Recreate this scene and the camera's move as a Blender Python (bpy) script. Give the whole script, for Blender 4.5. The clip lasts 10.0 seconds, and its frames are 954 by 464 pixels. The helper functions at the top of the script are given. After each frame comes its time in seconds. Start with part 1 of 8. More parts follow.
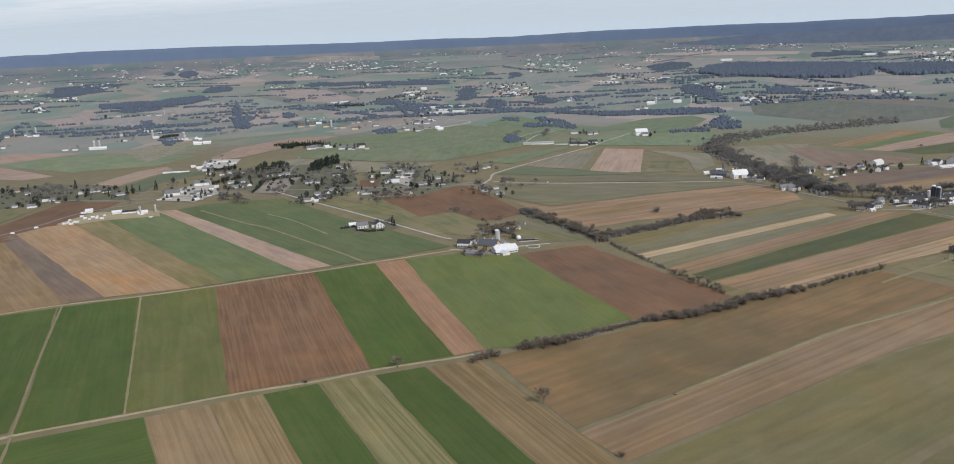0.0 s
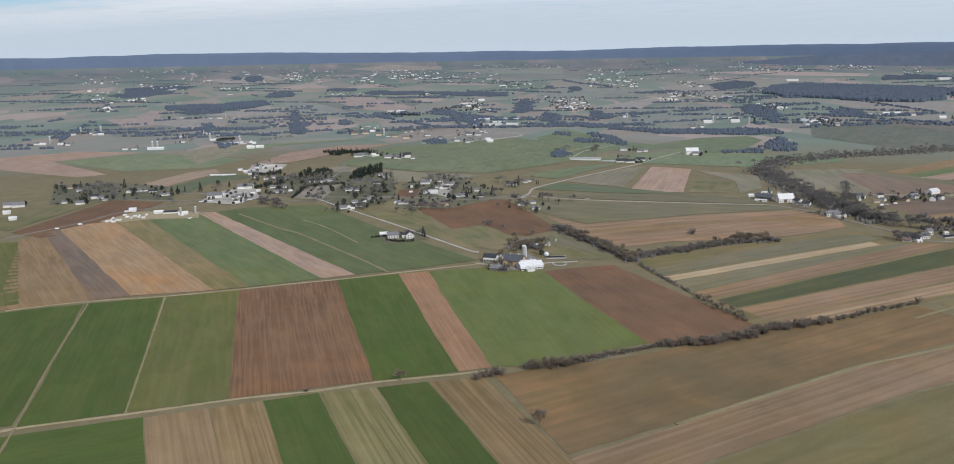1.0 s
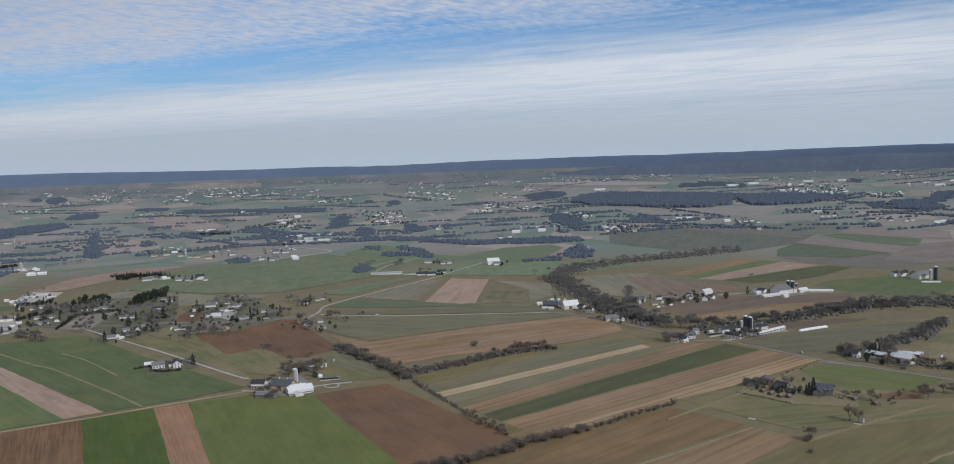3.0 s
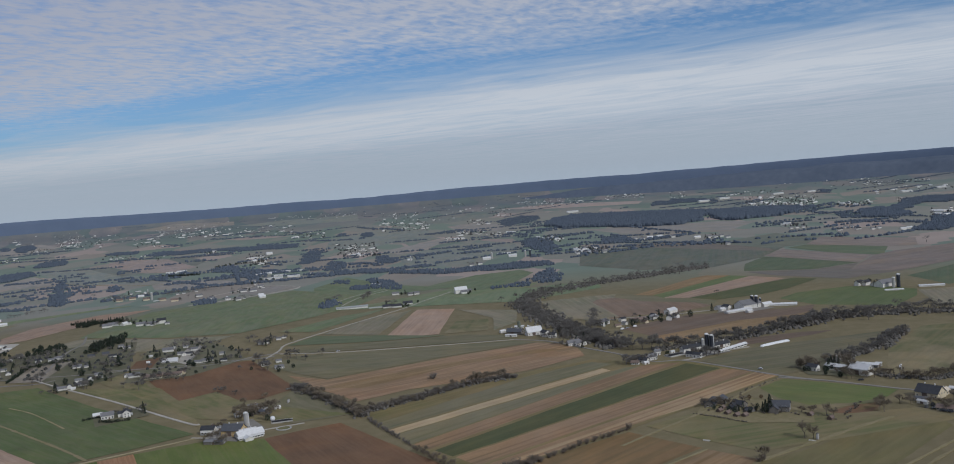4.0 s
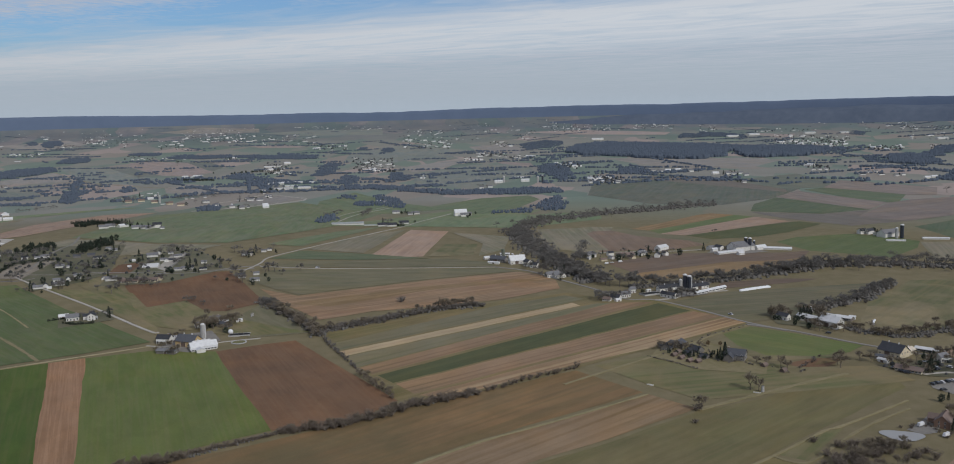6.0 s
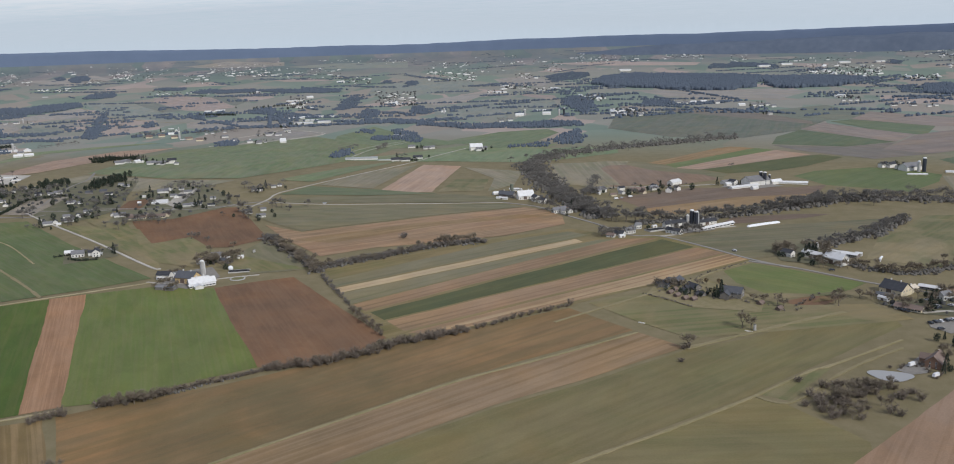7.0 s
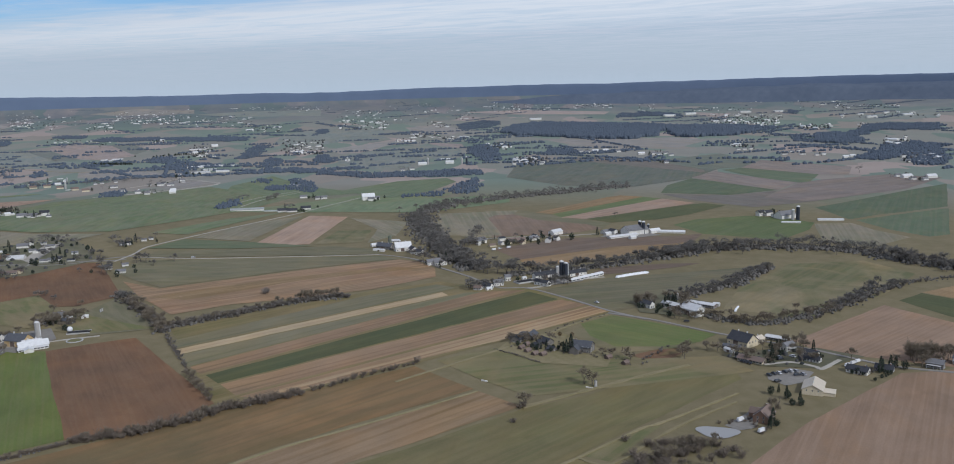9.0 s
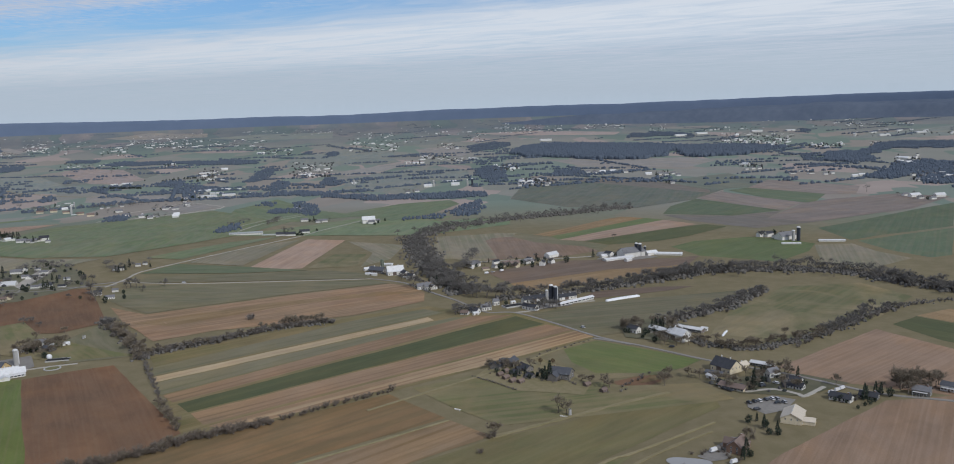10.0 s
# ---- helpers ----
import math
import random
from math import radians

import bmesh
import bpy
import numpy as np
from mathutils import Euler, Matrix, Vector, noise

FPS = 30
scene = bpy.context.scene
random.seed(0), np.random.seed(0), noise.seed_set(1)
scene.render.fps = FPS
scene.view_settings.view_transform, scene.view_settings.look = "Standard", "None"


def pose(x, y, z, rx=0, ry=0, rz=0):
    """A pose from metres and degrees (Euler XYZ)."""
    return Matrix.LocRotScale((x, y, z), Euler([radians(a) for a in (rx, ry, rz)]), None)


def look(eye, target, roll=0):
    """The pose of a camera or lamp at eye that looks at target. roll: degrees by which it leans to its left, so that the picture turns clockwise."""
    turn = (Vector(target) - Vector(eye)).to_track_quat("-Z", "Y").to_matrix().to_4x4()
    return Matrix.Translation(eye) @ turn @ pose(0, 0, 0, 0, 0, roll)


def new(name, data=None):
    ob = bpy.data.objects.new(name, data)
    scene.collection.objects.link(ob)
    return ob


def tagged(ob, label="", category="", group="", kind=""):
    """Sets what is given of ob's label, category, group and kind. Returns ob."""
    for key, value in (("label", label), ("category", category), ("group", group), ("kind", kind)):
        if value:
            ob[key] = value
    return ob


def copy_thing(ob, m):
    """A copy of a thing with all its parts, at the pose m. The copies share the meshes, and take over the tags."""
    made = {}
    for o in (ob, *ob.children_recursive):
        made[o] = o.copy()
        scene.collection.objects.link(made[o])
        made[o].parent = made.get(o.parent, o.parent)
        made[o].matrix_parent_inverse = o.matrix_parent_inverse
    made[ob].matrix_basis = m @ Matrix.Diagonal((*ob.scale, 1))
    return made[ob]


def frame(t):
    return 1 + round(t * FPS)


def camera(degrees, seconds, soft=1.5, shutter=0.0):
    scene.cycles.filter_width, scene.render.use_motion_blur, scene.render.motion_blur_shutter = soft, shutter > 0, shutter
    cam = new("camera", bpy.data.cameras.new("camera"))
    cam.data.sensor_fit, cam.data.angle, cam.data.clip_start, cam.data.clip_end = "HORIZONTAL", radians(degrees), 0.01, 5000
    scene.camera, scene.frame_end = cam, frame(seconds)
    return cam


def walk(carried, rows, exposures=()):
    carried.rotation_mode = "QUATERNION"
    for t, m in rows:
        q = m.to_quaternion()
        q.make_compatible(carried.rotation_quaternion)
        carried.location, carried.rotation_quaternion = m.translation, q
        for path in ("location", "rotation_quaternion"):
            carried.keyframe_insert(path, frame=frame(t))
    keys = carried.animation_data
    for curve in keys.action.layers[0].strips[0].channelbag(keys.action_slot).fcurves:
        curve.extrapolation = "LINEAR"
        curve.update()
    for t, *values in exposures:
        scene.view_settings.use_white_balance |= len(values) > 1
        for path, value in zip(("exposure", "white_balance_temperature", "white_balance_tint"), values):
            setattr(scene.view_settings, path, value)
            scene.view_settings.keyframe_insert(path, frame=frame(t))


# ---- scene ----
cam = camera(57.0, 10.0, soft=1.0)
PATH = [
    (0, (2.78, -0.64, 184.71), (-4.835, 96.729, 163.248), -2.56),
    (0.5, (17.13, 3.99, 184.80), (7.140, 101.014, 162.743), -2.62),
    (1, (31.40, 8.53, 184.91), (16.995, 105.453, 164.934), -1.00),
    (1.5, (45.62, 12.99, 185.04), (30.183, 110.049, 166.558), -0.96),
    (2, (59.79, 17.37, 185.18), (43.712, 114.477, 167.538), -0.99),
    (2.5, (73.92, 21.66, 185.34), (63.325, 119.575, 167.989), -2.21),
    (3, (88.03, 25.88, 185.51), (92.229, 125.490, 177.697), -1.97),
    (3.2, (93.67, 27.55, 185.58), (100.415, 127.148, 179.645), -2.79),
    (4.5, (130.33, 38.13, 186.12), (136.126, 137.846, 181.302), -5.19),
    (5, (144.45, 42.09, 186.35), (148.908, 141.866, 181.469), -4.42),
    (5.5, (158.61, 45.98, 186.60), (161.720, 145.387, 176.157), -1.45),
    (5.7, (164.29, 47.53, 186.71), (167.193, 146.830, 175.300), -1.34),
    (6.8, (195.67, 55.87, 187.33), (195.115, 153.655, 166.402), -1.75),
    (7, (201.41, 57.36, 187.45), (199.925, 155.102, 166.360), -1.88),
    (7.5, (215.83, 61.07, 187.76), (207.781, 158.482, 166.664), -2.81),
    (8, (230.33, 64.73, 188.09), (223.613, 162.280, 167.159), -3.10),
    (8.5, (244.94, 68.35, 188.44), (251.310, 166.316, 169.399), -1.65),
    (9, (259.67, 71.94, 188.80), (266.696, 170.385, 172.671), -1.55),
    (9.5, (274.52, 75.51, 189.17), (280.310, 174.100, 173.490), -1.68),
    (10, (289.51, 79.05, 189.57), (294.633, 177.965, 175.829), -2.06),
]
# seconds, stops, kelvin, tint: darker and cooler while the sky is in view
EXPOSURES = [(0, 0.2, 6500, 10), (1.0, 0.17, 6420, 10), (2.3, 0.11, 6380, 10), (3.0, -0.2, 6250, 10), (3.3, -0.32, 6150, 10), (4.5, -0.52, 6220, 10), (5.2, -0.58, 6230, 10),
             (5.7, -0.48, 6350, 10), (6.8, 0.05, 6480, 10), (7.5, 0.17, 6400, 10), (8.5, 0.2, 6180, 10), (9.0, -0.1, 6080, 10), (10.0, -0.14, 6230, 10)]
walk(cam, [(t, look(eye, target, roll)) for t, eye, target, roll in PATH], EXPOSURES)

# ---- light: thin high cloud, hazy sun behind the flyer's right shoulder ----
SUN_EL, SUN_AZ = 38.0, 140.0     # degrees; azimuth clockwise from +y
sun = new("sun", bpy.data.lights.new("sun", "SUN"))
sun.data.energy, sun.data.angle, sun.data.color = 2.3, radians(3), (1.0, 0.965, 0.91)
_d = Vector((math.sin(radians(SUN_AZ)) * math.cos(radians(SUN_EL)), math.cos(radians(SUN_AZ)) * math.cos(radians(SUN_EL)), math.sin(radians(SUN_EL))))
sun.matrix_world = look(_d * 100, (0, 0, 0))


class Nodes:
    """A short way to write node trees."""

    def __init__(self, tree):
        self.tree = tree
        self.out = tree.nodes

    def add(self, kind, inputs=None, **props):
        n = self.tree.nodes.new(kind)
        for k, v in props.items():
            setattr(n, k, v)
        for k, v in (inputs or {}).items():
            if isinstance(v, bpy.types.NodeSocket):
                self.tree.links.new(v, n.inputs[k])
            else:
                n.inputs[k].default_value = v
        return n

    def math(self, op, a, b=0.0, c=0.0, clamp=False):
        return self.add("ShaderNodeMath", {0: a, 1: b, 2: c}, operation=op, use_clamp=clamp).outputs[0]

    def mix(self, fac, a, b, blend="MIX"):
        n = self.add("ShaderNodeMix", {0: fac}, data_type="RGBA", blend_type=blend)
        for socket, v in ((n.inputs[6], a), (n.inputs[7], b)):
            if isinstance(v, bpy.types.NodeSocket):
                self.tree.links.new(v, socket)
            else:
                socket.default_value = (*v[:3], 1)
        return n.outputs[2]

    def ramp(self, fac, *stops, smooth=False):
        n = self.add("ShaderNodeValToRGB", {0: fac})
        e = n.color_ramp.elements
        while len(e) < len(stops):
            e.new(0.5)
        for el, (p, c) in zip(e, stops):
            el.position, el.color = p, (*((c,) * 3 if isinstance(c, (int, float)) else c), 1)
        n.color_ramp.interpolation = "EASE" if smooth else "LINEAR"
        return n.outputs[0]

    def noise(self, vec, scale, detail=4.0, rough=0.55, distort=0.0):
        return self.add("ShaderNodeTexNoise", {"Vector": vec, "Scale": scale, "Detail": detail, "Roughness": rough, "Distortion": distort}).outputs[0]

    def place(self, vec, loc=(0, 0, 0), rot=(0, 0, 0), scale=(1, 1, 1)):
        return self.add("ShaderNodeMapping", {"Vector": vec, "Location": loc, "Rotation": rot, "Scale": scale}).outputs[0]


world = bpy.data.worlds.new("sky")
scene.world = world
world.use_nodes = True
n = Nodes(world.node_tree)
for old in list(n.out):
    n.out.remove(old)
sky = n.add("ShaderNodeTexSky", sky_type="NISHITA", sun_disc=False, sun_elevation=radians(SUN_EL), sun_rotation=radians(SUN_AZ),
            altitude=200.0, air_density=1.0, dust_density=1.2, ozone_density=2.0)
way = n.add("ShaderNodeTexCoord").outputs["Generated"]
sep = n.add("ShaderNodeSeparateXYZ", {0: way})
up = n.math("MAXIMUM", sep.outputs[2], 0.012)
px, py = n.math("DIVIDE", sep.outputs[0], up), n.math("DIVIDE", sep.outputs[1], up)
across = n.math("ADD", n.math("MULTIPLY", px, 0.53), n.math("MULTIPLY", py, 0.85))
along = n.math("SUBTRACT", n.math("MULTIPLY", px, 0.85), n.math("MULTIPLY", py, 0.53))
layer = n.add("ShaderNodeCombineXYZ", {0: along, 1: across, 2: 0.0}).outputs[0]
streak = n.noise(n.place(layer, scale=(0.2, 0.6, 1)), 1.0, 4.0, 0.55, 0.8)
wisps = n.noise(n.place(layer, loc=(3.1, 1.7, 0), rot=(0, 0, 0.3), scale=(0.7, 1.5, 1)), 1.0, 6.0, 0.62, 1.1)
puffs = n.noise(n.place(layer, loc=(5, 2, 0), rot=(0, 0, 0.35), scale=(13.0, 7.0, 1)), 1.0, 3.0, 0.55, 0.3)
bent = n.math("ADD", across, n.math("MULTIPLY", n.math("SUBTRACT", streak, 0.5), 2.4))
band = n.ramp(n.math("DIVIDE", bent, 16.0), (0.0, 0.88), (0.28, 0.88), (0.33, 0.66), (0.368, 0.14), (0.43, 0.18), (0.5, 0.7), (0.57, 0.98), (0.78, 0.86), (1.0, 0.75))
cover = n.math("ADD", band, n.math("MULTIPLY", n.math("SUBTRACT", wisps, 0.5), 1.25))
high = n.ramp(n.math("DIVIDE", across, 16.0), (0.3, 1.0), (0.365, 0.55), (0.43, 0.0))
cover = n.math("ADD", cover, n.math("MULTIPLY", n.math("MULTIPLY", n.math("SUBTRACT", puffs, 0.54), 1.9), high), clamp=True)
cloud = n.mix(n.ramp(n.math("DIVIDE", bent, 16.0), (0.15, 0.0), (0.45, 0.7), (0.6, 1.0), (0.8, 0.85), (1.0, 0.5)), (0.485, 0.52, 0.625), (0.73, 0.775, 0.83))
blue = n.mix(1.0, sky.outputs[0], (0.07, 0.09, 0.116), "MULTIPLY")
air = n.mix(cover, blue, cloud)
air = n.mix(1.0, air, n.ramp(n.math("MULTIPLY", along, -0.033), (0.12, 1.0), (0.6, 0.87)), "MULTIPLY")
low = n.ramp(sep.outputs[2], (0.0, 1.0), (0.025, 0.65), (0.065, 0.0), smooth=True)
air = n.mix(low, air, (0.485, 0.565, 0.65))
n.add("ShaderNodeOutputWorld", {0: n.add("ShaderNodeBackground", {0: air, 1: 1.0}).outputs[0]})


# ---- materials ----
def matter(name, rough=0.9, metal=0.0):
    m = bpy.data.materials.new(name)
    m.use_nodes = True
    t = Nodes(m.node_tree)
    p = t.out["Principled BSDF"]
    p.inputs["Roughness"].default_value, p.inputs["Metallic"].default_value = rough, metal
    p.inputs["Specular IOR Level"].default_value = 0.25
    return m, t, p


def wire(t, p, colour, bump=None, strength=0.3, distance=0.05):
    t.tree.links.new(colour, p.inputs["Base Color"])
    if bump is not None:
        b = t.add("ShaderNodeBump", {"Strength": strength, "Distance": distance, "Height": bump})
        t.tree.links.new(b.outputs[0], p.inputs["Normal"])


def soil(name, main, patch, row, rows=0.3, period=3.0, tram=0.0, spread=0.3):
    """Farmland: main colour, large patches of a second, rows of a third along the object's x."""
    m, t, p = matter(name, 0.95)
    tc = t.add("ShaderNodeTexCoord").outputs["Object"]
    own = t.add("ShaderNodeObjectInfo").outputs["Random"]
    big = t.noise(tc, 0.011, 4, 0.6, 0.8)
    mid = t.noise(t.place(tc, scale=(0.35, 1, 1)), 0.055, 5, 0.65, 0.5)
    fine = t.noise(tc, 0.9, 4, 0.7)
    lines = t.noise(t.place(tc, scale=(0.012 / period, 1.0 / period, 1)), 1.0, 2, 0.5)
    broad = t.noise(t.place(tc, scale=(0.0015, 0.045, 1)), 1.0, 3, 0.6)
    col = t.mix(t.ramp(big, (0.5 - spread * 0.5, 0.0), (0.5 + spread * 0.6, 1.0)), main, patch)
    col = t.mix(t.math("MULTIPLY", t.ramp(lines, (0.46, 0.0), (0.56, 1.0)), rows * 1.25), col, row)
    col = t.mix(t.math("MULTIPLY", t.ramp(broad, (0.5, 0.0), (0.68, 1.0)), rows * 0.8), col, row)
    if tram:
        y = t.add("ShaderNodeSeparateXYZ", {0: tc}).outputs[1]
        wheel = t.math("LESS_THAN", t.math("PINGPONG", t.math("ADD", y, t.math("MULTIPLY", own, 20.0)), tram), 0.55)
        col = t.mix(t.math("MULTIPLY", wheel, 0.2), col, row)
    tone = t.math("ADD", 0.5, t.math("ADD", t.math("MULTIPLY", mid, 0.62), t.math("MULTIPLY", fine, 0.42)))
    tone = t.math("MULTIPLY", tone, t.math("ADD", 0.92, t.math("MULTIPLY", own, 0.2)))
    col = t.mix(1.0, col, t.add("ShaderNodeCombineColor", {0: tone, 1: tone, 2: tone}).outputs[0], "MULTIPLY")
    # warmer, drier ground in wide uneven patches
    dry = t.ramp(t.noise(t.place(tc, loc=(37, 11, 0), scale=(0.45, 1, 1)), 0.017, 4, 0.62, 1.2), (0.42, 0.0), (0.66, 1.0))
    col = t.mix(t.math("MULTIPLY", dry, 0.7), col, t.mix(1.0, col, (1.15, 1.03, 0.87), "MULTIPLY"))
    damp = t.ramp(t.noise(t.place(tc, loc=(5, 71, 0), scale=(0.5, 1, 1)), 0.024, 4, 0.6, 0.8), (0.5, 0.0), (0.7, 1.0))
    col = t.mix(t.math("MULTIPLY", damp, 0.5), col, t.mix(1.0, col, (0.7, 0.72, 0.74), "MULTIPLY"))
    wire(t, p, col, t.math("ADD", fine, lines), 0.5, 0.15)
    return m


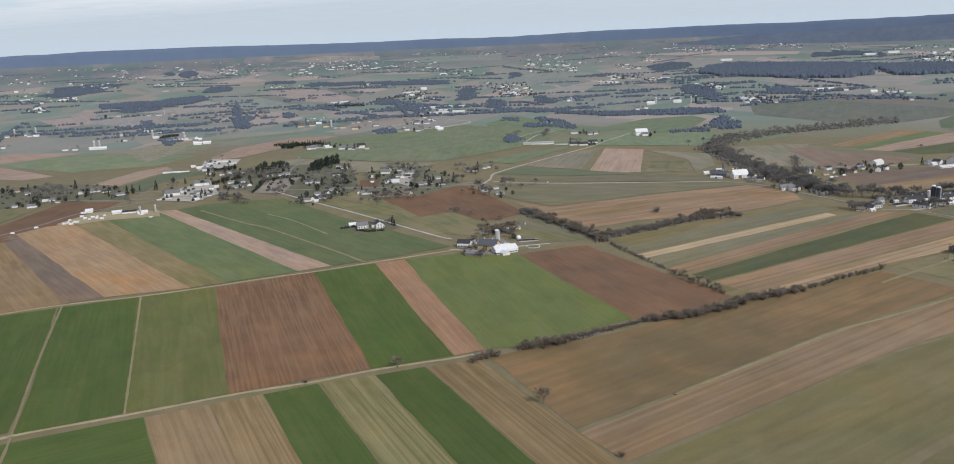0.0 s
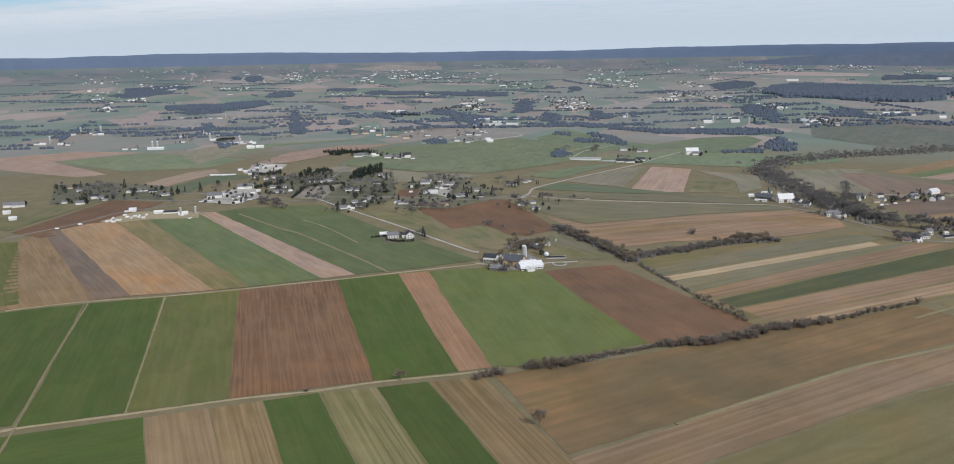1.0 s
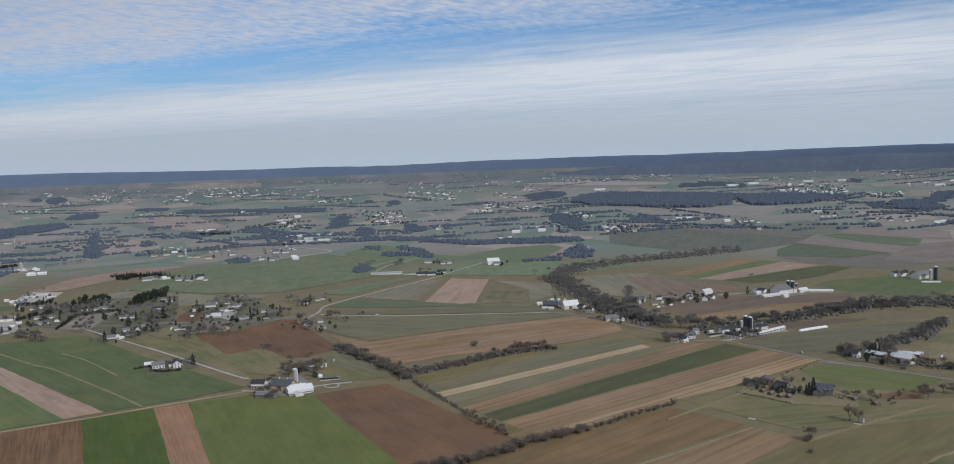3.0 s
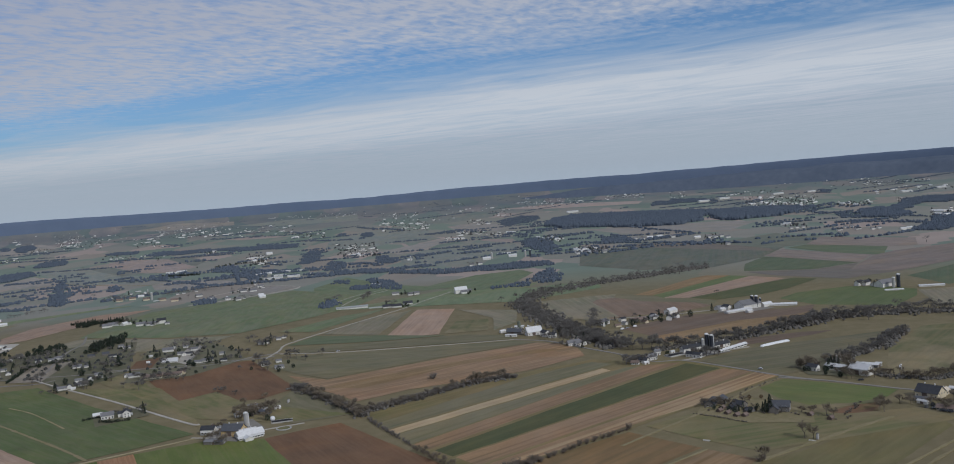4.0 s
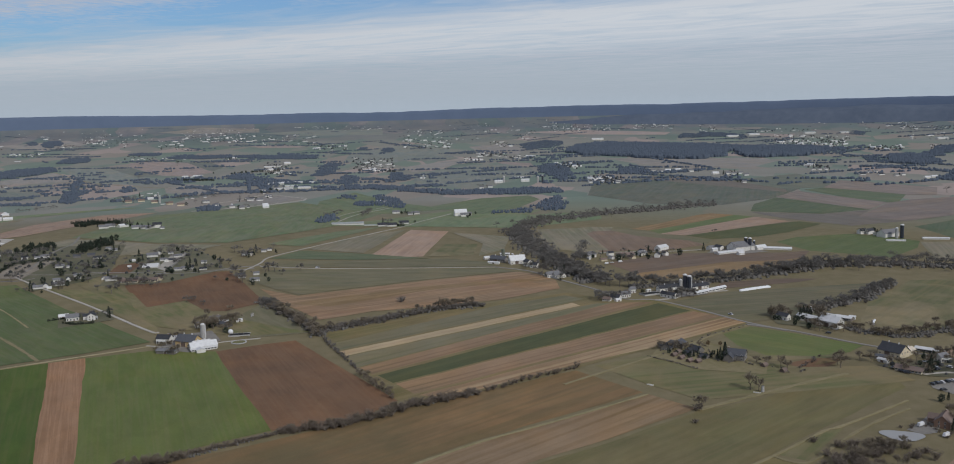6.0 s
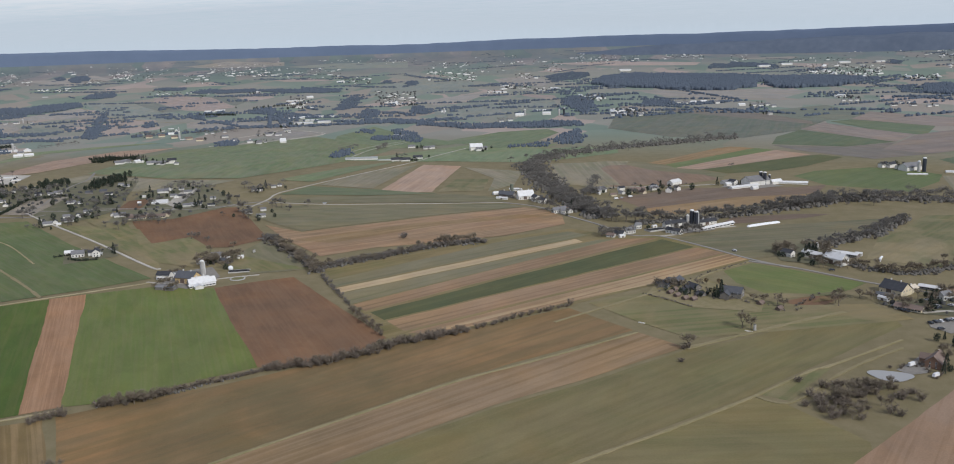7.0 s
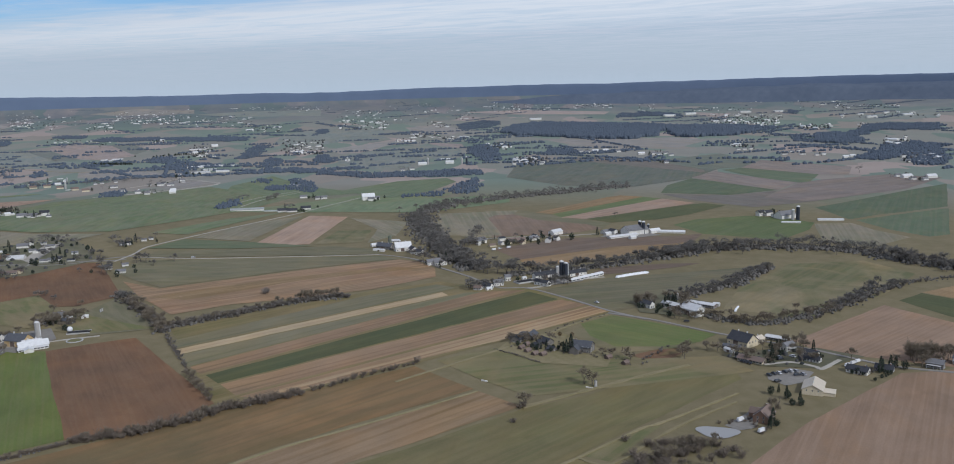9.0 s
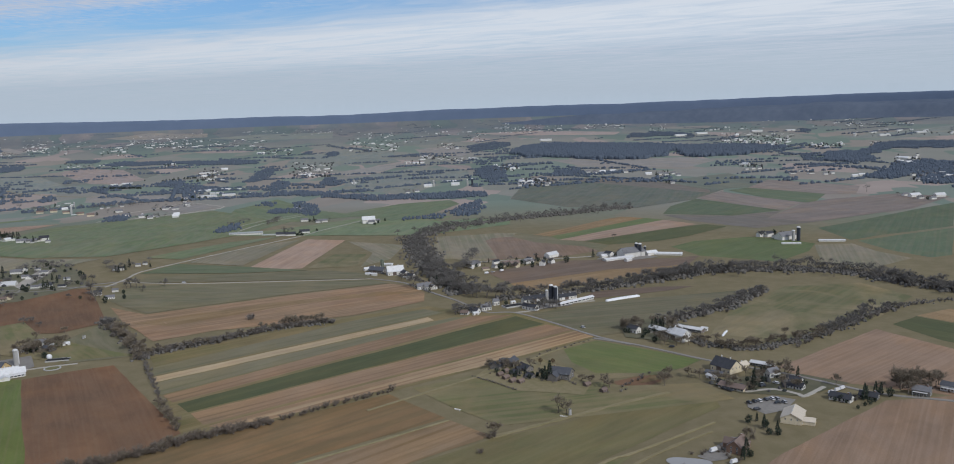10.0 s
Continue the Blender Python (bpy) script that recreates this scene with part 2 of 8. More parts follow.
SOILS = {
    "wheat": (soil("winter_wheat", (0.054, 0.092, 0.019), (0.074, 0.103, 0.024), (0.106, 0.109, 0.041), 0.2, 3.0, 9.0, 0.5), "green winter wheat field with faint tractor lines"),
    "bright": (soil("lush_grass", (0.118, 0.155, 0.05), (0.155, 0.162, 0.07), (0.17, 0.172, 0.066), 0.25, 4.0, 0.0, 0.25), "lush bright green pasture beside the road"),
    "deep": (soil("cover_crop", (0.069, 0.085, 0.040), (0.089, 0.095, 0.046), (0.118, 0.110, 0.051), 0.2, 4.0), "strip of dark green cover crop"),
    "meadow": (soil("meadow", (0.094, 0.112, 0.03), (0.115, 0.118, 0.038), (0.145, 0.135, 0.058), 0.3, 5.0), "yellowish green meadow, grass still short"),
    "grass": (soil("rough_grass", (0.118, 0.124, 0.054), (0.185, 0.155, 0.086), (0.195, 0.16, 0.09), 0.35, 6.0, 0.0, 0.16), "rough dormant grass with tan patches"),
    "olive": (soil("dormant_grass", (0.152, 0.127, 0.062), (0.128, 0.122, 0.056), (0.182, 0.15, 0.08), 0.26, 5.0, 0.0, 0.3), "olive brown field of dormant grass"),
    "umber": (soil("weedy_stubble", (0.158, 0.116, 0.058), (0.235, 0.15, 0.075), (0.138, 0.112, 0.056), 0.35, 6.0, 0.0, 0.22), "wide brown field of weedy stubble"),
    "plough": (soil("red_tilled_soil", (0.196, 0.11, 0.059), (0.14, 0.082, 0.045), (0.268, 0.163, 0.09), 0.34, 1.5), "reddish brown tilled field with furrows"),
    "dark": (soil("dark_tilled_soil", (0.124, 0.075, 0.046), (0.176, 0.099, 0.055), (0.178, 0.115, 0.068), 0.2, 2.4), "dark brown tilled field with furrows"),
    "plum": (soil("plum_stubble", (0.228, 0.146, 0.092), (0.182, 0.13, 0.078), (0.284, 0.198, 0.123), 0.5, 4.0), "brown field of old crop stubble in bands"),
    "clay": (soil("clay_soil", (0.307, 0.222, 0.166), (0.266, 0.190, 0.143), (0.368, 0.275, 0.207), 0.4, 3.0), "pale pinkish brown bare clay field"),
    "tan": (soil("tan_stubble", (0.24, 0.165, 0.088), (0.2, 0.138, 0.07), (0.3, 0.215, 0.125), 0.4, 3.0), "tan field of corn stubble"),
    "stubble": (soil("corn_stubble", (0.188, 0.13, 0.06), (0.16, 0.12, 0.055), (0.27, 0.192, 0.102), 0.5, 2.2, 7.0), "tan corn stubble field with pale harvest rows"),
    "striped": (soil("striped_stubble", (0.135, 0.134, 0.05), (0.155, 0.138, 0.058), (0.25, 0.21, 0.105), 0.5, 2.6, 6.0), "greenish stubble field with pale straw rows"),
    "straw": (soil("straw", (0.3, 0.202, 0.122), (0.224, 0.15, 0.088), (0.395, 0.3, 0.179), 0.5, 4.0), "straw coloured field of cut stubble"),
    "drab": (soil("drab_stubble", (0.227, 0.195, 0.154), (0.192, 0.175, 0.132), (0.286, 0.250, 0.204), 0.5, 4.0), "drab yellowish field of old stubble"),
    # pasture, sage and fallow: paled, greyed colours imitate haze at middle distance
    "pasture": (soil("short_pasture", (0.133, 0.178, 0.090), (0.156, 0.184, 0.107), (0.200, 0.198, 0.135), 0.35, 6.0), "pale green pasture, paled for haze"),
    "sage": (soil("sage_cover", (0.1, 0.128, 0.07), (0.116, 0.135, 0.08), (0.155, 0.153, 0.1), 0.3, 5.0), "grey green field, greyed for haze"),
    "fallow": (soil("fallow_grass", (0.202, 0.182, 0.128), (0.164, 0.167, 0.108), (0.247, 0.214, 0.158), 0.45, 5.0), "tan and olive fallow field, paled for haze"),
    "rose": (soil("rose_tilth", (0.31, 0.228, 0.165), (0.27, 0.2, 0.145), (0.36, 0.275, 0.2), 0.4, 4.0), "pale rose brown tilled field"),
    "rye": (soil("young_rye", (0.102, 0.137, 0.038), (0.122, 0.144, 0.046), (0.15, 0.15, 0.068), 0.22, 3.0, 9.0, 0.5), "light green field of young rye"),
    "pale": (soil("pale_straw", (0.374, 0.29, 0.179), (0.333, 0.25, 0.151), (0.437, 0.35, 0.226), 0.4, 4.0), "pale strip of dry straw"),
    "ochre": (soil("ochre_stubble", (0.262, 0.182, 0.107), (0.3, 0.18, 0.09), (0.335, 0.242, 0.15), 0.4, 3.0, 0.0, 0.3), "tan stubble field with rusty patches"),
    "khaki": (soil("khaki_stubble", (0.2, 0.158, 0.078), (0.15, 0.142, 0.062), (0.235, 0.185, 0.1), 0.4, 3.0), "olive tan stubble strip greening at one side"),
    "jade": (soil("bluish_rye", (0.093, 0.130, 0.051), (0.112, 0.140, 0.059), (0.159, 0.155, 0.095), 0.22, 3.0, 9.0, 0.5), "bluish green field of young rye"),
    "moss": (soil("mossy_pasture", (0.148, 0.137, 0.083), (0.130, 0.130, 0.075), (0.187, 0.165, 0.110), 0.4, 5.0), "greyish olive field of old grass"),
    "pink": (soil("bare_pinkish_soil", (0.229, 0.156, 0.090), (0.186, 0.132, 0.071), (0.284, 0.207, 0.133), 0.45, 5.0), "pale brown bare field beside a farm track"),
    "greenery": (soil("spring_pasture", (0.123, 0.170, 0.095), (0.146, 0.180, 0.108), (0.187, 0.195, 0.130), 0.3, 6.0), "fresh green pasture on a gentle slope"),
    "mauve": (soil("mauve_tilth", (0.135, 0.1, 0.074), (0.155, 0.115, 0.087), (0.195, 0.153, 0.12), 0.3, 3.0), "dull mauve brown tilled field"),
    "rust": (soil("rusty_tilth", (0.26, 0.15, 0.086), (0.215, 0.128, 0.072), (0.33, 0.205, 0.125), 0.34, 1.5), "rusty brown tilled strip with furrows"),
    # far_ kinds: haze is put into the base colour, paler and bluer
    "far_green": (soil("distant_pasture", (0.167, 0.198, 0.178), (0.189, 0.205, 0.185), (0.221, 0.219, 0.200), 0.35, 9.0), "distant green pasture, haze mixed into its colour"),
    "far_tan": (soil("distant_stubble", (0.254, 0.239, 0.220), (0.221, 0.218, 0.200), (0.286, 0.263, 0.240), 0.35, 9.0), "distant tan stubble field, haze mixed into its colour"),
    "far_rose": (soil("distant_tilth", (0.292, 0.242, 0.220), (0.265, 0.229, 0.209), (0.329, 0.276, 0.251), 0.35, 9.0), "distant rosy brown tilled field, haze mixed into its colour"),
    "loam": (soil("warm_loam", (0.236, 0.162, 0.110), (0.202, 0.138, 0.091), (0.281, 0.200, 0.143), 0.3, 3.0), "warm brown bare loam field"),
    "tussock": (soil("tussock_pasture", (0.116, 0.12, 0.058), (0.215, 0.182, 0.108), (0.175, 0.152, 0.086), 0.3, 7.0, 0.0, 0.14), "rough pasture with straw coloured tussocks"),
    # haze_ kinds: crop colours greyed and blued to stand in for haze
    "haze_green": (soil("hazy_cover", (0.116, 0.142, 0.111), (0.135, 0.147, 0.119), (0.163, 0.162, 0.138), 0.35, 7.0), "dull green field tinted for thin haze"),
    "haze_jade": (soil("hazy_rye", (0.093, 0.132, 0.078), (0.112, 0.138, 0.085), (0.147, 0.153, 0.105), 0.3, 6.0), "green strip of young rye, tinted for haze"),
    "haze_brown": (soil("hazy_fallow", (0.154, 0.146, 0.124), (0.171, 0.150, 0.130), (0.199, 0.178, 0.157), 0.35, 6.0), "olive brown fallow field, tinted for haze"),
    "haze_rose": (soil("hazy_tilth", (0.214, 0.178, 0.157), (0.180, 0.158, 0.135), (0.242, 0.205, 0.184), 0.35, 6.0), "rosy brown tilled field, tinted for haze"),
    # also paled and blued in its base colour for haze
    "far_sage": (soil("distant_cover", (0.143, 0.169, 0.149), (0.164, 0.177, 0.157), (0.200, 0.195, 0.176), 0.35, 9.0), "distant grey green field, haze mixed into its colour"),
    "taupe": (soil("taupe_soil", (0.205, 0.150, 0.112), (0.174, 0.128, 0.092), (0.251, 0.190, 0.144), 0.3, 3.0), "grey brown fallow field"),
}


def ground_matter():
    """Short grass near by; beyond it a patchwork of many small fields."""
    m, t, p = matter("countryside", 0.95)
    tc = t.add("ShaderNodeTexCoord").outputs["Object"]
    warp = t.add("ShaderNodeVectorMath", {0: tc, 1: t.add("ShaderNodeVectorMath", {0: t.add("ShaderNodeTexNoise", {"Vector": tc, "Scale": 0.004, "Detail": 2.0}).outputs[1], 3: 90.0}, operation="SCALE").outputs[0]}, operation="ADD").outputs[0]
    cell = t.add("ShaderNodeTexVoronoi", {"Vector": t.place(warp, rot=(0, 0, 0.62), scale=(1 / 115, 1 / 240, 0.0)), "Scale": 1.0}, distance="CHEBYCHEV")
    pick = t.add("ShaderNodeSeparateColor", {0: cell.outputs["Color"]}).outputs[0]
    n1 = t.add("ShaderNodeValToRGB", {0: pick})
    e = n1.color_ramp.elements
    # field tones lightened and greyed, with haze mixed into them
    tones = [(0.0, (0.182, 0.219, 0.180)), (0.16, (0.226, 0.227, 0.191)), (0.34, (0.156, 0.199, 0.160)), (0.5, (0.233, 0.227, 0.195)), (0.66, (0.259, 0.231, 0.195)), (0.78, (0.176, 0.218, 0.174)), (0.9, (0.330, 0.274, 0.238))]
    while len(e) < len(tones):
        e.new(0.5)
    for el, (pos, c) in zip(e, tones):
        el.position, el.color = pos, (*c, 1)
    n1.color_ramp.interpolation = "CONSTANT"
    big, mid, fine = t.noise(tc, 0.006, 5, 0.6), t.noise(tc, 0.06, 5, 0.65), t.noise(tc, 0.9, 4, 0.7)
    grass = t.mix(t.ramp(mid, (0.4, 0.0), (0.65, 1.0)), (0.165, 0.14, 0.075), (0.2, 0.166, 0.096))
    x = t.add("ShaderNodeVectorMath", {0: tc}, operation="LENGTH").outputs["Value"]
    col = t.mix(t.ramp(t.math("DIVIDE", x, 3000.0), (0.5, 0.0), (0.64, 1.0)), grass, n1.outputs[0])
    # towards the ridge the ground is mixed with bluish grey, painted haze
    far_haze = t.math("MULTIPLY", t.ramp(t.math("DIVIDE", x, 5000.0), (0.8, 0.0), (0.94, 0.75)), t.ramp(t.noise(tc, 0.008, 4, 0.6), (0.3, 0.55), (0.6, 1.0)))
    col = t.mix(far_haze, col, (0.105, 0.13, 0.152))
    tone = t.math("ADD", 0.7, t.math("ADD", t.math("MULTIPLY", big, 0.35), t.math("MULTIPLY", fine, 0.25)))
    col = t.mix(1.0, col, t.add("ShaderNodeCombineColor", {0: tone, 1: tone, 2: tone}).outputs[0], "MULTIPLY")
    wire(t, p, col, fine, 0.4, 0.2)
    return m


def speckled(name, a, b, scale=1.0, rough=0.85, bump=0.3, spec=0.25):
    """A plain material with stains at two scales."""
    m, t, p = matter(name, rough)
    p.inputs["Specular IOR Level"].default_value = spec
    tc = t.add("ShaderNodeTexCoord").outputs["Object"]
    own = t.add("ShaderNodeObjectInfo").outputs["Random"]
    f1, f2 = t.noise(tc, scale, 5, 0.65), t.noise(tc, scale * 0.13, 4, 0.6)
    col = t.mix(t.ramp(t.math("ADD", t.math("MULTIPLY", f1, 0.5), t.math("MULTIPLY", f2, 0.5)), (0.38, 0.0), (0.64, 1.0)), a, b)
    tone = t.math("ADD", 0.88, t.math("MULTIPLY", own, 0.2))
    col = t.mix(1.0, col, t.add("ShaderNodeCombineColor", {0: tone, 1: tone, 2: tone}).outputs[0], "MULTIPLY")
    wire(t, p, col, f1, bump, 0.02)
    return m


ASPHALT = speckled("worn_asphalt", (0.195, 0.182, 0.162), (0.262, 0.245, 0.218), 0.4)
LAWN = speckled("dull_lawn", (0.098, 0.1, 0.058), (0.155, 0.14, 0.09), 0.06)
GRAVEL = speckled("pale_gravel", (0.33, 0.305, 0.26), (0.44, 0.41, 0.355), 0.5)
DIRT = speckled("dirt_lane", (0.36, 0.3, 0.19), (0.25, 0.215, 0.12), 0.25)
TRACK = speckled("worn_grass_track", (0.27, 0.225, 0.13), (0.2, 0.175, 0.085), 0.25)
# ridge and hill woods: the blue is haze put into the base colour
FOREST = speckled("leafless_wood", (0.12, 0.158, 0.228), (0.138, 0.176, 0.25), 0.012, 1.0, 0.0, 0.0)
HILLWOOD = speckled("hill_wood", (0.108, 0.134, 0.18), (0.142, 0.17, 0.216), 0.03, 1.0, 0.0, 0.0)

# ---- the land: flat near by, then squeezed and raised to fit the camera's view, up to a wooded ridge ----
CX, CY, EYE_H, NEAR_R, FAR_R = 145.0, 40.0, 187.0, 2000.0, 4850.0


def spread_at(x, y):
    """How far off a place is on a flat plain, over how far off it lies here."""
    r = math.hypot(x - CX, y - CY)
    if r <= NEAR_R:
        return 1.0
    k = FAR_R - NEAR_R
    return (NEAR_R - k * math.log(max(1 - (r - NEAR_R) / k, 1e-3))) / r


def height(x, y):
    """The plain, the far rise that fits a flat plain to the camera's view, and the low hill on which the village
    stands.
    """
    hill = 21.0 * math.exp(-0.5 * (((x + 400) / 340) ** 2 + ((y - 1240) / 330) ** 2))
    return EYE_H * (1 - 1 / spread_at(x, y)) + hill


def mesh_object(name, bm, material=None, parent=None):
    me = bpy.data.meshes.new(name)
    bm.to_mesh(me)
    bm.free()
    if material:
        me.materials.append(material)
    ob = new(name, me)
    ob.parent = parent
    return ob


def sheet(name, rings, steps, z_of, material):
    """A round sheet of rings about the middle of the land."""
    verts, faces = [], []
    for r in rings:
        for i in range(steps):
            a = 2 * math.pi * i / steps
            x, y = CX + r * math.cos(a), CY + r * math.sin(a)
            verts.append((x, y, z_of(x, y, r, a)))
    for j in range(len(rings) - 1):
        for i in range(steps):
            k = (i + 1) % steps
            faces.append((j * steps + i, (j + 1) * steps + i, (j + 1) * steps + k, j * steps + k))
    me = bpy.data.meshes.new(name)
    me.from_pydata(verts, [], faces)
    me.materials.append(material)
    for poly in me.polygons:
        poly.use_smooth = True
    return new(name, me)


rings = [0.001, 200] + [300 + 40 * i for i in range(43)] + [2000 + 50 * i for i in range(51)] + [4520 + 20 * i for i in range(15)] + [4812, 4824, 4836, 4846]
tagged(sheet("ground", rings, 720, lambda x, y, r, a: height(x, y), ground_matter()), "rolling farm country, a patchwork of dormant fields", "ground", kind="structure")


def smooth(u):
    u = min(max(u, 0.0), 1.0)
    return u * u * (3 - 2 * u)


def ridge_height(x, y, r, a):
    """The long ridge at the horizon."""
    d = math.degrees(a)
    v = noise.noise((math.cos(a) * 19, math.sin(a) * 19, 3.0)) * 3
    v += 6 + 12 * smooth((d - 104) / 10) - 10 * smooth((d - 118) / 8) + 5 * smooth((92 - d) / 5) + 4 * smooth((72 - d) / 8) - 5 * math.exp(-((d - 94) / 3) ** 2)
    tops = noise.noise((x * 0.03, y * 0.03, 3.0)) * 1.2 + noise.noise((x * 0.011, y * 0.011, 3.0)) * 2
    low = 128 + 12 * noise.noise((math.cos(a) * 14, math.sin(a) * 14, 9.0))
    return low + smooth((r - 4843) / 33) * (EYE_H + 1 + v + tops - low)


def hill_height(x, y, r, a):
    """Wooded hills before the ridge, higher towards the east."""
    d = math.degrees(a)
    top = (38 + 22 * smooth((76 - d) / 10)) * smooth((86 - d) / 9) * smooth((d - 20) / 15) * (1 + 0.22 * noise.noise((math.cos(a) * 9, math.sin(a) * 9, 2.0)) + 0.1 * noise.noise((math.cos(a) * 31, math.sin(a) * 31, 2.0)))
    foot = 4545 + 165 * smooth((d - 70) / 16) + 40 * noise.noise((math.cos(a) * 12, math.sin(a) * 12, 5.0))
    up = smooth((r - foot) / 95) * smooth((4836 - r) / 90)
    return height(x, y) - 5 + top * up + (noise.noise((x * 0.05, y * 0.05, 1.0)) * 2.5 + 1) * up * smooth((95 - d) / 8)


tagged(sheet("backdrop", [4842 + 3 * i for i in range(14)], 1080, ridge_height, FOREST), "long bare wooded ridge, tinted blue for haze, along the horizon", "ridge", kind="structure")
tagged(sheet("backdrop", [4490 + 12 * i for i in range(30)], 1080, hill_height, HILLWOOD), "low wooded hills, tinted blue for haze, before the far ridge", "hills", kind="structure")


def patch_mesh(corners, lift):
    """A field's outline, draped over the land; local x runs along its longest side."""
    pts = [Vector((x, y, 0)) for x, y in corners]
    mid = sum(pts, Vector()) / len(pts)
    sides = [(pts[(i + 1) % len(pts)] - p) for i, p in enumerate(pts)]
    longest = max(sides, key=lambda s: s.length)
    turn = math.atan2(longest.y, longest.x)
    back = Matrix.Rotation(-turn, 4, "Z")
    bm = bmesh.new()
    # edges wander a little, the same on both sides of a shared border
    step = 12.0 if math.hypot(mid.x - CX, mid.y - CY) < 1000 else 30.0
    outline = []
    for i, p in enumerate(pts):
        n_steps = max(1, int(sides[i].length / step))
        for k in range(n_steps):
            q = p + sides[i] * (k / n_steps)
            outline.append(q + Vector((noise.noise((q.x * 0.021, q.y * 0.021, 2.0)), noise.noise((q.x * 0.021, q.y * 0.021, 7.0)), 0)) * 1.2 + Vector((noise.noise((q.x * 0.09, q.y * 0.09, 4.0)), noise.noise((q.x * 0.09, q.y * 0.09, 9.0)), 0)) * 0.7)
    pts = outline
    far = max(math.hypot(p.x - CX, p.y - CY) for p in pts) > NEAR_R - 50 or max(height(p.x, p.y) for p in pts) > 0.3
    off = math.hypot(mid.x - CX, mid.y - CY)
    if far:
        loop = bm.faces.new([bm.verts.new(p) for p in pts])
        bmesh.ops.triangulate(bm, faces=[loop])
        for _ in range(5):
            bmesh.ops.subdivide_edges(bm, edges=[e for e in bm.edges if e.calc_length() > (26 if off < NEAR_R else 60)], cuts=1, use_grid_fill=True)
            bmesh.ops.triangulate(bm, faces=bm.faces[:])
    else:
        bm.faces.new([bm.verts.new(p) for p in pts])
    base = height(mid.x, mid.y)
    for v in bm.verts:
        z = height(v.co.x, v.co.y) + lift + (0 if not far else 0.07 if off < 800 else 0.14) - base
        q = back @ (v.co - mid)
        v.co = (q.x, q.y, z)
    bm.normal_update()
    if sum(f.normal.z * f.calc_area() for f in bm.faces) < 0:
        bmesh.ops.reverse_faces(bm, faces=bm.faces[:])
    return bm, Matrix.Translation((mid.x, mid.y, base)) @ Matrix.Rotation(turn, 4, "Z")


FIELDS = []


def field(kind, *corners):
    material, label = SOILS[kind]
    bm, m = patch_mesh(corners, 0.03 + 0.005 * (len(FIELDS) % 40))
    ob = mesh_object("field", bm, material)
    ob.matrix_world = m
    FIELDS.append(ob)
    return tagged(ob, label, "field", kind="structure")


field("wheat", (-298, 359), (-260, 383), (-207, 410), (-169, 343), (-249, 292))
field("tan", (-206, 410), (-178, 425), (-131, 344), (-168, 343))
field("stubble", (-177, 425), (-153, 438), (-101, 343), (-131, 344))
field("wheat", (-152, 438), (-125, 452), (-66, 343), (-101, 343))
field("striped", (-124, 452), (-96, 463), (-30, 343), (-65, 343))
field("wheat", (-95, 463), (-68, 475), (5, 342), (-30, 343))
field("stubble", (-67, 475), (-37, 485), (41, 342), (6, 342))
field("umber", (-31, 488), (-15, 498), (60, 536), (122, 577), (185, 615), (255, 658), (293, 605), (179, 528), (69, 435), (16, 390))
field("pink", (17, 386), (69, 431), (179, 523), (295, 601), (319, 571), (246, 519), (200, 490), (126, 430), (36, 358))
field("olive", (38, 354), (128, 429), (201, 487), (248, 515), (319, 567), (362, 584), (428, 628), (469, 635), (465, 600), (380, 531), (338, 496), (242, 429), (120, 330), (50, 330))
field("olive", (130, 330), (245, 426), (338, 492), (352, 482), (375, 437), (364, 400), (300, 330))
field("grass", (341, 497), (380, 526), (394, 532), (355, 486))
field("loam", (344, 403), (474, 523), (569, 595), (605, 596), (661, 597), (516, 382))
field("khaki", (60, 776), (218, 890), (283, 920), (300, 905), (366, 880), (428, 784), (320, 706), (164, 602), (131, 602))
field("moss", (69, 744), (217, 874), (279, 908), (296, 890), (283, 879), (77, 724))
field("pale", (79, 721), (282, 874), (288, 861), (83, 707))
field("moss", (85, 706), (289, 858), (305, 869), (320, 870), (97, 678))
field("plum", (99, 677), (321, 870), (361, 871), (110, 660))
field("deep", (114, 657), (363, 865), (385, 831), (126, 639))
field("plum", (128, 637), (387, 829), (406, 807), (142, 615))
field("straw", (145, 612), (408, 804), (420, 782), (319, 709), (257, 671), (162, 604))
field("moss", (-61, 1002), (-39, 1055), (218, 1060), (239, 1040), (147, 1002), (11, 925), (-28, 963))
field("plum", (-33, 954), (11, 920), (148, 996), (241, 1037), (261, 1024), (279, 985), (279, 943), (217, 895), (156, 871), (94, 853), (48, 823), (-1, 895))
field("tan", (10, 887), (125, 957), (234, 996), (266, 987), (151, 947), (50, 873))
field("meadow", (-631, 772), (-548, 791), (-410, 596), (-458, 563))
field("dark", (-585, 830), (-570, 1001), (-494, 986), (-508, 844), (-534, 806))
field("grass", (-661, 863), (-668, 935), (-604, 1023), (-579, 1009), (-593, 838))
field("grass", (-255, 960), (-159, 937), (-119, 870), (-77, 775), (-139, 846))
field("grass", (-261, 1014), (-202, 1005), (-132, 870), (-94, 903), (-52, 845), (-21, 826), (46, 782), (-10, 772), (-92, 808))
field("moss", (-30, 837), (-16, 890), (51, 781), (-3, 766))
field("clay", (61, 1132), (103, 1396), (161, 1378), (130, 1143))
field("tussock", (136, 1143), (157, 1244), (202, 1246), (193, 1149))
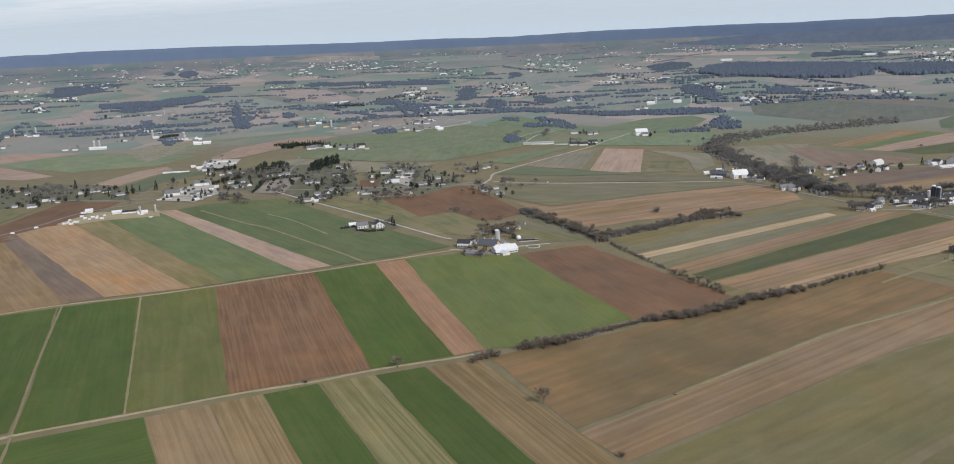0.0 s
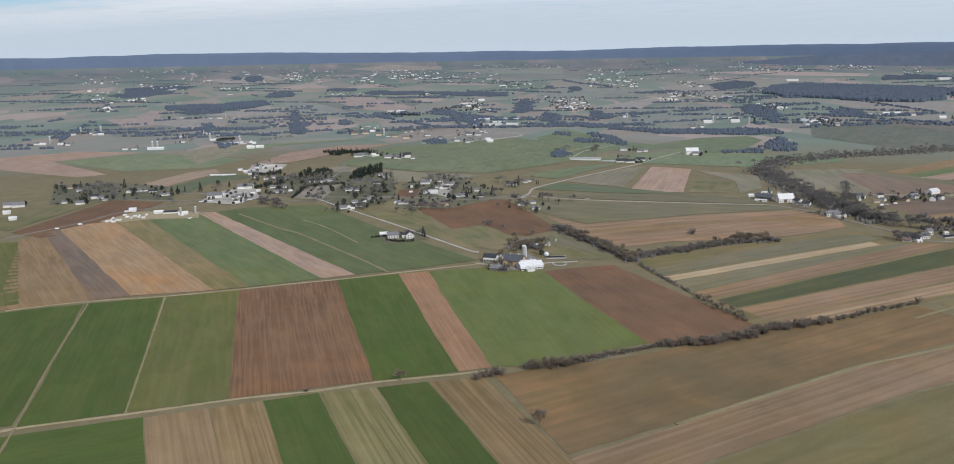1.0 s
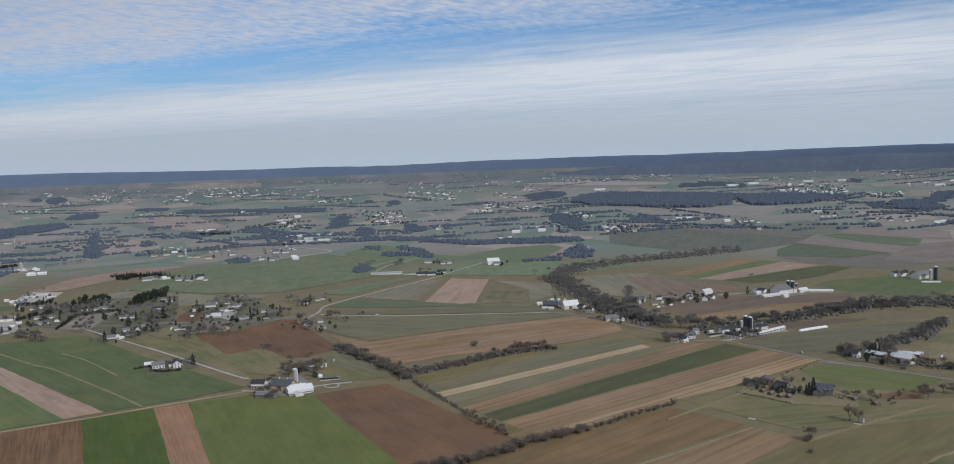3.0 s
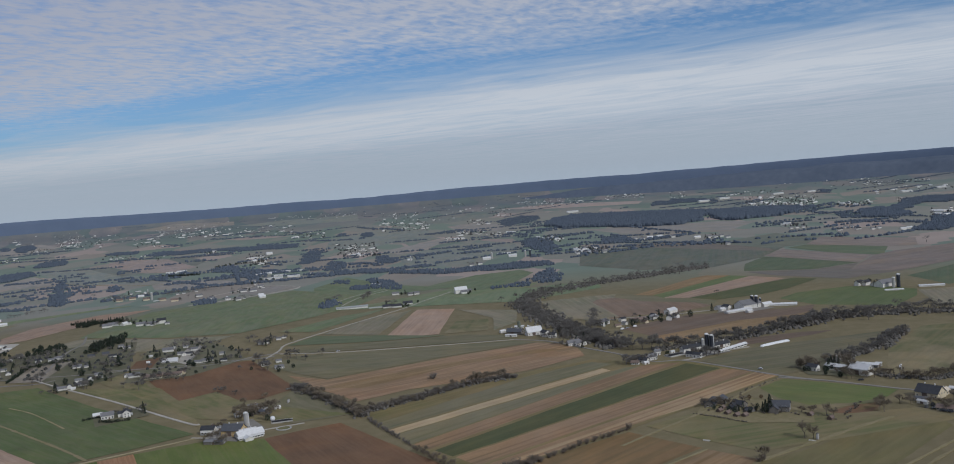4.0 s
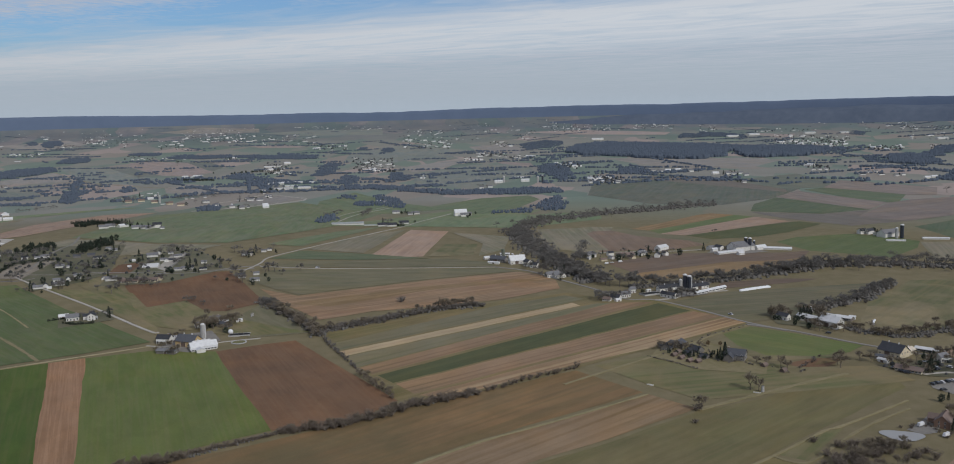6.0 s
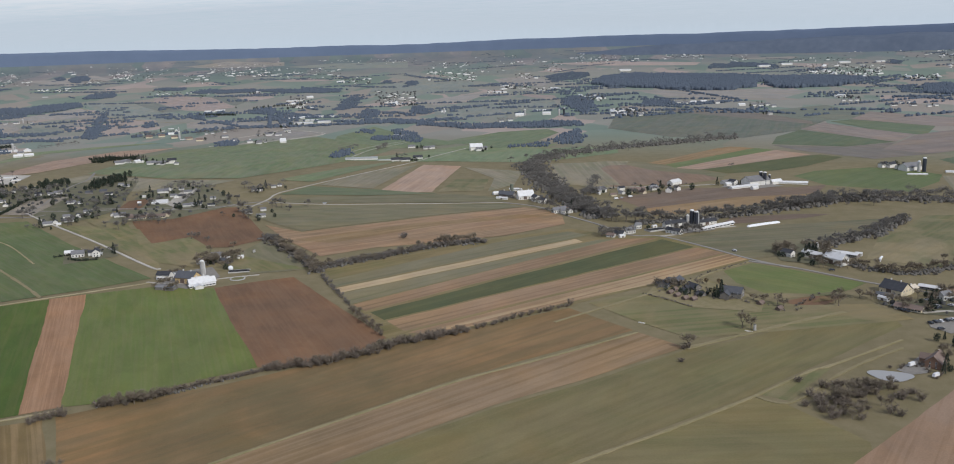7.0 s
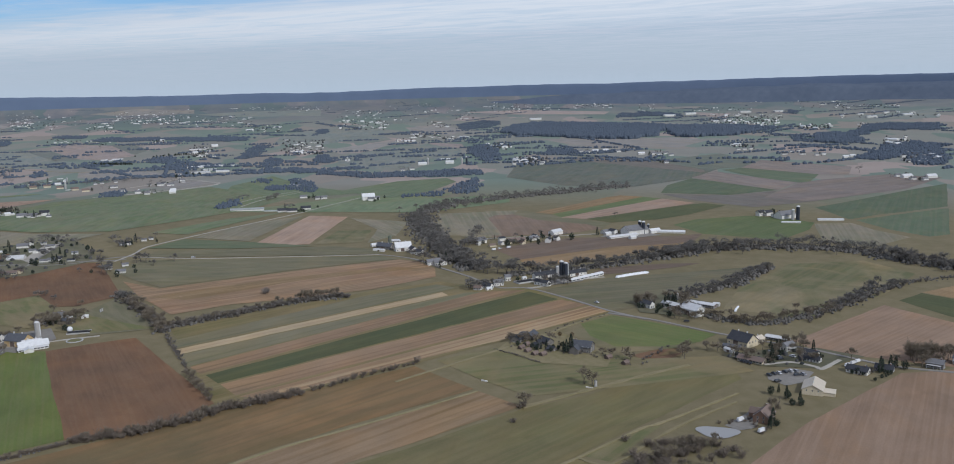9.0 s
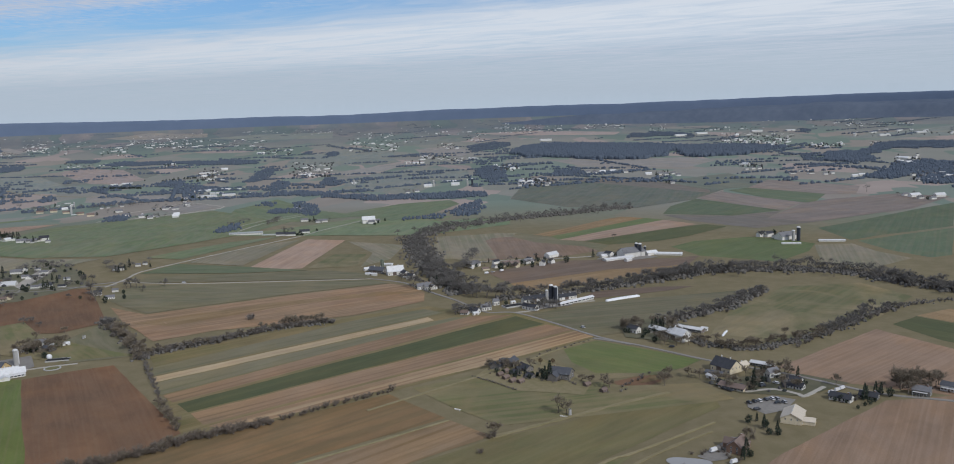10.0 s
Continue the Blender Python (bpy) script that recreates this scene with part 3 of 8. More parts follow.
field("sage", (-58, 1123), (-30, 1185), (57, 1162), (139, 1130), (55, 1119))
field("moss", (-45, 1069), (-42, 1107), (64, 1115), (162, 1128), (215, 1100), (218, 1072))
field("fallow", (-22, 1195), (27, 1318), (95, 1398), (53, 1167))
field("fallow", (165, 1364), (251, 1316), (235, 1197), (200, 1144), (209, 1251))
field("pasture", (-375, 1303), (-382, 1674), (-303, 1758), (-160, 1921), (38, 1633), (-10, 1471), (-62, 1365), (-139, 1246), (-235, 1242))
field("pasture", (-86, 1234), (-8, 1372), (60, 1446), (30, 1372), (-35, 1220))
field("fallow", (-416, 1122), (-370, 1288), (-232, 1230), (-141, 1227), (-175, 1152), (-309, 1129))
field("clay", (-514, 1294), (-538, 1535), (-493, 1714), (-399, 1741), (-430, 1520), (-462, 1339))
field("fallow", (-698, 1432), (-692, 1642), (-616, 1670), (-591, 1469))
field("rose", (-599, 1111), (-581, 1226), (-555, 1263), (-526, 1218), (-550, 1091))
field("sage", (-541, 1081), (-520, 1211), (-452, 1170), (-495, 1105), (-491, 1043))
field("clay", (-1153, 1518), (-1028, 1658), (-863, 1624), (-961, 1467), (-716, 1237), (-751, 1213), (-1062, 1400))
field("pasture", (-954, 1466), (-848, 1609), (-562, 1405), (-579, 1283), (-705, 1268))
field("pasture", (-31, 1452), (163, 1680), (330, 1663), (280, 1554), (110, 1433))
field("fallow", (296, 1394), (365, 1402), (371, 1179), (301, 1189))
field("moss", (378, 869), (448, 908), (603, 933), (536, 858), (481, 824), (453, 789), (419, 782))
field("tussock", (558, 848), (647, 940), (727, 943), (742, 871), (667, 796), (572, 735), (516, 773))
field("loam", (533, 676), (650, 763), (673, 702), (698, 648), (645, 575), (608, 601), (573, 625), (539, 647))
field("deep", (670, 775), (703, 798), (734, 740), (699, 689), (680, 720))
field("tan", (705, 800), (746, 817), (763, 766), (737, 743))
field("tussock", (419, 766), (441, 747), (487, 702), (448, 671), (398, 667), (372, 724))
field("bright", (389, 746), (419, 768), (441, 748), (484, 701), (465, 684), (436, 676), (402, 682), (390, 712))
field("grass", (361, 728), (370, 723), (395, 665), (416, 650), (467, 648), (479, 613), (377, 595), (326, 587), (302, 618), (271, 668), (322, 693))
field("umber", (398, 650), (442, 681), (451, 671), (440, 649), (412, 634))
field("wheat", (-413, 572), (-393, 584), (-359, 601), (-269, 393), (-288, 384))
field("wheat", (-358, 602), (-308, 623), (-219, 415), (-265, 391))
field("meadow", (-308, 623), (-255, 646), (-172, 439), (-219, 415))
field("plough", (-255, 646), (-185, 683), (-99, 473), (-172, 439))
field("wheat", (-185, 683), (-140, 706), (-53, 492), (-99, 473))
field("rust", (-140, 706), (-116, 716), (-34, 501), (-53, 492))
field("rye", (-116, 716), (-68, 735), (-20, 728), (60, 555), (22, 531), (-9, 507), (-34, 501))
field("dark", (-20, 728), (8, 743), (39, 756), (132, 602), (114, 576), (85, 558), (60, 555))
field("tan", (-552, 799), (-545, 828), (-358, 611), (-389, 593), (-417, 579))
field("mauve", (-545, 828), (-537, 844), (-334, 624), (-358, 611))
field("ochre", (-537, 844), (-521, 872), (-499, 884), (-275, 645), (-334, 624))
field("khaki", (-499, 884), (-471, 899), (-250, 657), (-275, 645))
field("jade", (-471, 899), (-425, 929), (-200, 686), (-250, 657))
field("clay", (-425, 929), (-404, 932), (-175, 701), (-200, 686))
field("jade", (-404, 932), (-378, 956), (-296, 979), (-208, 884), (-147, 824), (-80, 759), (-121, 730), (-175, 701))
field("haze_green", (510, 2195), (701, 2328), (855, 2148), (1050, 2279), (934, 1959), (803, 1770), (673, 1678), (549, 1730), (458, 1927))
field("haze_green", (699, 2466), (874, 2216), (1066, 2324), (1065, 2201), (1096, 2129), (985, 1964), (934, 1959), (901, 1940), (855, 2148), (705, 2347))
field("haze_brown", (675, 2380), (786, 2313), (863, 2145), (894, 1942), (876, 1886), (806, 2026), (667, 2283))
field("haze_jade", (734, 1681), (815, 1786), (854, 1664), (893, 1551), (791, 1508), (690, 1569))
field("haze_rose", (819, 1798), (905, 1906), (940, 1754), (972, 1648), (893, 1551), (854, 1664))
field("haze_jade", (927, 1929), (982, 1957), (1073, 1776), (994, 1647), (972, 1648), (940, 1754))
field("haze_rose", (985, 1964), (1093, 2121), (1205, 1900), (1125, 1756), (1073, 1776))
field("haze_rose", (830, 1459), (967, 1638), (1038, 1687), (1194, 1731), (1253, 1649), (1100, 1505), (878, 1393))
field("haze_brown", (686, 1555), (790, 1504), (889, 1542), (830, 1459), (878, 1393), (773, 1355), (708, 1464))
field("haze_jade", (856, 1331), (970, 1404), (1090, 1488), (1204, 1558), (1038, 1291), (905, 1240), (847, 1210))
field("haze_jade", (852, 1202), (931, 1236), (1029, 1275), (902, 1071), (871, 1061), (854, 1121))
field("fallow", (291, 1313), (316, 1375), (373, 1409), (420, 1410), (407, 1367), (379, 1361), (358, 1316), (357, 1166), (326, 1172), (292, 1236))
field("taupe", (358, 1316), (379, 1361), (407, 1367), (435, 1304), (495, 1249), (508, 1209), (433, 1164), (412, 1178), (357, 1166))
field("moss", (420, 1410), (460, 1359), (476, 1317), (503, 1293), (529, 1251), (508, 1209), (495, 1249), (435, 1304), (407, 1367))
field("tan", (440, 1378), (488, 1427), (588, 1537), (614, 1554), (647, 1525), (595, 1477), (524, 1409), (465, 1358))
field("jade", (465, 1358), (524, 1409), (595, 1477), (647, 1525), (670, 1492), (559, 1398), (472, 1319))
field("clay", (472, 1319), (559, 1398), (670, 1492), (705, 1425), (652, 1391), (586, 1350), (504, 1298))
field("deep", (504, 1298), (586, 1350), (652, 1391), (718, 1421), (739, 1384), (654, 1304), (601, 1271), (530, 1257))
field("mauve", (351, 1084), (397, 1115), (454, 1146), (505, 1138), (583, 1132), (621, 1141), (595, 1094), (566, 1080), (492, 1074), (416, 1037), (373, 1015))
field("tan", (373, 1015), (416, 1037), (492, 1074), (566, 1080), (595, 1094), (583, 1064), (526, 1039), (429, 990), (376, 975))
field("jade", (607, 1219), (649, 1258), (732, 1275), (772, 1245), (792, 1194), (760, 1141), (695, 1077), (663, 1107), (621, 1141))

field("fallow", (787, 1184), (835, 1181), (835, 1120), (849, 1062), (773, 1013), (741, 1065))
field("mauve", (431, 923), (452, 957), (521, 967), (559, 962), (529, 947), (488, 934))
field("loam", (388, 634), (398, 653), (421, 665), (445, 672), (442, 660), (424, 644), (396, 629))
field("dark", (399, 635), (412, 662), (445, 675), (452, 665), (424, 640))
field("dark", (-180, 975), (-143, 1032), (-86, 1045), (-15, 894), (-45, 860), (-66, 861), (-90, 895), (-130, 875))
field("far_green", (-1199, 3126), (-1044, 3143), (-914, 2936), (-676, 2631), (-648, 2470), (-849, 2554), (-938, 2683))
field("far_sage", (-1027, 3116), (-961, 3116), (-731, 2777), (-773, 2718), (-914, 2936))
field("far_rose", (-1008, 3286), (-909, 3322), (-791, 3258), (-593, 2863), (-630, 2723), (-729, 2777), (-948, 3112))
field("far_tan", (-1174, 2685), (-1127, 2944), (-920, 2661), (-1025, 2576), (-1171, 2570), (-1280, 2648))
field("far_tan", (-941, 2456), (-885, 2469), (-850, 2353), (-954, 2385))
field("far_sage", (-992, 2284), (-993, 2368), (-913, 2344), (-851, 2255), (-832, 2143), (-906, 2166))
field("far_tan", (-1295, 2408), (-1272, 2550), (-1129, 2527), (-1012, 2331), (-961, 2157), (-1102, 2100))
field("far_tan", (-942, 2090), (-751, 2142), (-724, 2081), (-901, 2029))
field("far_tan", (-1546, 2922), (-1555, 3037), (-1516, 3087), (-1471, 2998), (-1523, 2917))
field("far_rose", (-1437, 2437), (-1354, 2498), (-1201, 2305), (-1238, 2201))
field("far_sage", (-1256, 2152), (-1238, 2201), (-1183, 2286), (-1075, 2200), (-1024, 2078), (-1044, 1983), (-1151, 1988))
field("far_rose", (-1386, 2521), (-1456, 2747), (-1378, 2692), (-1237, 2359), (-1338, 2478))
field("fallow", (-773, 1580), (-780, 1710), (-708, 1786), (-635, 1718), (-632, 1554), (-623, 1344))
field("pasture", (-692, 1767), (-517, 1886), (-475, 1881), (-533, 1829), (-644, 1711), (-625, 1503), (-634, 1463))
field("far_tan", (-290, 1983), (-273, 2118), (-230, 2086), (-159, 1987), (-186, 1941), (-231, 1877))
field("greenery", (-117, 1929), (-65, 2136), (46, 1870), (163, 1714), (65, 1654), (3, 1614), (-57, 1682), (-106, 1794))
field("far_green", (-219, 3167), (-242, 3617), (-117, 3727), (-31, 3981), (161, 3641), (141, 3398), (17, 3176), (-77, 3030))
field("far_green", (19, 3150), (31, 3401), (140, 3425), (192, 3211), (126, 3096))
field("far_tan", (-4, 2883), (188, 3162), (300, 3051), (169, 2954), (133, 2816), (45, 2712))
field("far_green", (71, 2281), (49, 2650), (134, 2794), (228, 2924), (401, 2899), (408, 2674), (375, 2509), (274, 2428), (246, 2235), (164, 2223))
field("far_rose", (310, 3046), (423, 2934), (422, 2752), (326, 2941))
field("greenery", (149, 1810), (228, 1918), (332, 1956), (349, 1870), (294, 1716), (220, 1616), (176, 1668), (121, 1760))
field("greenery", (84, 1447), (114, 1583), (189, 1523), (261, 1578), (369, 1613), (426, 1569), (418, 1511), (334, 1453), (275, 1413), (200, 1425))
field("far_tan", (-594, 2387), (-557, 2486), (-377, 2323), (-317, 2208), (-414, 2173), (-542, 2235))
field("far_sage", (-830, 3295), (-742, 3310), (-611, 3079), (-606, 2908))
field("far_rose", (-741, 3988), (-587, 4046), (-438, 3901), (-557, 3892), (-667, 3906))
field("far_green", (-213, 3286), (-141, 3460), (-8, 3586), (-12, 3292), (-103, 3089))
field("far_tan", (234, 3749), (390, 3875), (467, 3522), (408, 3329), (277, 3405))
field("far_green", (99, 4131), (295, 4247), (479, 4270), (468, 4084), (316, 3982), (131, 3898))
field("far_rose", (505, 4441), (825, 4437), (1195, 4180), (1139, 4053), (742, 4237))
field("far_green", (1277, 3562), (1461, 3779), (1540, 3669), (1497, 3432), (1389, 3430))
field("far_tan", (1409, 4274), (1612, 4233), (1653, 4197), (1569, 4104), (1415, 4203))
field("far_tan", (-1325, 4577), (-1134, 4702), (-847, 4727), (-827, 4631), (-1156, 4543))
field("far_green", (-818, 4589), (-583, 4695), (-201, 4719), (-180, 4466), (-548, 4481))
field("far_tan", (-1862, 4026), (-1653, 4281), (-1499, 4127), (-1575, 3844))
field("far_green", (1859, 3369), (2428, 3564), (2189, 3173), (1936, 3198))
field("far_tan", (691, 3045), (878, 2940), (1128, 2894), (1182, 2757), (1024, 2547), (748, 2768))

SURFACES = {"asphalt": (ASPHALT, "two-lane country road of worn grey asphalt", 0.44), "gravel": (GRAVEL, "pale gravel lane between the fields", 0.42),
            "lane": (DIRT, "dirt farm lane with grassy verges", 0.4), "track": (TRACK, "faint farm track worn into the grass", 0.38)}


def road(kind, width, *way):
    """A ribbon along a rounded line."""
    material, label, lift = SURFACES[kind]
    pts = [Vector(p) for p in way]
    line = []
    for i in range(len(pts) - 1):
        a, b, c, d = pts[max(i - 1, 0)], pts[i], pts[i + 1], pts[min(i + 2, len(pts) - 1)]
        rough = kind in ("lane", "track")
        steps = max(8, int((c - b).length / 4)) if rough else 8
        for k in range(steps):
            u = k / steps
            line.append(0.5 * ((2 * b) + (c - a) * u + (2 * a - 5 * b + 4 * c - d) * u * u + (3 * b - a - 3 * c + d) * u ** 3))
    line.append(pts[-1])
    bm = bmesh.new()
    last = None
    for i, p in enumerate(line):
        along = (line[min(i + 1, len(line) - 1)] - line[max(i - 1, 0)]).normalized()
        worn = 0.3 * noise.noise((p.x * 0.11, p.y * 0.11, 0)) + 0.2 * noise.noise((p.x * 0.31, p.y * 0.31, 4)) if rough else 0.06 * noise.noise((p.x * 0.02, p.y * 0.02, 0))
        side = Vector((-along.y, along.x)) * width * (0.5 + worn)
        z = height(p.x, p.y)
        row = [bm.verts.new((p.x + side.x * s, p.y + side.y * s, z + h)) for s, h in ((1.04, 0.0), (1, lift), (0, lift + 0.06), (-1, lift), (-1.04, 0.0))]
        if last:
            for q in range(4):
                bm.faces.new((last[q], last[q + 1], row[q + 1], row[q]))
        last = row
    bmesh.ops.recalc_face_normals(bm, faces=bm.faces[:])
    ob = mesh_object("road", bm, material)
    return tagged(ob, label, "road", kind="structure")


road("track", 1.5, (-246, 339), (-261, 378), (-309, 487), (-358, 606))
road("track", 1.4, (-219, 414), (-305, 623))
road("track", 2, (68, 431), (119, 474), (179, 524), (213, 546), (250, 570), (295, 601))
road("track", 3.5, (319, 569), (360, 591), (409, 617), (441, 632))
road("track", 2, (207, 401), (242, 427), (288, 457), (339, 494), (380, 527), (395, 535), (453, 574))
road("track", 2, (339, 493), (354, 484), (387, 515), (416, 539), (447, 560))
road("gravel", 2.7, (-319, 1022), (-279, 980), (-181, 885), (-95, 795), (-84, 789))
road("asphalt", 3.0, (-503, 1041), (-441, 1039), (-355, 1032), (-256, 1026), (-215, 1034), (-152, 1042), (-117, 1048), (-74, 1055), (-63, 1062))
road("gravel", 2.6, (-72, 1048), (-63, 1091), (-62, 1123), (-53, 1149), (-18, 1220), (28, 1312), (84, 1429), (116, 1516), (164, 1629))
road("asphalt", 3.1, (-319, 1022), (-319, 1057), (-335, 1133), (-343, 1191), (-345, 1238), (-368, 1314))
road("gravel", 2.2, (-58, 1073), (13, 1062), (85, 1064), (178, 1067), (218, 1068))
road("asphalt", 3.0, (218, 1068), (256, 1039), (286, 984), (312, 938), (336, 886), (363, 878), (392, 835), (420, 784), (444, 751))
road("asphalt", 3.0, (418, 776), (444, 754), (466, 728), (486, 703), (513, 676), (535, 654), (554, 629), (572, 608), (602, 591), (641, 570))
road("gravel", 3.2, (363, 878), (381, 884), (407, 902), (445, 914))
road("gravel", 3, (337, 1156), (383, 1163), (443, 1162), (490, 1168))
road("track", 2.5, (243, 626), (271, 649), (341, 706), (381, 744), (417, 773))
road("gravel", 3.2, (490, 625), (510, 627), (521, 616), (524, 611), (544, 627))
road("asphalt", 3.0, (-574, 805), (-549, 846), (-531, 884), (-515, 932), (-473, 967), (-441, 995), (-386, 1006), (-310, 997), (-290, 1009))
road("gravel", 2.2, (-80, 748), (-51, 742), (-19, 756), (8, 765))
road("gravel", 2.6, (-43, 1566), (-9, 1691), (52, 1791))
road("gravel", 3, (-340, 1757), (-265, 1824), (-157, 1986), (-219, 2069))
road("lane", 1.9, (-409, 579), (-396, 588), (-356, 609), (-307, 625), (-256, 649), (-220, 668), (-184, 685), (-148, 706), (-110, 727), (-77, 746))
road("lane", 1.9, (-274, 383), (-261, 392), (-219, 412), (-171, 437), (-152, 445), (-127, 455), (-99, 470), (-72, 481), (-53, 488), (-34, 497))
road("track", 2.6, (-373, 925), (-305, 864), (-272, 839), (-222, 789), (-176, 741), (-149, 710))
road("track", 1.6, (-290, 900), (-256, 871), (-204, 810))
road("gravel", 3, (-219, 1846), (-183, 1927), (-158, 1986), (-233, 2102), (-281, 2121), (-302, 2030), (-345, 1936))
road("gravel", 2.4, (-24, 1509), (-3, 1637), (45, 1748))
road("track", 4, (-1125, 2943), (-912, 2641), (-752, 2489), (-594, 2387), (-478, 2392))
road("asphalt", 3.0, (-252, 1035), (-212, 1037), (-152, 1031), (-109, 1042), (-92, 1062), (-59, 1079))
road("asphalt", 2.7, (-157, 1028), (-166, 1133), (-173, 1162), (-187, 1168))
road("asphalt", 3.0, (-573, 1011), (-498, 997), (-426, 1005), (-397, 1017), (-365, 1046))


# ---- parts and plants ----
def part(name, bm, material, parent, label=""):
    ob = mesh_object(name, bm, material, parent)
    return tagged(ob, label)


def tube(bm, a, b, ra, rb, sides=5):
    """A tapered stick between two places."""
    a, b = Vector(a), Vector(b)
    z = (b - a).normalized()
    x = z.orthogonal().normalized()
    y = z.cross(x)
    rows = [[bm.verts.new(p + (x * math.cos(2 * math.pi * i / sides) + y * math.sin(2 * math.pi * i / sides)) * r) for i in range(sides)] for p, r in ((a, ra), (b, rb))]
    for i in range(sides):
        bm.faces.new((rows[0][i], rows[0][(i + 1) % sides], rows[1][(i + 1) % sides], rows[1][i]))


def sliver(bm, p, way, length, width):
    side = way.orthogonal().normalized()
    side.rotate(Matrix.Rotation(random.uniform(0, 6.28), 3, way))
    bm.faces.new([bm.verts.new(p - side * width), bm.verts.new(p + side * width), bm.verts.new(p + way * length)])


BARK = speckled("grey_bark", (0.15, 0.125, 0.1), (0.22, 0.185, 0.15), 2.0)
TWIGS = speckled("bare_twigs", (0.165, 0.138, 0.102), (0.24, 0.205, 0.155), 0.6)
# FAR copies for far plants: same twigs, bark and brush, greyed for haze
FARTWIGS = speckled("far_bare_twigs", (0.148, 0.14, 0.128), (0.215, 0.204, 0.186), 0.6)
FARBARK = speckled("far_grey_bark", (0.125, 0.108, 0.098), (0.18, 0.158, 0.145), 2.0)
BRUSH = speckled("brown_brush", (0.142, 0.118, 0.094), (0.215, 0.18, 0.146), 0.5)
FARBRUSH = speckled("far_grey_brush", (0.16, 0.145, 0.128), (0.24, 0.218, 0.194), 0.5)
NEEDLES = speckled("dark_needles", (0.032, 0.046, 0.034), (0.058, 0.072, 0.05), 0.8)
LEAVES = speckled("rusty_leaves", (0.12, 0.085, 0.05), (0.17, 0.12, 0.07), 0.8)


def bare_tree(tall, wide):
    """A leafless tree: trunk with forking limbs, crown of fine twigs."""
    root = new("tree")
    wood, crown = bmesh.new(), bmesh.new()
    tips = []
    tube(wood, (0, 0, -0.3), (0, 0, tall * 0.28), tall * 0.028, tall * 0.02, 6)

    def grow(p, way, length, r, level):
        q = p + way * length
        tube(wood, p, q, r, r * 0.62, 4 if level else 5)
        if level == 2:
            tips.append((q, way, length))
            tips.append(((p + q) / 2, way, length))
            return
        for _ in range(4 if level == 0 else 3):
            bend = Vector((random.gauss(0, 0.55), random.gauss(0, 0.55), random.gauss(0.12, 0.3)))
            grow(p + way * length * random.uniform(0.55, 1.0), (way + bend).normalized(), length * random.uniform(0.55, 0.8), r * 0.55, level + 1)

    for i in range(5):
        a = i * 2.4 + random.random()
        way = Vector((math.cos(a) * wide, math.sin(a) * wide, random.uniform(0.7, 1.3))).normalized()
        grow(Vector((0, 0, tall * random.uniform(0.16, 0.28))), way, tall * random.uniform(0.24, 0.32), tall * 0.0095, 0)
    for q, way, length in tips:
        for _ in range(9):
            w = (way + Vector((random.gauss(0, 0.7), random.gauss(0, 0.7), random.gauss(0.15, 0.5)))).normalized()
            sliver(crown, q + Vector((random.gauss(0, 0.3), random.gauss(0, 0.3), random.gauss(0, 0.3))), w, tall * random.uniform(0.08, 0.17), 0.075)
    part("trunk", wood, BARK, root)
    part("crown", crown, TWIGS, root)
    return tagged(root, "leafless deciduous tree with grey brown twigs", "tree", "bare trees")


def bush(tall):
    root = new("shrub")
    wood, crown = bmesh.new(), bmesh.new()
    for i in range(9):
        a = i * 0.8 + random.random()
        way = Vector((math.cos(a) * random.uniform(0.2, 0.9), math.sin(a) * random.uniform(0.2, 0.9), 1)).normalized()
        q = way * tall * random.uniform(0.55, 0.95)
        tube(wood, (math.cos(a) * 0.4, math.sin(a) * 0.4, -0.1), q, 0.09, 0.03, 3)
        for _ in range(26):
            w = Vector((random.gauss(0, 0.7), random.gauss(0, 0.7), random.gauss(0.4, 0.5))).normalized()
            sliver(crown, q * random.uniform(0.25, 1.0) + Vector((random.gauss(0, 0.35), random.gauss(0, 0.35), 0)), w, tall * random.uniform(0.15, 0.36), 0.09)
    part("base", wood, BARK, root)
    part("crown", crown, BRUSH, root)
    return tagged(root, "tangled leafless brown hedgerow shrub", "shrub", "hedgerow shrubs")


def conifer(tall, wide):
    root = new("conifer")
    wood, crown = bmesh.new(), bmesh.new()
    tube(wood, (0, 0, -0.3), (0, 0, tall * 0.9), tall * 0.022, 0.03, 6)
    for i in range(420):
        h = random.random() ** 0.8
        a = random.uniform(0, 6.28)
        r = wide * (1 - h) ** 0.8 * random.uniform(0.35, 1.0)
        p = Vector((math.cos(a) * r * 0.6, math.sin(a) * r * 0.6, tall * (0.06 + 0.92 * h)))
        w = Vector((math.cos(a), math.sin(a), random.uniform(-0.35, 0.25))).normalized()
        sliver(crown, p, w, r * 0.55 + 0.5, 0.32)
    part("trunk", wood, BARK, root)
    part("crown", crown, NEEDLES, root)
    return tagged(root, "dark green conifer in a dooryard", "conifer tree", "conifers")


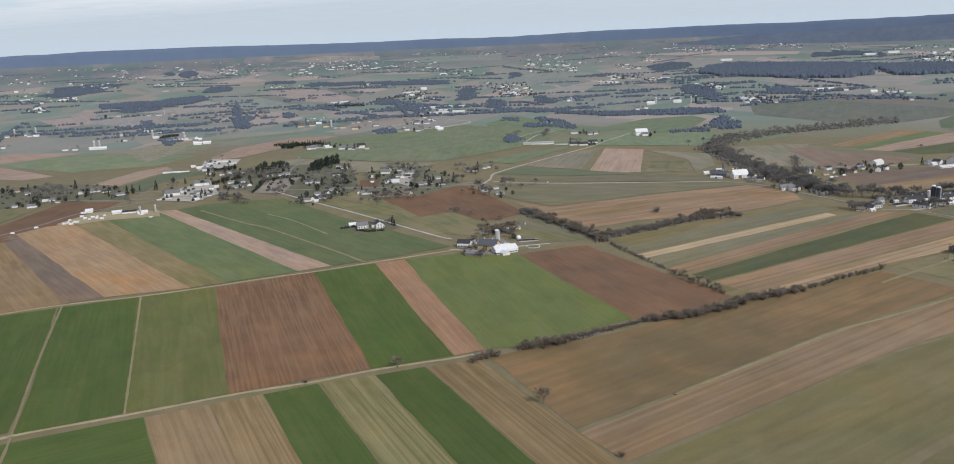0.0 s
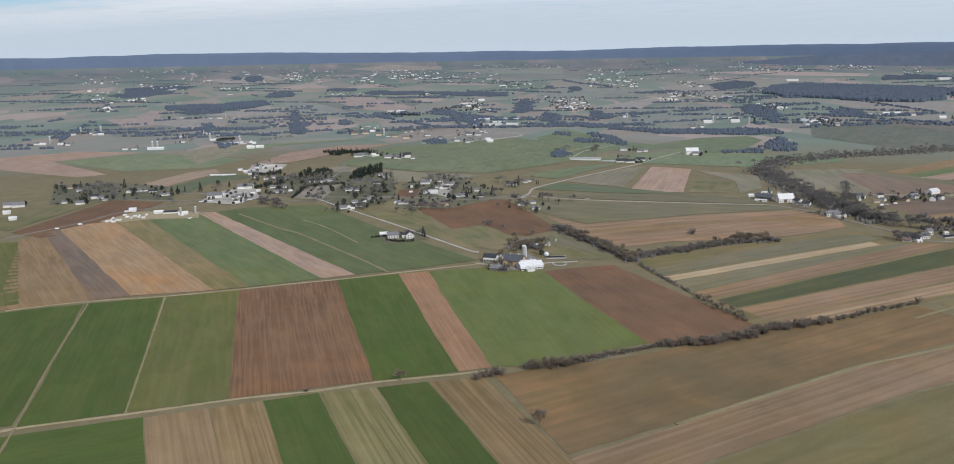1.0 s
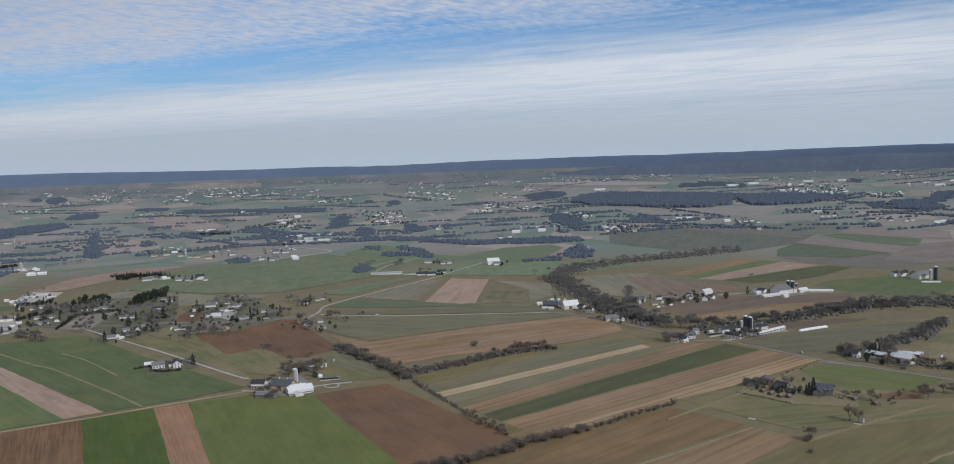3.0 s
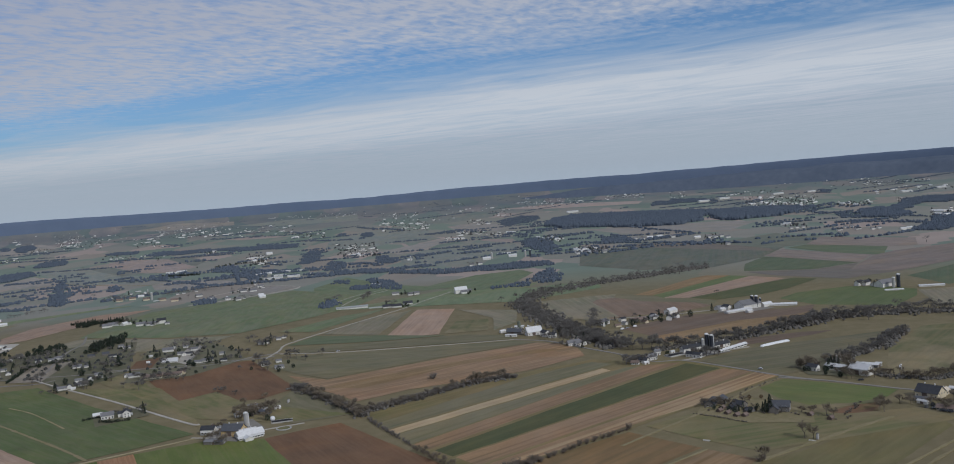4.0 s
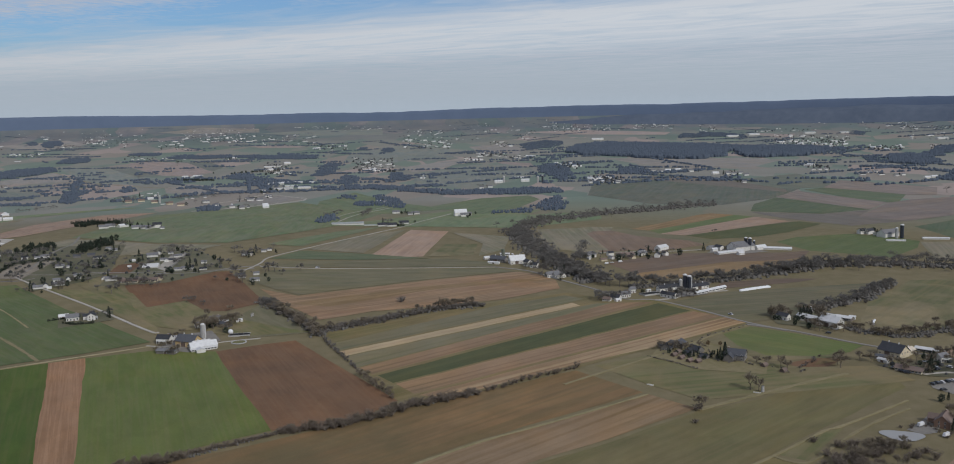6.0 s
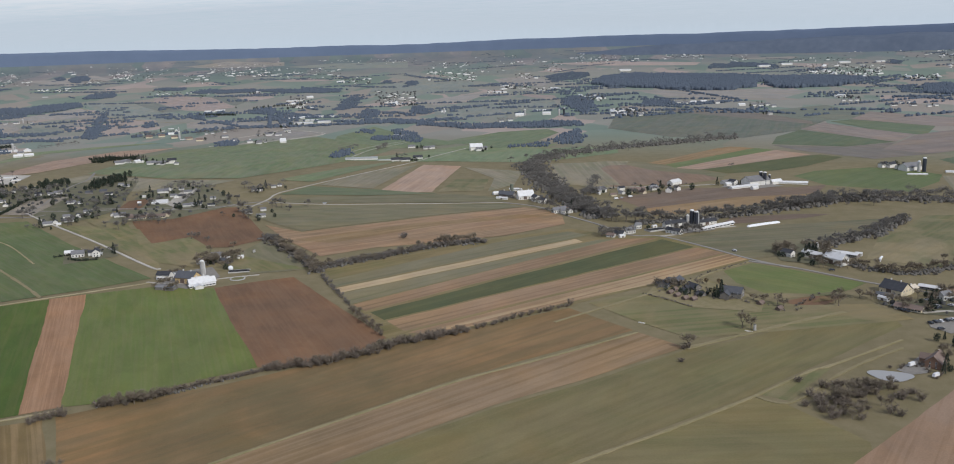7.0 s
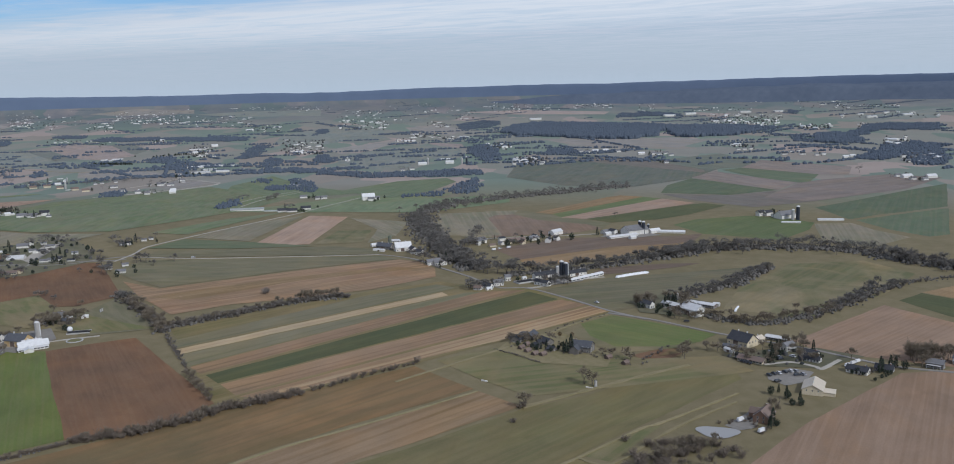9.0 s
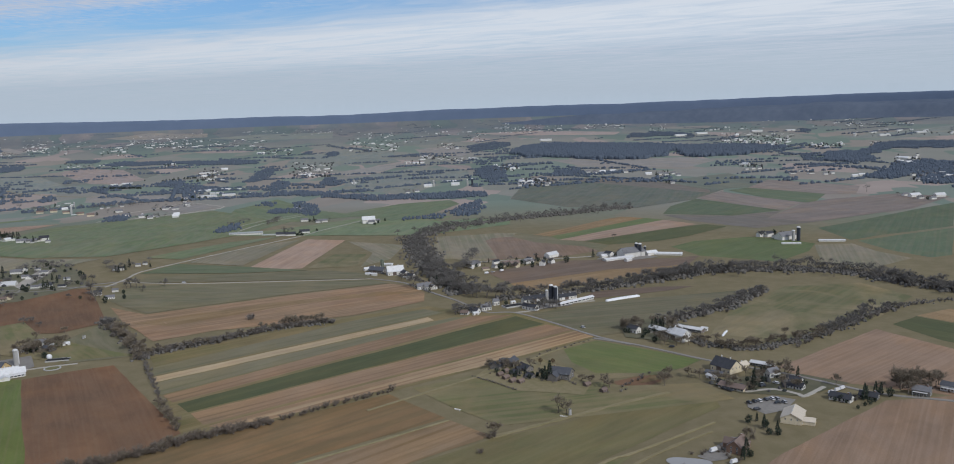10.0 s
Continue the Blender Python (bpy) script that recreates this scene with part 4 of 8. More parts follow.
def round_tree(tall):
    root = new("tree")
    wood, crown = bmesh.new(), bmesh.new()
    tube(wood, (0, 0, -0.2), (0, 0, tall * 0.6), 0.22, 0.1, 6)
    for i in range(7):
        a = i * 0.9
        tube(wood, (0, 0, tall * 0.35), (math.cos(a) * tall * 0.25, math.sin(a) * tall * 0.25, tall * 0.68), 0.09, 0.03, 4)
    for i in range(380):
        w = Vector((random.gauss(0, 1), random.gauss(0, 1), random.gauss(0, 1))).normalized()
        p = w * tall * 0.33 * random.uniform(0.4, 1.0)
        p.z = p.z * 0.9 + tall * 0.66
        sliver(crown, p, (w + Vector((random.gauss(0, 0.6), random.gauss(0, 0.6), random.gauss(0, 0.6)))).normalized(), 0.8, 0.22)
    part("trunk", wood, BARK, root)
    part("crown", crown, LEAVES, root)
    return tagged(root, "small round tree with rusty leaves", "tree", "garden trees")


def yew(tall):
    """A broad dark evergreen with a ragged outline."""
    root = new("evergreen_tree")
    wood, crown = bmesh.new(), bmesh.new()
    tube(wood, (0, 0, -0.2), (0, 0, tall * 0.7), 0.25, 0.06, 6)
    for i in range(330):
        w = Vector((random.gauss(0, 1), random.gauss(0, 1), random.gauss(0, 1))).normalized()
        p = w * random.uniform(0.35, 1.0)
        p = Vector((p.x * tall * 0.36, p.y * tall * 0.36, tall * 0.5 + p.z * tall * 0.46))
        sliver(crown, p, (w + Vector((random.gauss(0, 0.5), random.gauss(0, 0.5), random.gauss(0.2, 0.5)))).normalized(), tall * 0.13, 0.34)
    part("trunk", wood, BARK, root)
    part("crown", crown, NEEDLES, root)
    return tagged(root, "broad dark evergreen beside a house", "evergreen tree", "evergreens")


PLANTS = {"bare": [bare_tree(15, 0.75), bare_tree(13, 0.95), bare_tree(16, 0.6), bare_tree(12, 0.85), bare_tree(14, 0.7)],
          "shrub": [bush(3.4), bush(4.2), bush(2.8)], "conifer": [conifer(13, 2.9), conifer(11, 2.1), conifer(14, 3.4)], "round": [round_tree(8)], "evergreen": [yew(7), yew(9)]}
UNUSED = {id(p) for kind in PLANTS.values() for p in kind}


NEAR_PLANTS = {"bare": 850.0, "shrub": 640.0, "conifer": 1000.0, "round": 2000.0, "evergreen": 900.0}
TRIS, JOINED = {}, {}


def join_plant(src, kind, m):
    """Adds a far plant to the one mesh of its kind."""
    if src.name not in TRIS:
        TRIS[src.name] = []
        for o in src.children:
            co = np.empty(len(o.data.vertices) * 3)
            o.data.vertices.foreach_get("co", co)
            TRIS[src.name].append((co.reshape(-1, 3), [tuple(p.vertices) for p in o.data.polygons], o.name.split(".")[0] == "crown"))
    verts, faces, slots, mats = JOINED.setdefault(kind, ([], [], [], [o.data.materials[0] for o in sorted(src.children, key=lambda o: o.name.startswith("crown"))]))
    turn, shift = np.array(m.to_3x3()), np.array(m.translation)
    off = math.hypot(m.translation.x - CX, m.translation.y - CY)
    for co, polys, slot in TRIS[src.name]:
        if kind == "bare":
            polys = polys[::3 if off > 1500 else 2 if off > 1100 else 1] if slot else polys[:50 if off > 1100 else 170]
        elif kind == "shrub" and off > 1000:
            polys = polys[::2]
        base = JOINED_COUNT.get(kind, 0)
        verts.append(co @ turn.T + shift)
        faces += [tuple(i + base for i in f) for f in polys]
        slots += [int(slot)] * len(polys)
        JOINED_COUNT[kind] = base + len(co)


JOINED_COUNT = {}


def plant(kind, x, y, size=1.0):
    """Sets one plant; each pattern plant is itself used at its first near place."""
    src = random.choice(PLANTS[kind])
    s = size * random.uniform(0.8, 1.2) / spread_at(x, y)
    m = Matrix.Translation((x, y, height(x, y))) @ Matrix.Rotation(random.uniform(0, 6.28), 4, "Z") @ Matrix.Diagonal((s * random.uniform(0.9, 1.15), s * random.uniform(0.9, 1.15), s, 1))
    if math.hypot(x - CX, y - CY) > NEAR_PLANTS[kind]:
        return join_plant(src, kind, m)
    if id(src) in UNUSED:
        UNUSED.discard(id(src))
        LATE.append((src, m))
        return src
    return copy_thing(src, m)


LATE = []


def tree_row(kind, step, width, size, *way):
    """Plants scattered along a line."""
    carry = random.uniform(0, step)
    for (ax, ay), (bx, by) in zip(way, way[1:]):
        span = math.hypot(bx - ax, by - ay)
        dx, dy = (bx - ax) / span, (by - ay) / span
        d = carry
        while d < span:
            off = random.gauss(0, width * 0.32)
            plant(kind, ax + dx * d - dy * off, ay + dy * d + dx * off, size)
            d += step * random.uniform(0.6, 1.4) * (0.62 if math.hypot(ax - CX, ay - CY) > 700 else 0.8)
        carry = d - span


def clumped(name, a, b):
    """Leafless crowns seen from afar: each clump its own tone."""
    m, t, p = matter(name, 1.0)
    p.inputs["Specular IOR Level"].default_value = 0.0
    own = t.add("ShaderNodeNewGeometry").outputs["Random Per Island"]
    f = t.noise(t.add("ShaderNodeTexCoord").outputs["Object"], 0.6, 3, 0.6)
    wire(t, p, t.mix(t.math("ADD", t.math("MULTIPLY", own, 0.65), t.math("MULTIPLY", f, 0.35)), a, b))
    return m


# WOOD is tinted blue: haze put into the crowns of far woods and hedgerows
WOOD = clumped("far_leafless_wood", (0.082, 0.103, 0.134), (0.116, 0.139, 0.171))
THICKET = clumped("grey_thicket", (0.112, 0.106, 0.095), (0.172, 0.163, 0.148))
DARKTREES = clumped("dark_dooryard_trees", (0.028, 0.036, 0.034), (0.125, 0.12, 0.12))
_bm = bmesh.new()
bmesh.ops.create_icosphere(_bm, subdivisions=1, radius=1.0)
BALL_V = np.array([v.co for v in _bm.verts])
BALL_F = np.array([[v.index for v in f.verts] for f in _bm.faces if f.calc_center_median().z > -0.5])
_bm.free()


def inside(x, y, ring):
    hit = False
    for (ax, ay), (bx, by) in zip(ring, ring[1:] + ring[:1]):
        if (ay > y) != (by > y) and x < ax + (y - ay) / (by - ay) * (bx - ax):
            hit = not hit
    return hit


def canopy(name, spots, size, label, material=None, spread=1.0, even=0.3):
    """Many small leafless trees in one mesh: a ragged clump on a stem each."""
    rng = np.random.default_rng(len(spots) * 7 + 1)
    p = np.array(spots)
    k = np.array([spread_at(x, y) for x, y in spots])
    z = np.array([height(x, y) for x, y in spots])
    s = size / k * rng.uniform(1 - even, 1 + even, len(p))
    shape = np.stack([rng.uniform(3.6, 5.4, len(p)) * spread, rng.uniform(3.6, 5.4, len(p)) * spread, rng.uniform(4.4, 6.6, len(p))], 1)
    ragged = rng.uniform(0.78, 1.2, (len(p), len(BALL_V), 1))
    v = BALL_V[None] * ragged * (shape * s[:, None])[:, None, :]
    v += np.stack([p[:, 0], p[:, 1], z + 2.6 * s], 1)[:, None, :]
    f = (BALL_F[None] + (np.arange(len(p)) * len(BALL_V))[:, None, None]).reshape(-1, 3)
    me = bpy.data.meshes.new(name)
    me.from_pydata(v.reshape(-1, 3).tolist(), [], f.tolist())
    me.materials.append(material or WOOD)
    me.polygons.foreach_set("use_smooth", [True] * len(f))
    return tagged(new(name, me), label, "wood", kind="stuff")


def thicket(size, width, gap, *way):
    """Low grey brush that fills a belt of trees."""
    spots = []
    for (ax, ay), (bx, by) in zip(way, way[1:]):
        span = math.hypot(bx - ax, by - ay)
        for _ in range(int(span / gap)):
            u, o = random.random() * span, random.gauss(0, width * 0.3)
            spots.append((ax + (bx - ax) / span * u - (by - ay) / span * o, ay + (by - ay) / span * u + (bx - ax) / span * o))
    canopy("thicket", spots, size, "tangled grey brush under the trees of a belt", THICKET, 1.25)


def wood(size, *ring):
    xs, ys = [p[0] for p in ring], [p[1] for p in ring]
    ring = list(ring)
    area = (max(xs) - min(xs)) * (max(ys) - min(ys))
    spots = []
    gap = (5.2 if size >= 1 else 5.6) / spread_at(sum(xs) / len(xs), sum(ys) / len(ys)) ** 0.6
    for _ in range(min(int(area / gap ** 2), 24000)):
        x, y = random.uniform(min(xs), max(xs)), random.uniform(min(ys), max(ys))
        if inside(x + 22 * noise.noise((x * 0.02, y * 0.02, 1.0)), y + 40 * noise.noise((x * 0.02, y * 0.02, 8.0)), ring):
            spots.append((x, y))
    if spots:
        canopy("wood", spots, size, "dense leafless wood, dark grey tinted blue for haze", None, 0.8, 0.3)


random.seed(11)
tree_row("shrub", 3, 4, 1.3, (-43, 482), (-27, 491))
tree_row("bare", 6, 5, 0.7, (-15, 499), (9, 506), (21, 516))
tree_row("shrub", 2.4, 5, 1.4, (-15, 499), (21, 516))
tree_row("shrub", 2.0, 3, 0.9, (21, 521), (42, 534), (65, 548))
tree_row("shrub", 2.0, 5, 1.5, (65, 549), (88, 554), (102, 559), (122, 573), (135, 583))
tree_row("bare", 11, 5, 0.55, (66, 550), (102, 558), (133, 582))
tree_row("bare", 6, 10, 0.65, (-21, 900), (8, 858), (38, 807), (57, 768))
tree_row("shrub", 2.6, 9, 1.4, (-21, 900), (38, 807), (57, 768))
tree_row("shrub", 5, 3, 0.8, (60, 762), (96, 677), (129, 606))
tree_row("bare", 9, 4, 0.5, (99, 663), (129, 606))
tree_row("shrub", 2.0, 8, 1.4, (57, 782), (76, 796), (105, 817), (136, 844), (157, 856), (197, 868))
tree_row("bare", 5, 10, 0.75, (148, 858), (185, 874))
tree_row("bare", 12, 8, 0.55, (61, 787), (104, 820), (148, 853))
tree_row("shrub", 1.7, 7, 1.45, (132, 585), (151, 593), (174, 607), (185, 612))
tree_row("shrub", 5, 3, 1.15, (187, 614), (201, 623), (218, 638), (238, 650), (258, 664))
tree_row("bare", 5, 28, 0.85, (263, 1379), (276, 1217), (289, 1109), (309, 1023), (325, 968))
tree_row("bare", 9, 40, 0.75, (263, 1379), (276, 1217), (289, 1109), (309, 1023), (325, 968))
tree_row("bare", 7, 26, 0.85, (273, 1405), (317, 1503), (426, 1577), (540, 1633), (660, 1692))
tree_row("bare", 14, 60, 0.8, (273, 1405), (317, 1503), (426, 1577), (540, 1633), (660, 1692))
tree_row("bare", 6, 14, 0.9, (351, 939), (393, 946), (461, 966), (522, 998), (583, 1039))
tree_row("bare", 6.5, 26, 0.95, (522, 998), (581, 1032), (634, 1039), (688, 1031), (743, 999), (771, 927), (807, 864))
tree_row("bare", 8, 44, 0.85, (541, 1016), (636, 1047), (691, 1038), (747, 1006), (774, 932), (811, 869))
tree_row("shrub", 7, 24, 1.5, (522, 998), (634, 1039), (743, 999), (807, 864))
tree_row("bare", 8, 14, 0.7, (484, 814), (516, 836), (551, 855), (588, 897), (617, 927))
tree_row("shrub", 7, 18, 1.4, (484, 814), (551, 855), (617, 927))
tree_row("bare", 6.5, 12, 0.62, (494, 753), (507, 735), (532, 722), (556, 732), (583, 747))
tree_row("bare", 7, 12, 0.7, (582, 745), (623, 770), (662, 809), (703, 830))
tree_row("shrub", 8, 8, 1.1, (561, 722), (626, 770), (722, 842), (768, 852))
tree_row("bare", 9, 6, 0.9, (487, 796), (484, 755))
tree_row("bare", 9, 34, 0.6, (364, 470), (387, 482), (416, 501))
tree_row("shrub", 1.5, 36, 1.35, (364, 470), (387, 482), (416, 501))
tree_row("bare", 12, 10, 0.8, (317, 1098), (347, 1224))
tree_row("bare", 7, 8, 0.8, (323, 1105), (343, 1137))
tree_row("conifer", 5, 4, 0.5, (-471, 1547), (-415, 1521), (-389, 1533))
tree_row("bare", 10, 10, 0.8, (-325, 950), (-373, 991))
tree_row("bare", 8, 10, 0.7, (-57, 791), (-46, 806), (-35, 817))
tree_row("bare", 8, 8, 0.6, (-78, 760), (-56, 764))
tree_row("bare", 10, 8, 0.6, (-58, 1601), (-36, 1674))
tree_row("bare", 11, 8, 0.45, (-199, 941), (-172, 975), (-136, 967))
tree_row("bare", 12, 12, 0.9, (321, 962), (338, 947), (367, 976))
tree_row("evergreen", 2.4, 1.0, 0.28, (-197, 830), (-171, 844))
tree_row("conifer", 3, 1.5, 0.95, (362, 673), (370, 672))
tree_row("shrub", 2.4, 1.2, 0.42, (314, 688), (328, 672), (342, 652))
tree_row("conifer", 5, 5, 0.45, (343, 682), (355, 688))
tree_row("shrub", 5, 6, 0.6, (350, 704), (368, 701))
tree_row("shrub", 6, 6, 0.5, (388, 662), (404, 638))
tree_row("shrub", 9, 4, 0.5, (341, 706), (375, 741), (416, 771))
tree_row("conifer", 6, 8, 0.7, (471, 788), (482, 797))
tree_row("bare", 7, 8, 0.6, (470, 767), (485, 765))
tree_row("bare", 8, 12, 0.75, (459, 665), (474, 655))
tree_row("conifer", 5, 3, 0.5, (510, 664), (518, 655))
tree_row("bare", 9, 9, 0.85, (589, 616), (612, 625))
tree_row("conifer", 6, 4, 0.7, (554, 599), (576, 611))
tree_row("bare", 9, 8, 0.8, (458, 530), (467, 538))
tree_row("shrub", 4, 4, 0.7, (423, 525), (443, 532), (445, 509))
tree_row("bare", 6, 16, 0.7, (377, 482), (395, 492), (412, 494))
tree_row("shrub", 5, 16, 0.9, (377, 482), (395, 492), (412, 494))
plant("bare", 0.2, 421.1, 0.85)
plant("bare", -83.9, 474.6, 0.85)
plant("shrub", -132.7, 452.8, 1.2)
plant("shrub", -31.0, 494.0, 1.2)
plant("shrub", 34.5, 362.6, 1.2)
plant("shrub", 320.6, 569.7, 1.5)
plant("shrub", 317.7, 567.8, 1.5)
plant("bare", 321.1, 568.6, 0.8)
plant("bare", 443.2, 653.5, 0.8)
plant("bare", 368.3, 601.2, 0.8)
plant("bare", -72.4, 884.9, 0.6)
plant("bare", -40.0, 860.0, 0.6)
plant("bare", -179.6, 952.6, 0.6)
plant("bare", 548.0, 1306.8, 0.6)
plant("evergreen", 472.0, 569.7, 0.55)
plant("evergreen", 479.0, 561.2, 0.55)
plant("evergreen", 476.7, 550.1, 0.55)
plant("evergreen", 481.5, 548.4, 0.55)
plant("evergreen", 455.2, 520.9, 0.55)
plant("conifer", 449.5, 517.3, 0.75)
plant("conifer", 452.9, 521.3, 0.75)
plant("round", 365.8, 708.5, 0.8)
plant("round", 374.9, 707.2, 0.8)
plant("bare", 522.9, 661.8, 0.9)
plant("bare", 599.8, 634.5, 0.9)
plant("bare", 442.2, 645.9, 0.8)
plant("bare", 363.7, 604.4, 0.8)
plant("conifer", -146.9, 844.7, 0.7)
plant("conifer", -144.1, 839.9, 0.7)
plant("bare", -238.6, 958.9, 0.7)
plant("bare", -87.5, 902.5, 0.7)
plant("bare", 1162.3, 1787.0, 1.0)
plant("bare", -22.8, 1024.2, 0.8)
plant("bare", -6.6, 1047.8, 0.8)
plant("shrub", 118.7, 891.4, 2.0)
plant("shrub", 117.1, 888.9, 2.0)
plant("shrub", 311.3, 546.0, 1.2)
wood(1.0, (-1390, 2726), (-1312, 2757), (-1205, 2746), (-1150, 2837), (-1140, 2987), (-1197, 3084), (-1257, 3060), (-1304, 2936), (-1392, 2903), (-1459, 2865))
wood(1.2, (-1670, 4030), (-1588, 3969), (-1621, 4143), (-1671, 4238), (-1711, 4240), (-1721, 4175))
wood(0.8, (-1265, 3273), (-1217, 3282), (-1169, 3313), (-1220, 3466), (-1271, 3480), (-1306, 3420))
wood(0.6, (-1882, 3348), (-1772, 3328), (-1816, 3534), (-1771, 3617), (-1767, 3733), (-1914, 3754), (-1989, 3649), (-2031, 3587))
wood(0.7, (-1734, 4037), (-1708, 4082), (-1768, 4199), (-1788, 4178))
wood(0.7, (-1127, 3609), (-991, 3567), (-1029, 3680), (-1145, 3715))
wood(0.7, (-940, 3452), (-791, 3400), (-662, 3451), (-544, 3355), (-330, 3314), (-361, 3482), (-487, 3535), (-582, 3522), (-738, 3555), (-896, 3586))
wood(0.62, (-702, 2010), (-685, 2055), (-718, 2158), (-778, 2259), (-764, 2173))
wood(0.7, (-476, 2593), (-402, 2564), (-425, 2682), (-488, 2764), (-496, 2691))
wood(0.5, (-250, 2648), (-257, 2808), (-269, 3005), (-262, 3139), (-224, 3052), (-193, 2780), (-210, 2631))
wood(0.5, (-154, 2683), (-91, 2543), (-91, 2401), (-106, 2309), (-154, 2463))
wood(0.62, (-93, 2240), (3, 2184), (112, 2062), (222, 2002), (353, 1974), (414, 2004), (416, 2093), (364, 2132), (223, 2119), (167, 2113), (78, 2167), (-12, 2269), (-90, 2335))
wood(0.62, (-7, 2469), (23, 2403), (51, 2479), (43, 2594), (10, 2688), (-19, 2642))
wood(0.55, (313, 1659), (361, 1644), (396, 1804), (391, 1931), (361, 1878), (330, 1748))
wood(0.5, (236, 1603), (313, 1649), (319, 1688), (242, 1640))
wood(0.62, (411, 2589), (438, 2476), (451, 2288), (502, 2481), (518, 2720), (505, 2887), (456, 2868))
wood(0.5, (450, 3807), (464, 3494), (515, 3551), (625, 3696), (645, 3874), (579, 3982), (522, 3922))
wood(1.5, (591, 3356), (646, 3182), (706, 3143), (766, 3077), (818, 2989), (911, 2900), (985, 2900), (1079, 2991), (1170, 3206), (1222, 3379), (1134, 3451), (948, 3628), (774, 3722), (677, 3630))
wood(1.4, (1126, 2902), (1197, 2875), (1304, 2871), (1401, 2956), (1496, 3109), (1385, 3240), (1305, 3309), (1218, 3351), (1172, 3174))
wood(0.7, (1254, 3995), (1272, 3875), (1415, 3785), (1450, 3895), (1389, 4020), (1313, 4119))
wood(0.7, (629, 2531), (664, 2471), (732, 2533), (725, 2621), (657, 2619))
wood(0.6, (-219, 3690), (-174, 3669), (-195, 3822), (-227, 3808))
wood(0.6, (-111, 3527), (-66, 3560), (-90, 3772), (-125, 3760))
wood(0.5, (-86, 1972), (-45, 1956), (-57, 2045), (-90, 2059))
wood(0.5, (-34, 1821), (57, 1744), (72, 1775), (55, 1918), (9, 2047), (-9, 1997), (7, 1884), (-34, 1898))
wood(0.5, (-64, 1495), (-36, 1492), (-25, 1567), (-40, 1656), (-61, 1605), (-67, 1534))
wood(0.5, (-326, 1766), (-279, 1748), (-303, 1851), (-332, 1889), (-353, 1871))
wood(1.0, (1422, 2555), (1470, 2477), (1540, 2477), (1635, 2736), (1612, 2808), (1549, 2799))
wood(0.8, (1531, 2603), (1790, 2843), (1946, 2774), (2057, 2956), (1932, 3067), (1825, 3028))
wood(0.7, (1297, 2081), (1354, 2120), (1572, 2409), (1647, 2450), (1679, 2337), (1386, 1858), (1337, 1882), (1422, 2081), (1328, 2014))
wood(0.6, (1144, 3839), (1268, 3860), (1307, 4009), (1230, 4094))
wood(0.6, (1827, 3685), (1853, 3626), (1945, 3805), (1906, 3839))
wood(0.5, (1421, 2729), (1403, 2520), (1443, 2589), (1471, 2800))
wood(0.6, (1370, 3251), (1506, 3030), (1561, 3111), (1433, 3367))
wood(0.6, (-1782, 3175), (-1713, 3388), (-1784, 3544), (-1902, 3512), (-1928, 3286))
wood(0.55, (-776, 1743), (-721, 1668), (-736, 1749), (-783, 1845), (-817, 1846))
wood(0.5, (-1348, 2796), (-1303, 2620), (-1305, 2603), (-1229, 2584), (-1167, 2639), (-1199, 2720))
tree_row("shrub", 8, 14, 0.9, (494, 753), (507, 735), (532, 722), (583, 747))
tree_row("shrub", 7, 30, 1.4, (263, 1379), (289, 1109), (325, 968))
tree_row("shrub", 9, 24, 1.4, (273, 1405), (426, 1577), (660, 1692))
tree_row("bare", 6, 10, 0.6, (326, 699), (341, 706), (355, 691))
tree_row("shrub", 3, 14, 0.6, (325, 692), (345, 696), (354, 673))
tree_row("shrub", 3.5, 12, 0.6, (356, 694), (371, 665), (385, 658))
tree_row("evergreen", 6, 12, 0.5, (329, 698), (347, 681), (366, 687))
tree_row("bare", 9, 8, 0.6, (387, 669), (403, 644))
tree_row("shrub", 5, 5, 0.7, (408, 638), (440, 676))
tree_row("bare", 8, 12, 0.6, (473, 652), (488, 636))
tree_row("bare", 8, 12, 0.6, (500, 651), (536, 657))
tree_row("shrub", 4, 6, 0.8, (537, 597), (571, 607))
tree_row("bare", 8, 14, 0.8, (585, 609), (619, 617))
tree_row("bare", 7, 14, 0.7, (307, 880), (344, 901))
tree_row("bare", 7, 10, 0.8, (379, 884), (401, 902))
tree_row("bare", 6, 10, 0.8, (447, 807), (451, 791))
tree_row("bare", 8, 14, 0.7, (-52, 798), (-25, 817))
tree_row("bare", 6, 10, 0.6, (-69, 734), (-48, 727))
tree_row("shrub", 4, 10, 0.9, (-52, 802), (-24, 806))
tree_row("evergreen", 5, 5, 0.6, (470, 784), (481, 792))
tree_row("evergreen", 5, 5, 0.6, (448, 792), (452, 785))
tree_row("evergreen", 6, 6, 0.5, (502, 643), (515, 648))
tree_row("evergreen", 5, 4, 0.45, (536, 599), (544, 596))
tree_row("evergreen", 6, 3, 0.5, (555, 596), (574, 609))
tree_row("evergreen", 5, 6, 0.7, (55, 1446), (90, 1444))
tree_row("evergreen", 4, 4, 0.6, (-442, 1470), (-417, 1459))
thicket(0.34, 26, 0.33, (522, 998), (581, 1032), (634, 1039), (688, 1031), (743, 999), (771, 927), (807, 864))
thicket(0.31, 16, 0.45, (351, 939), (393, 946), (461, 966), (522, 998))
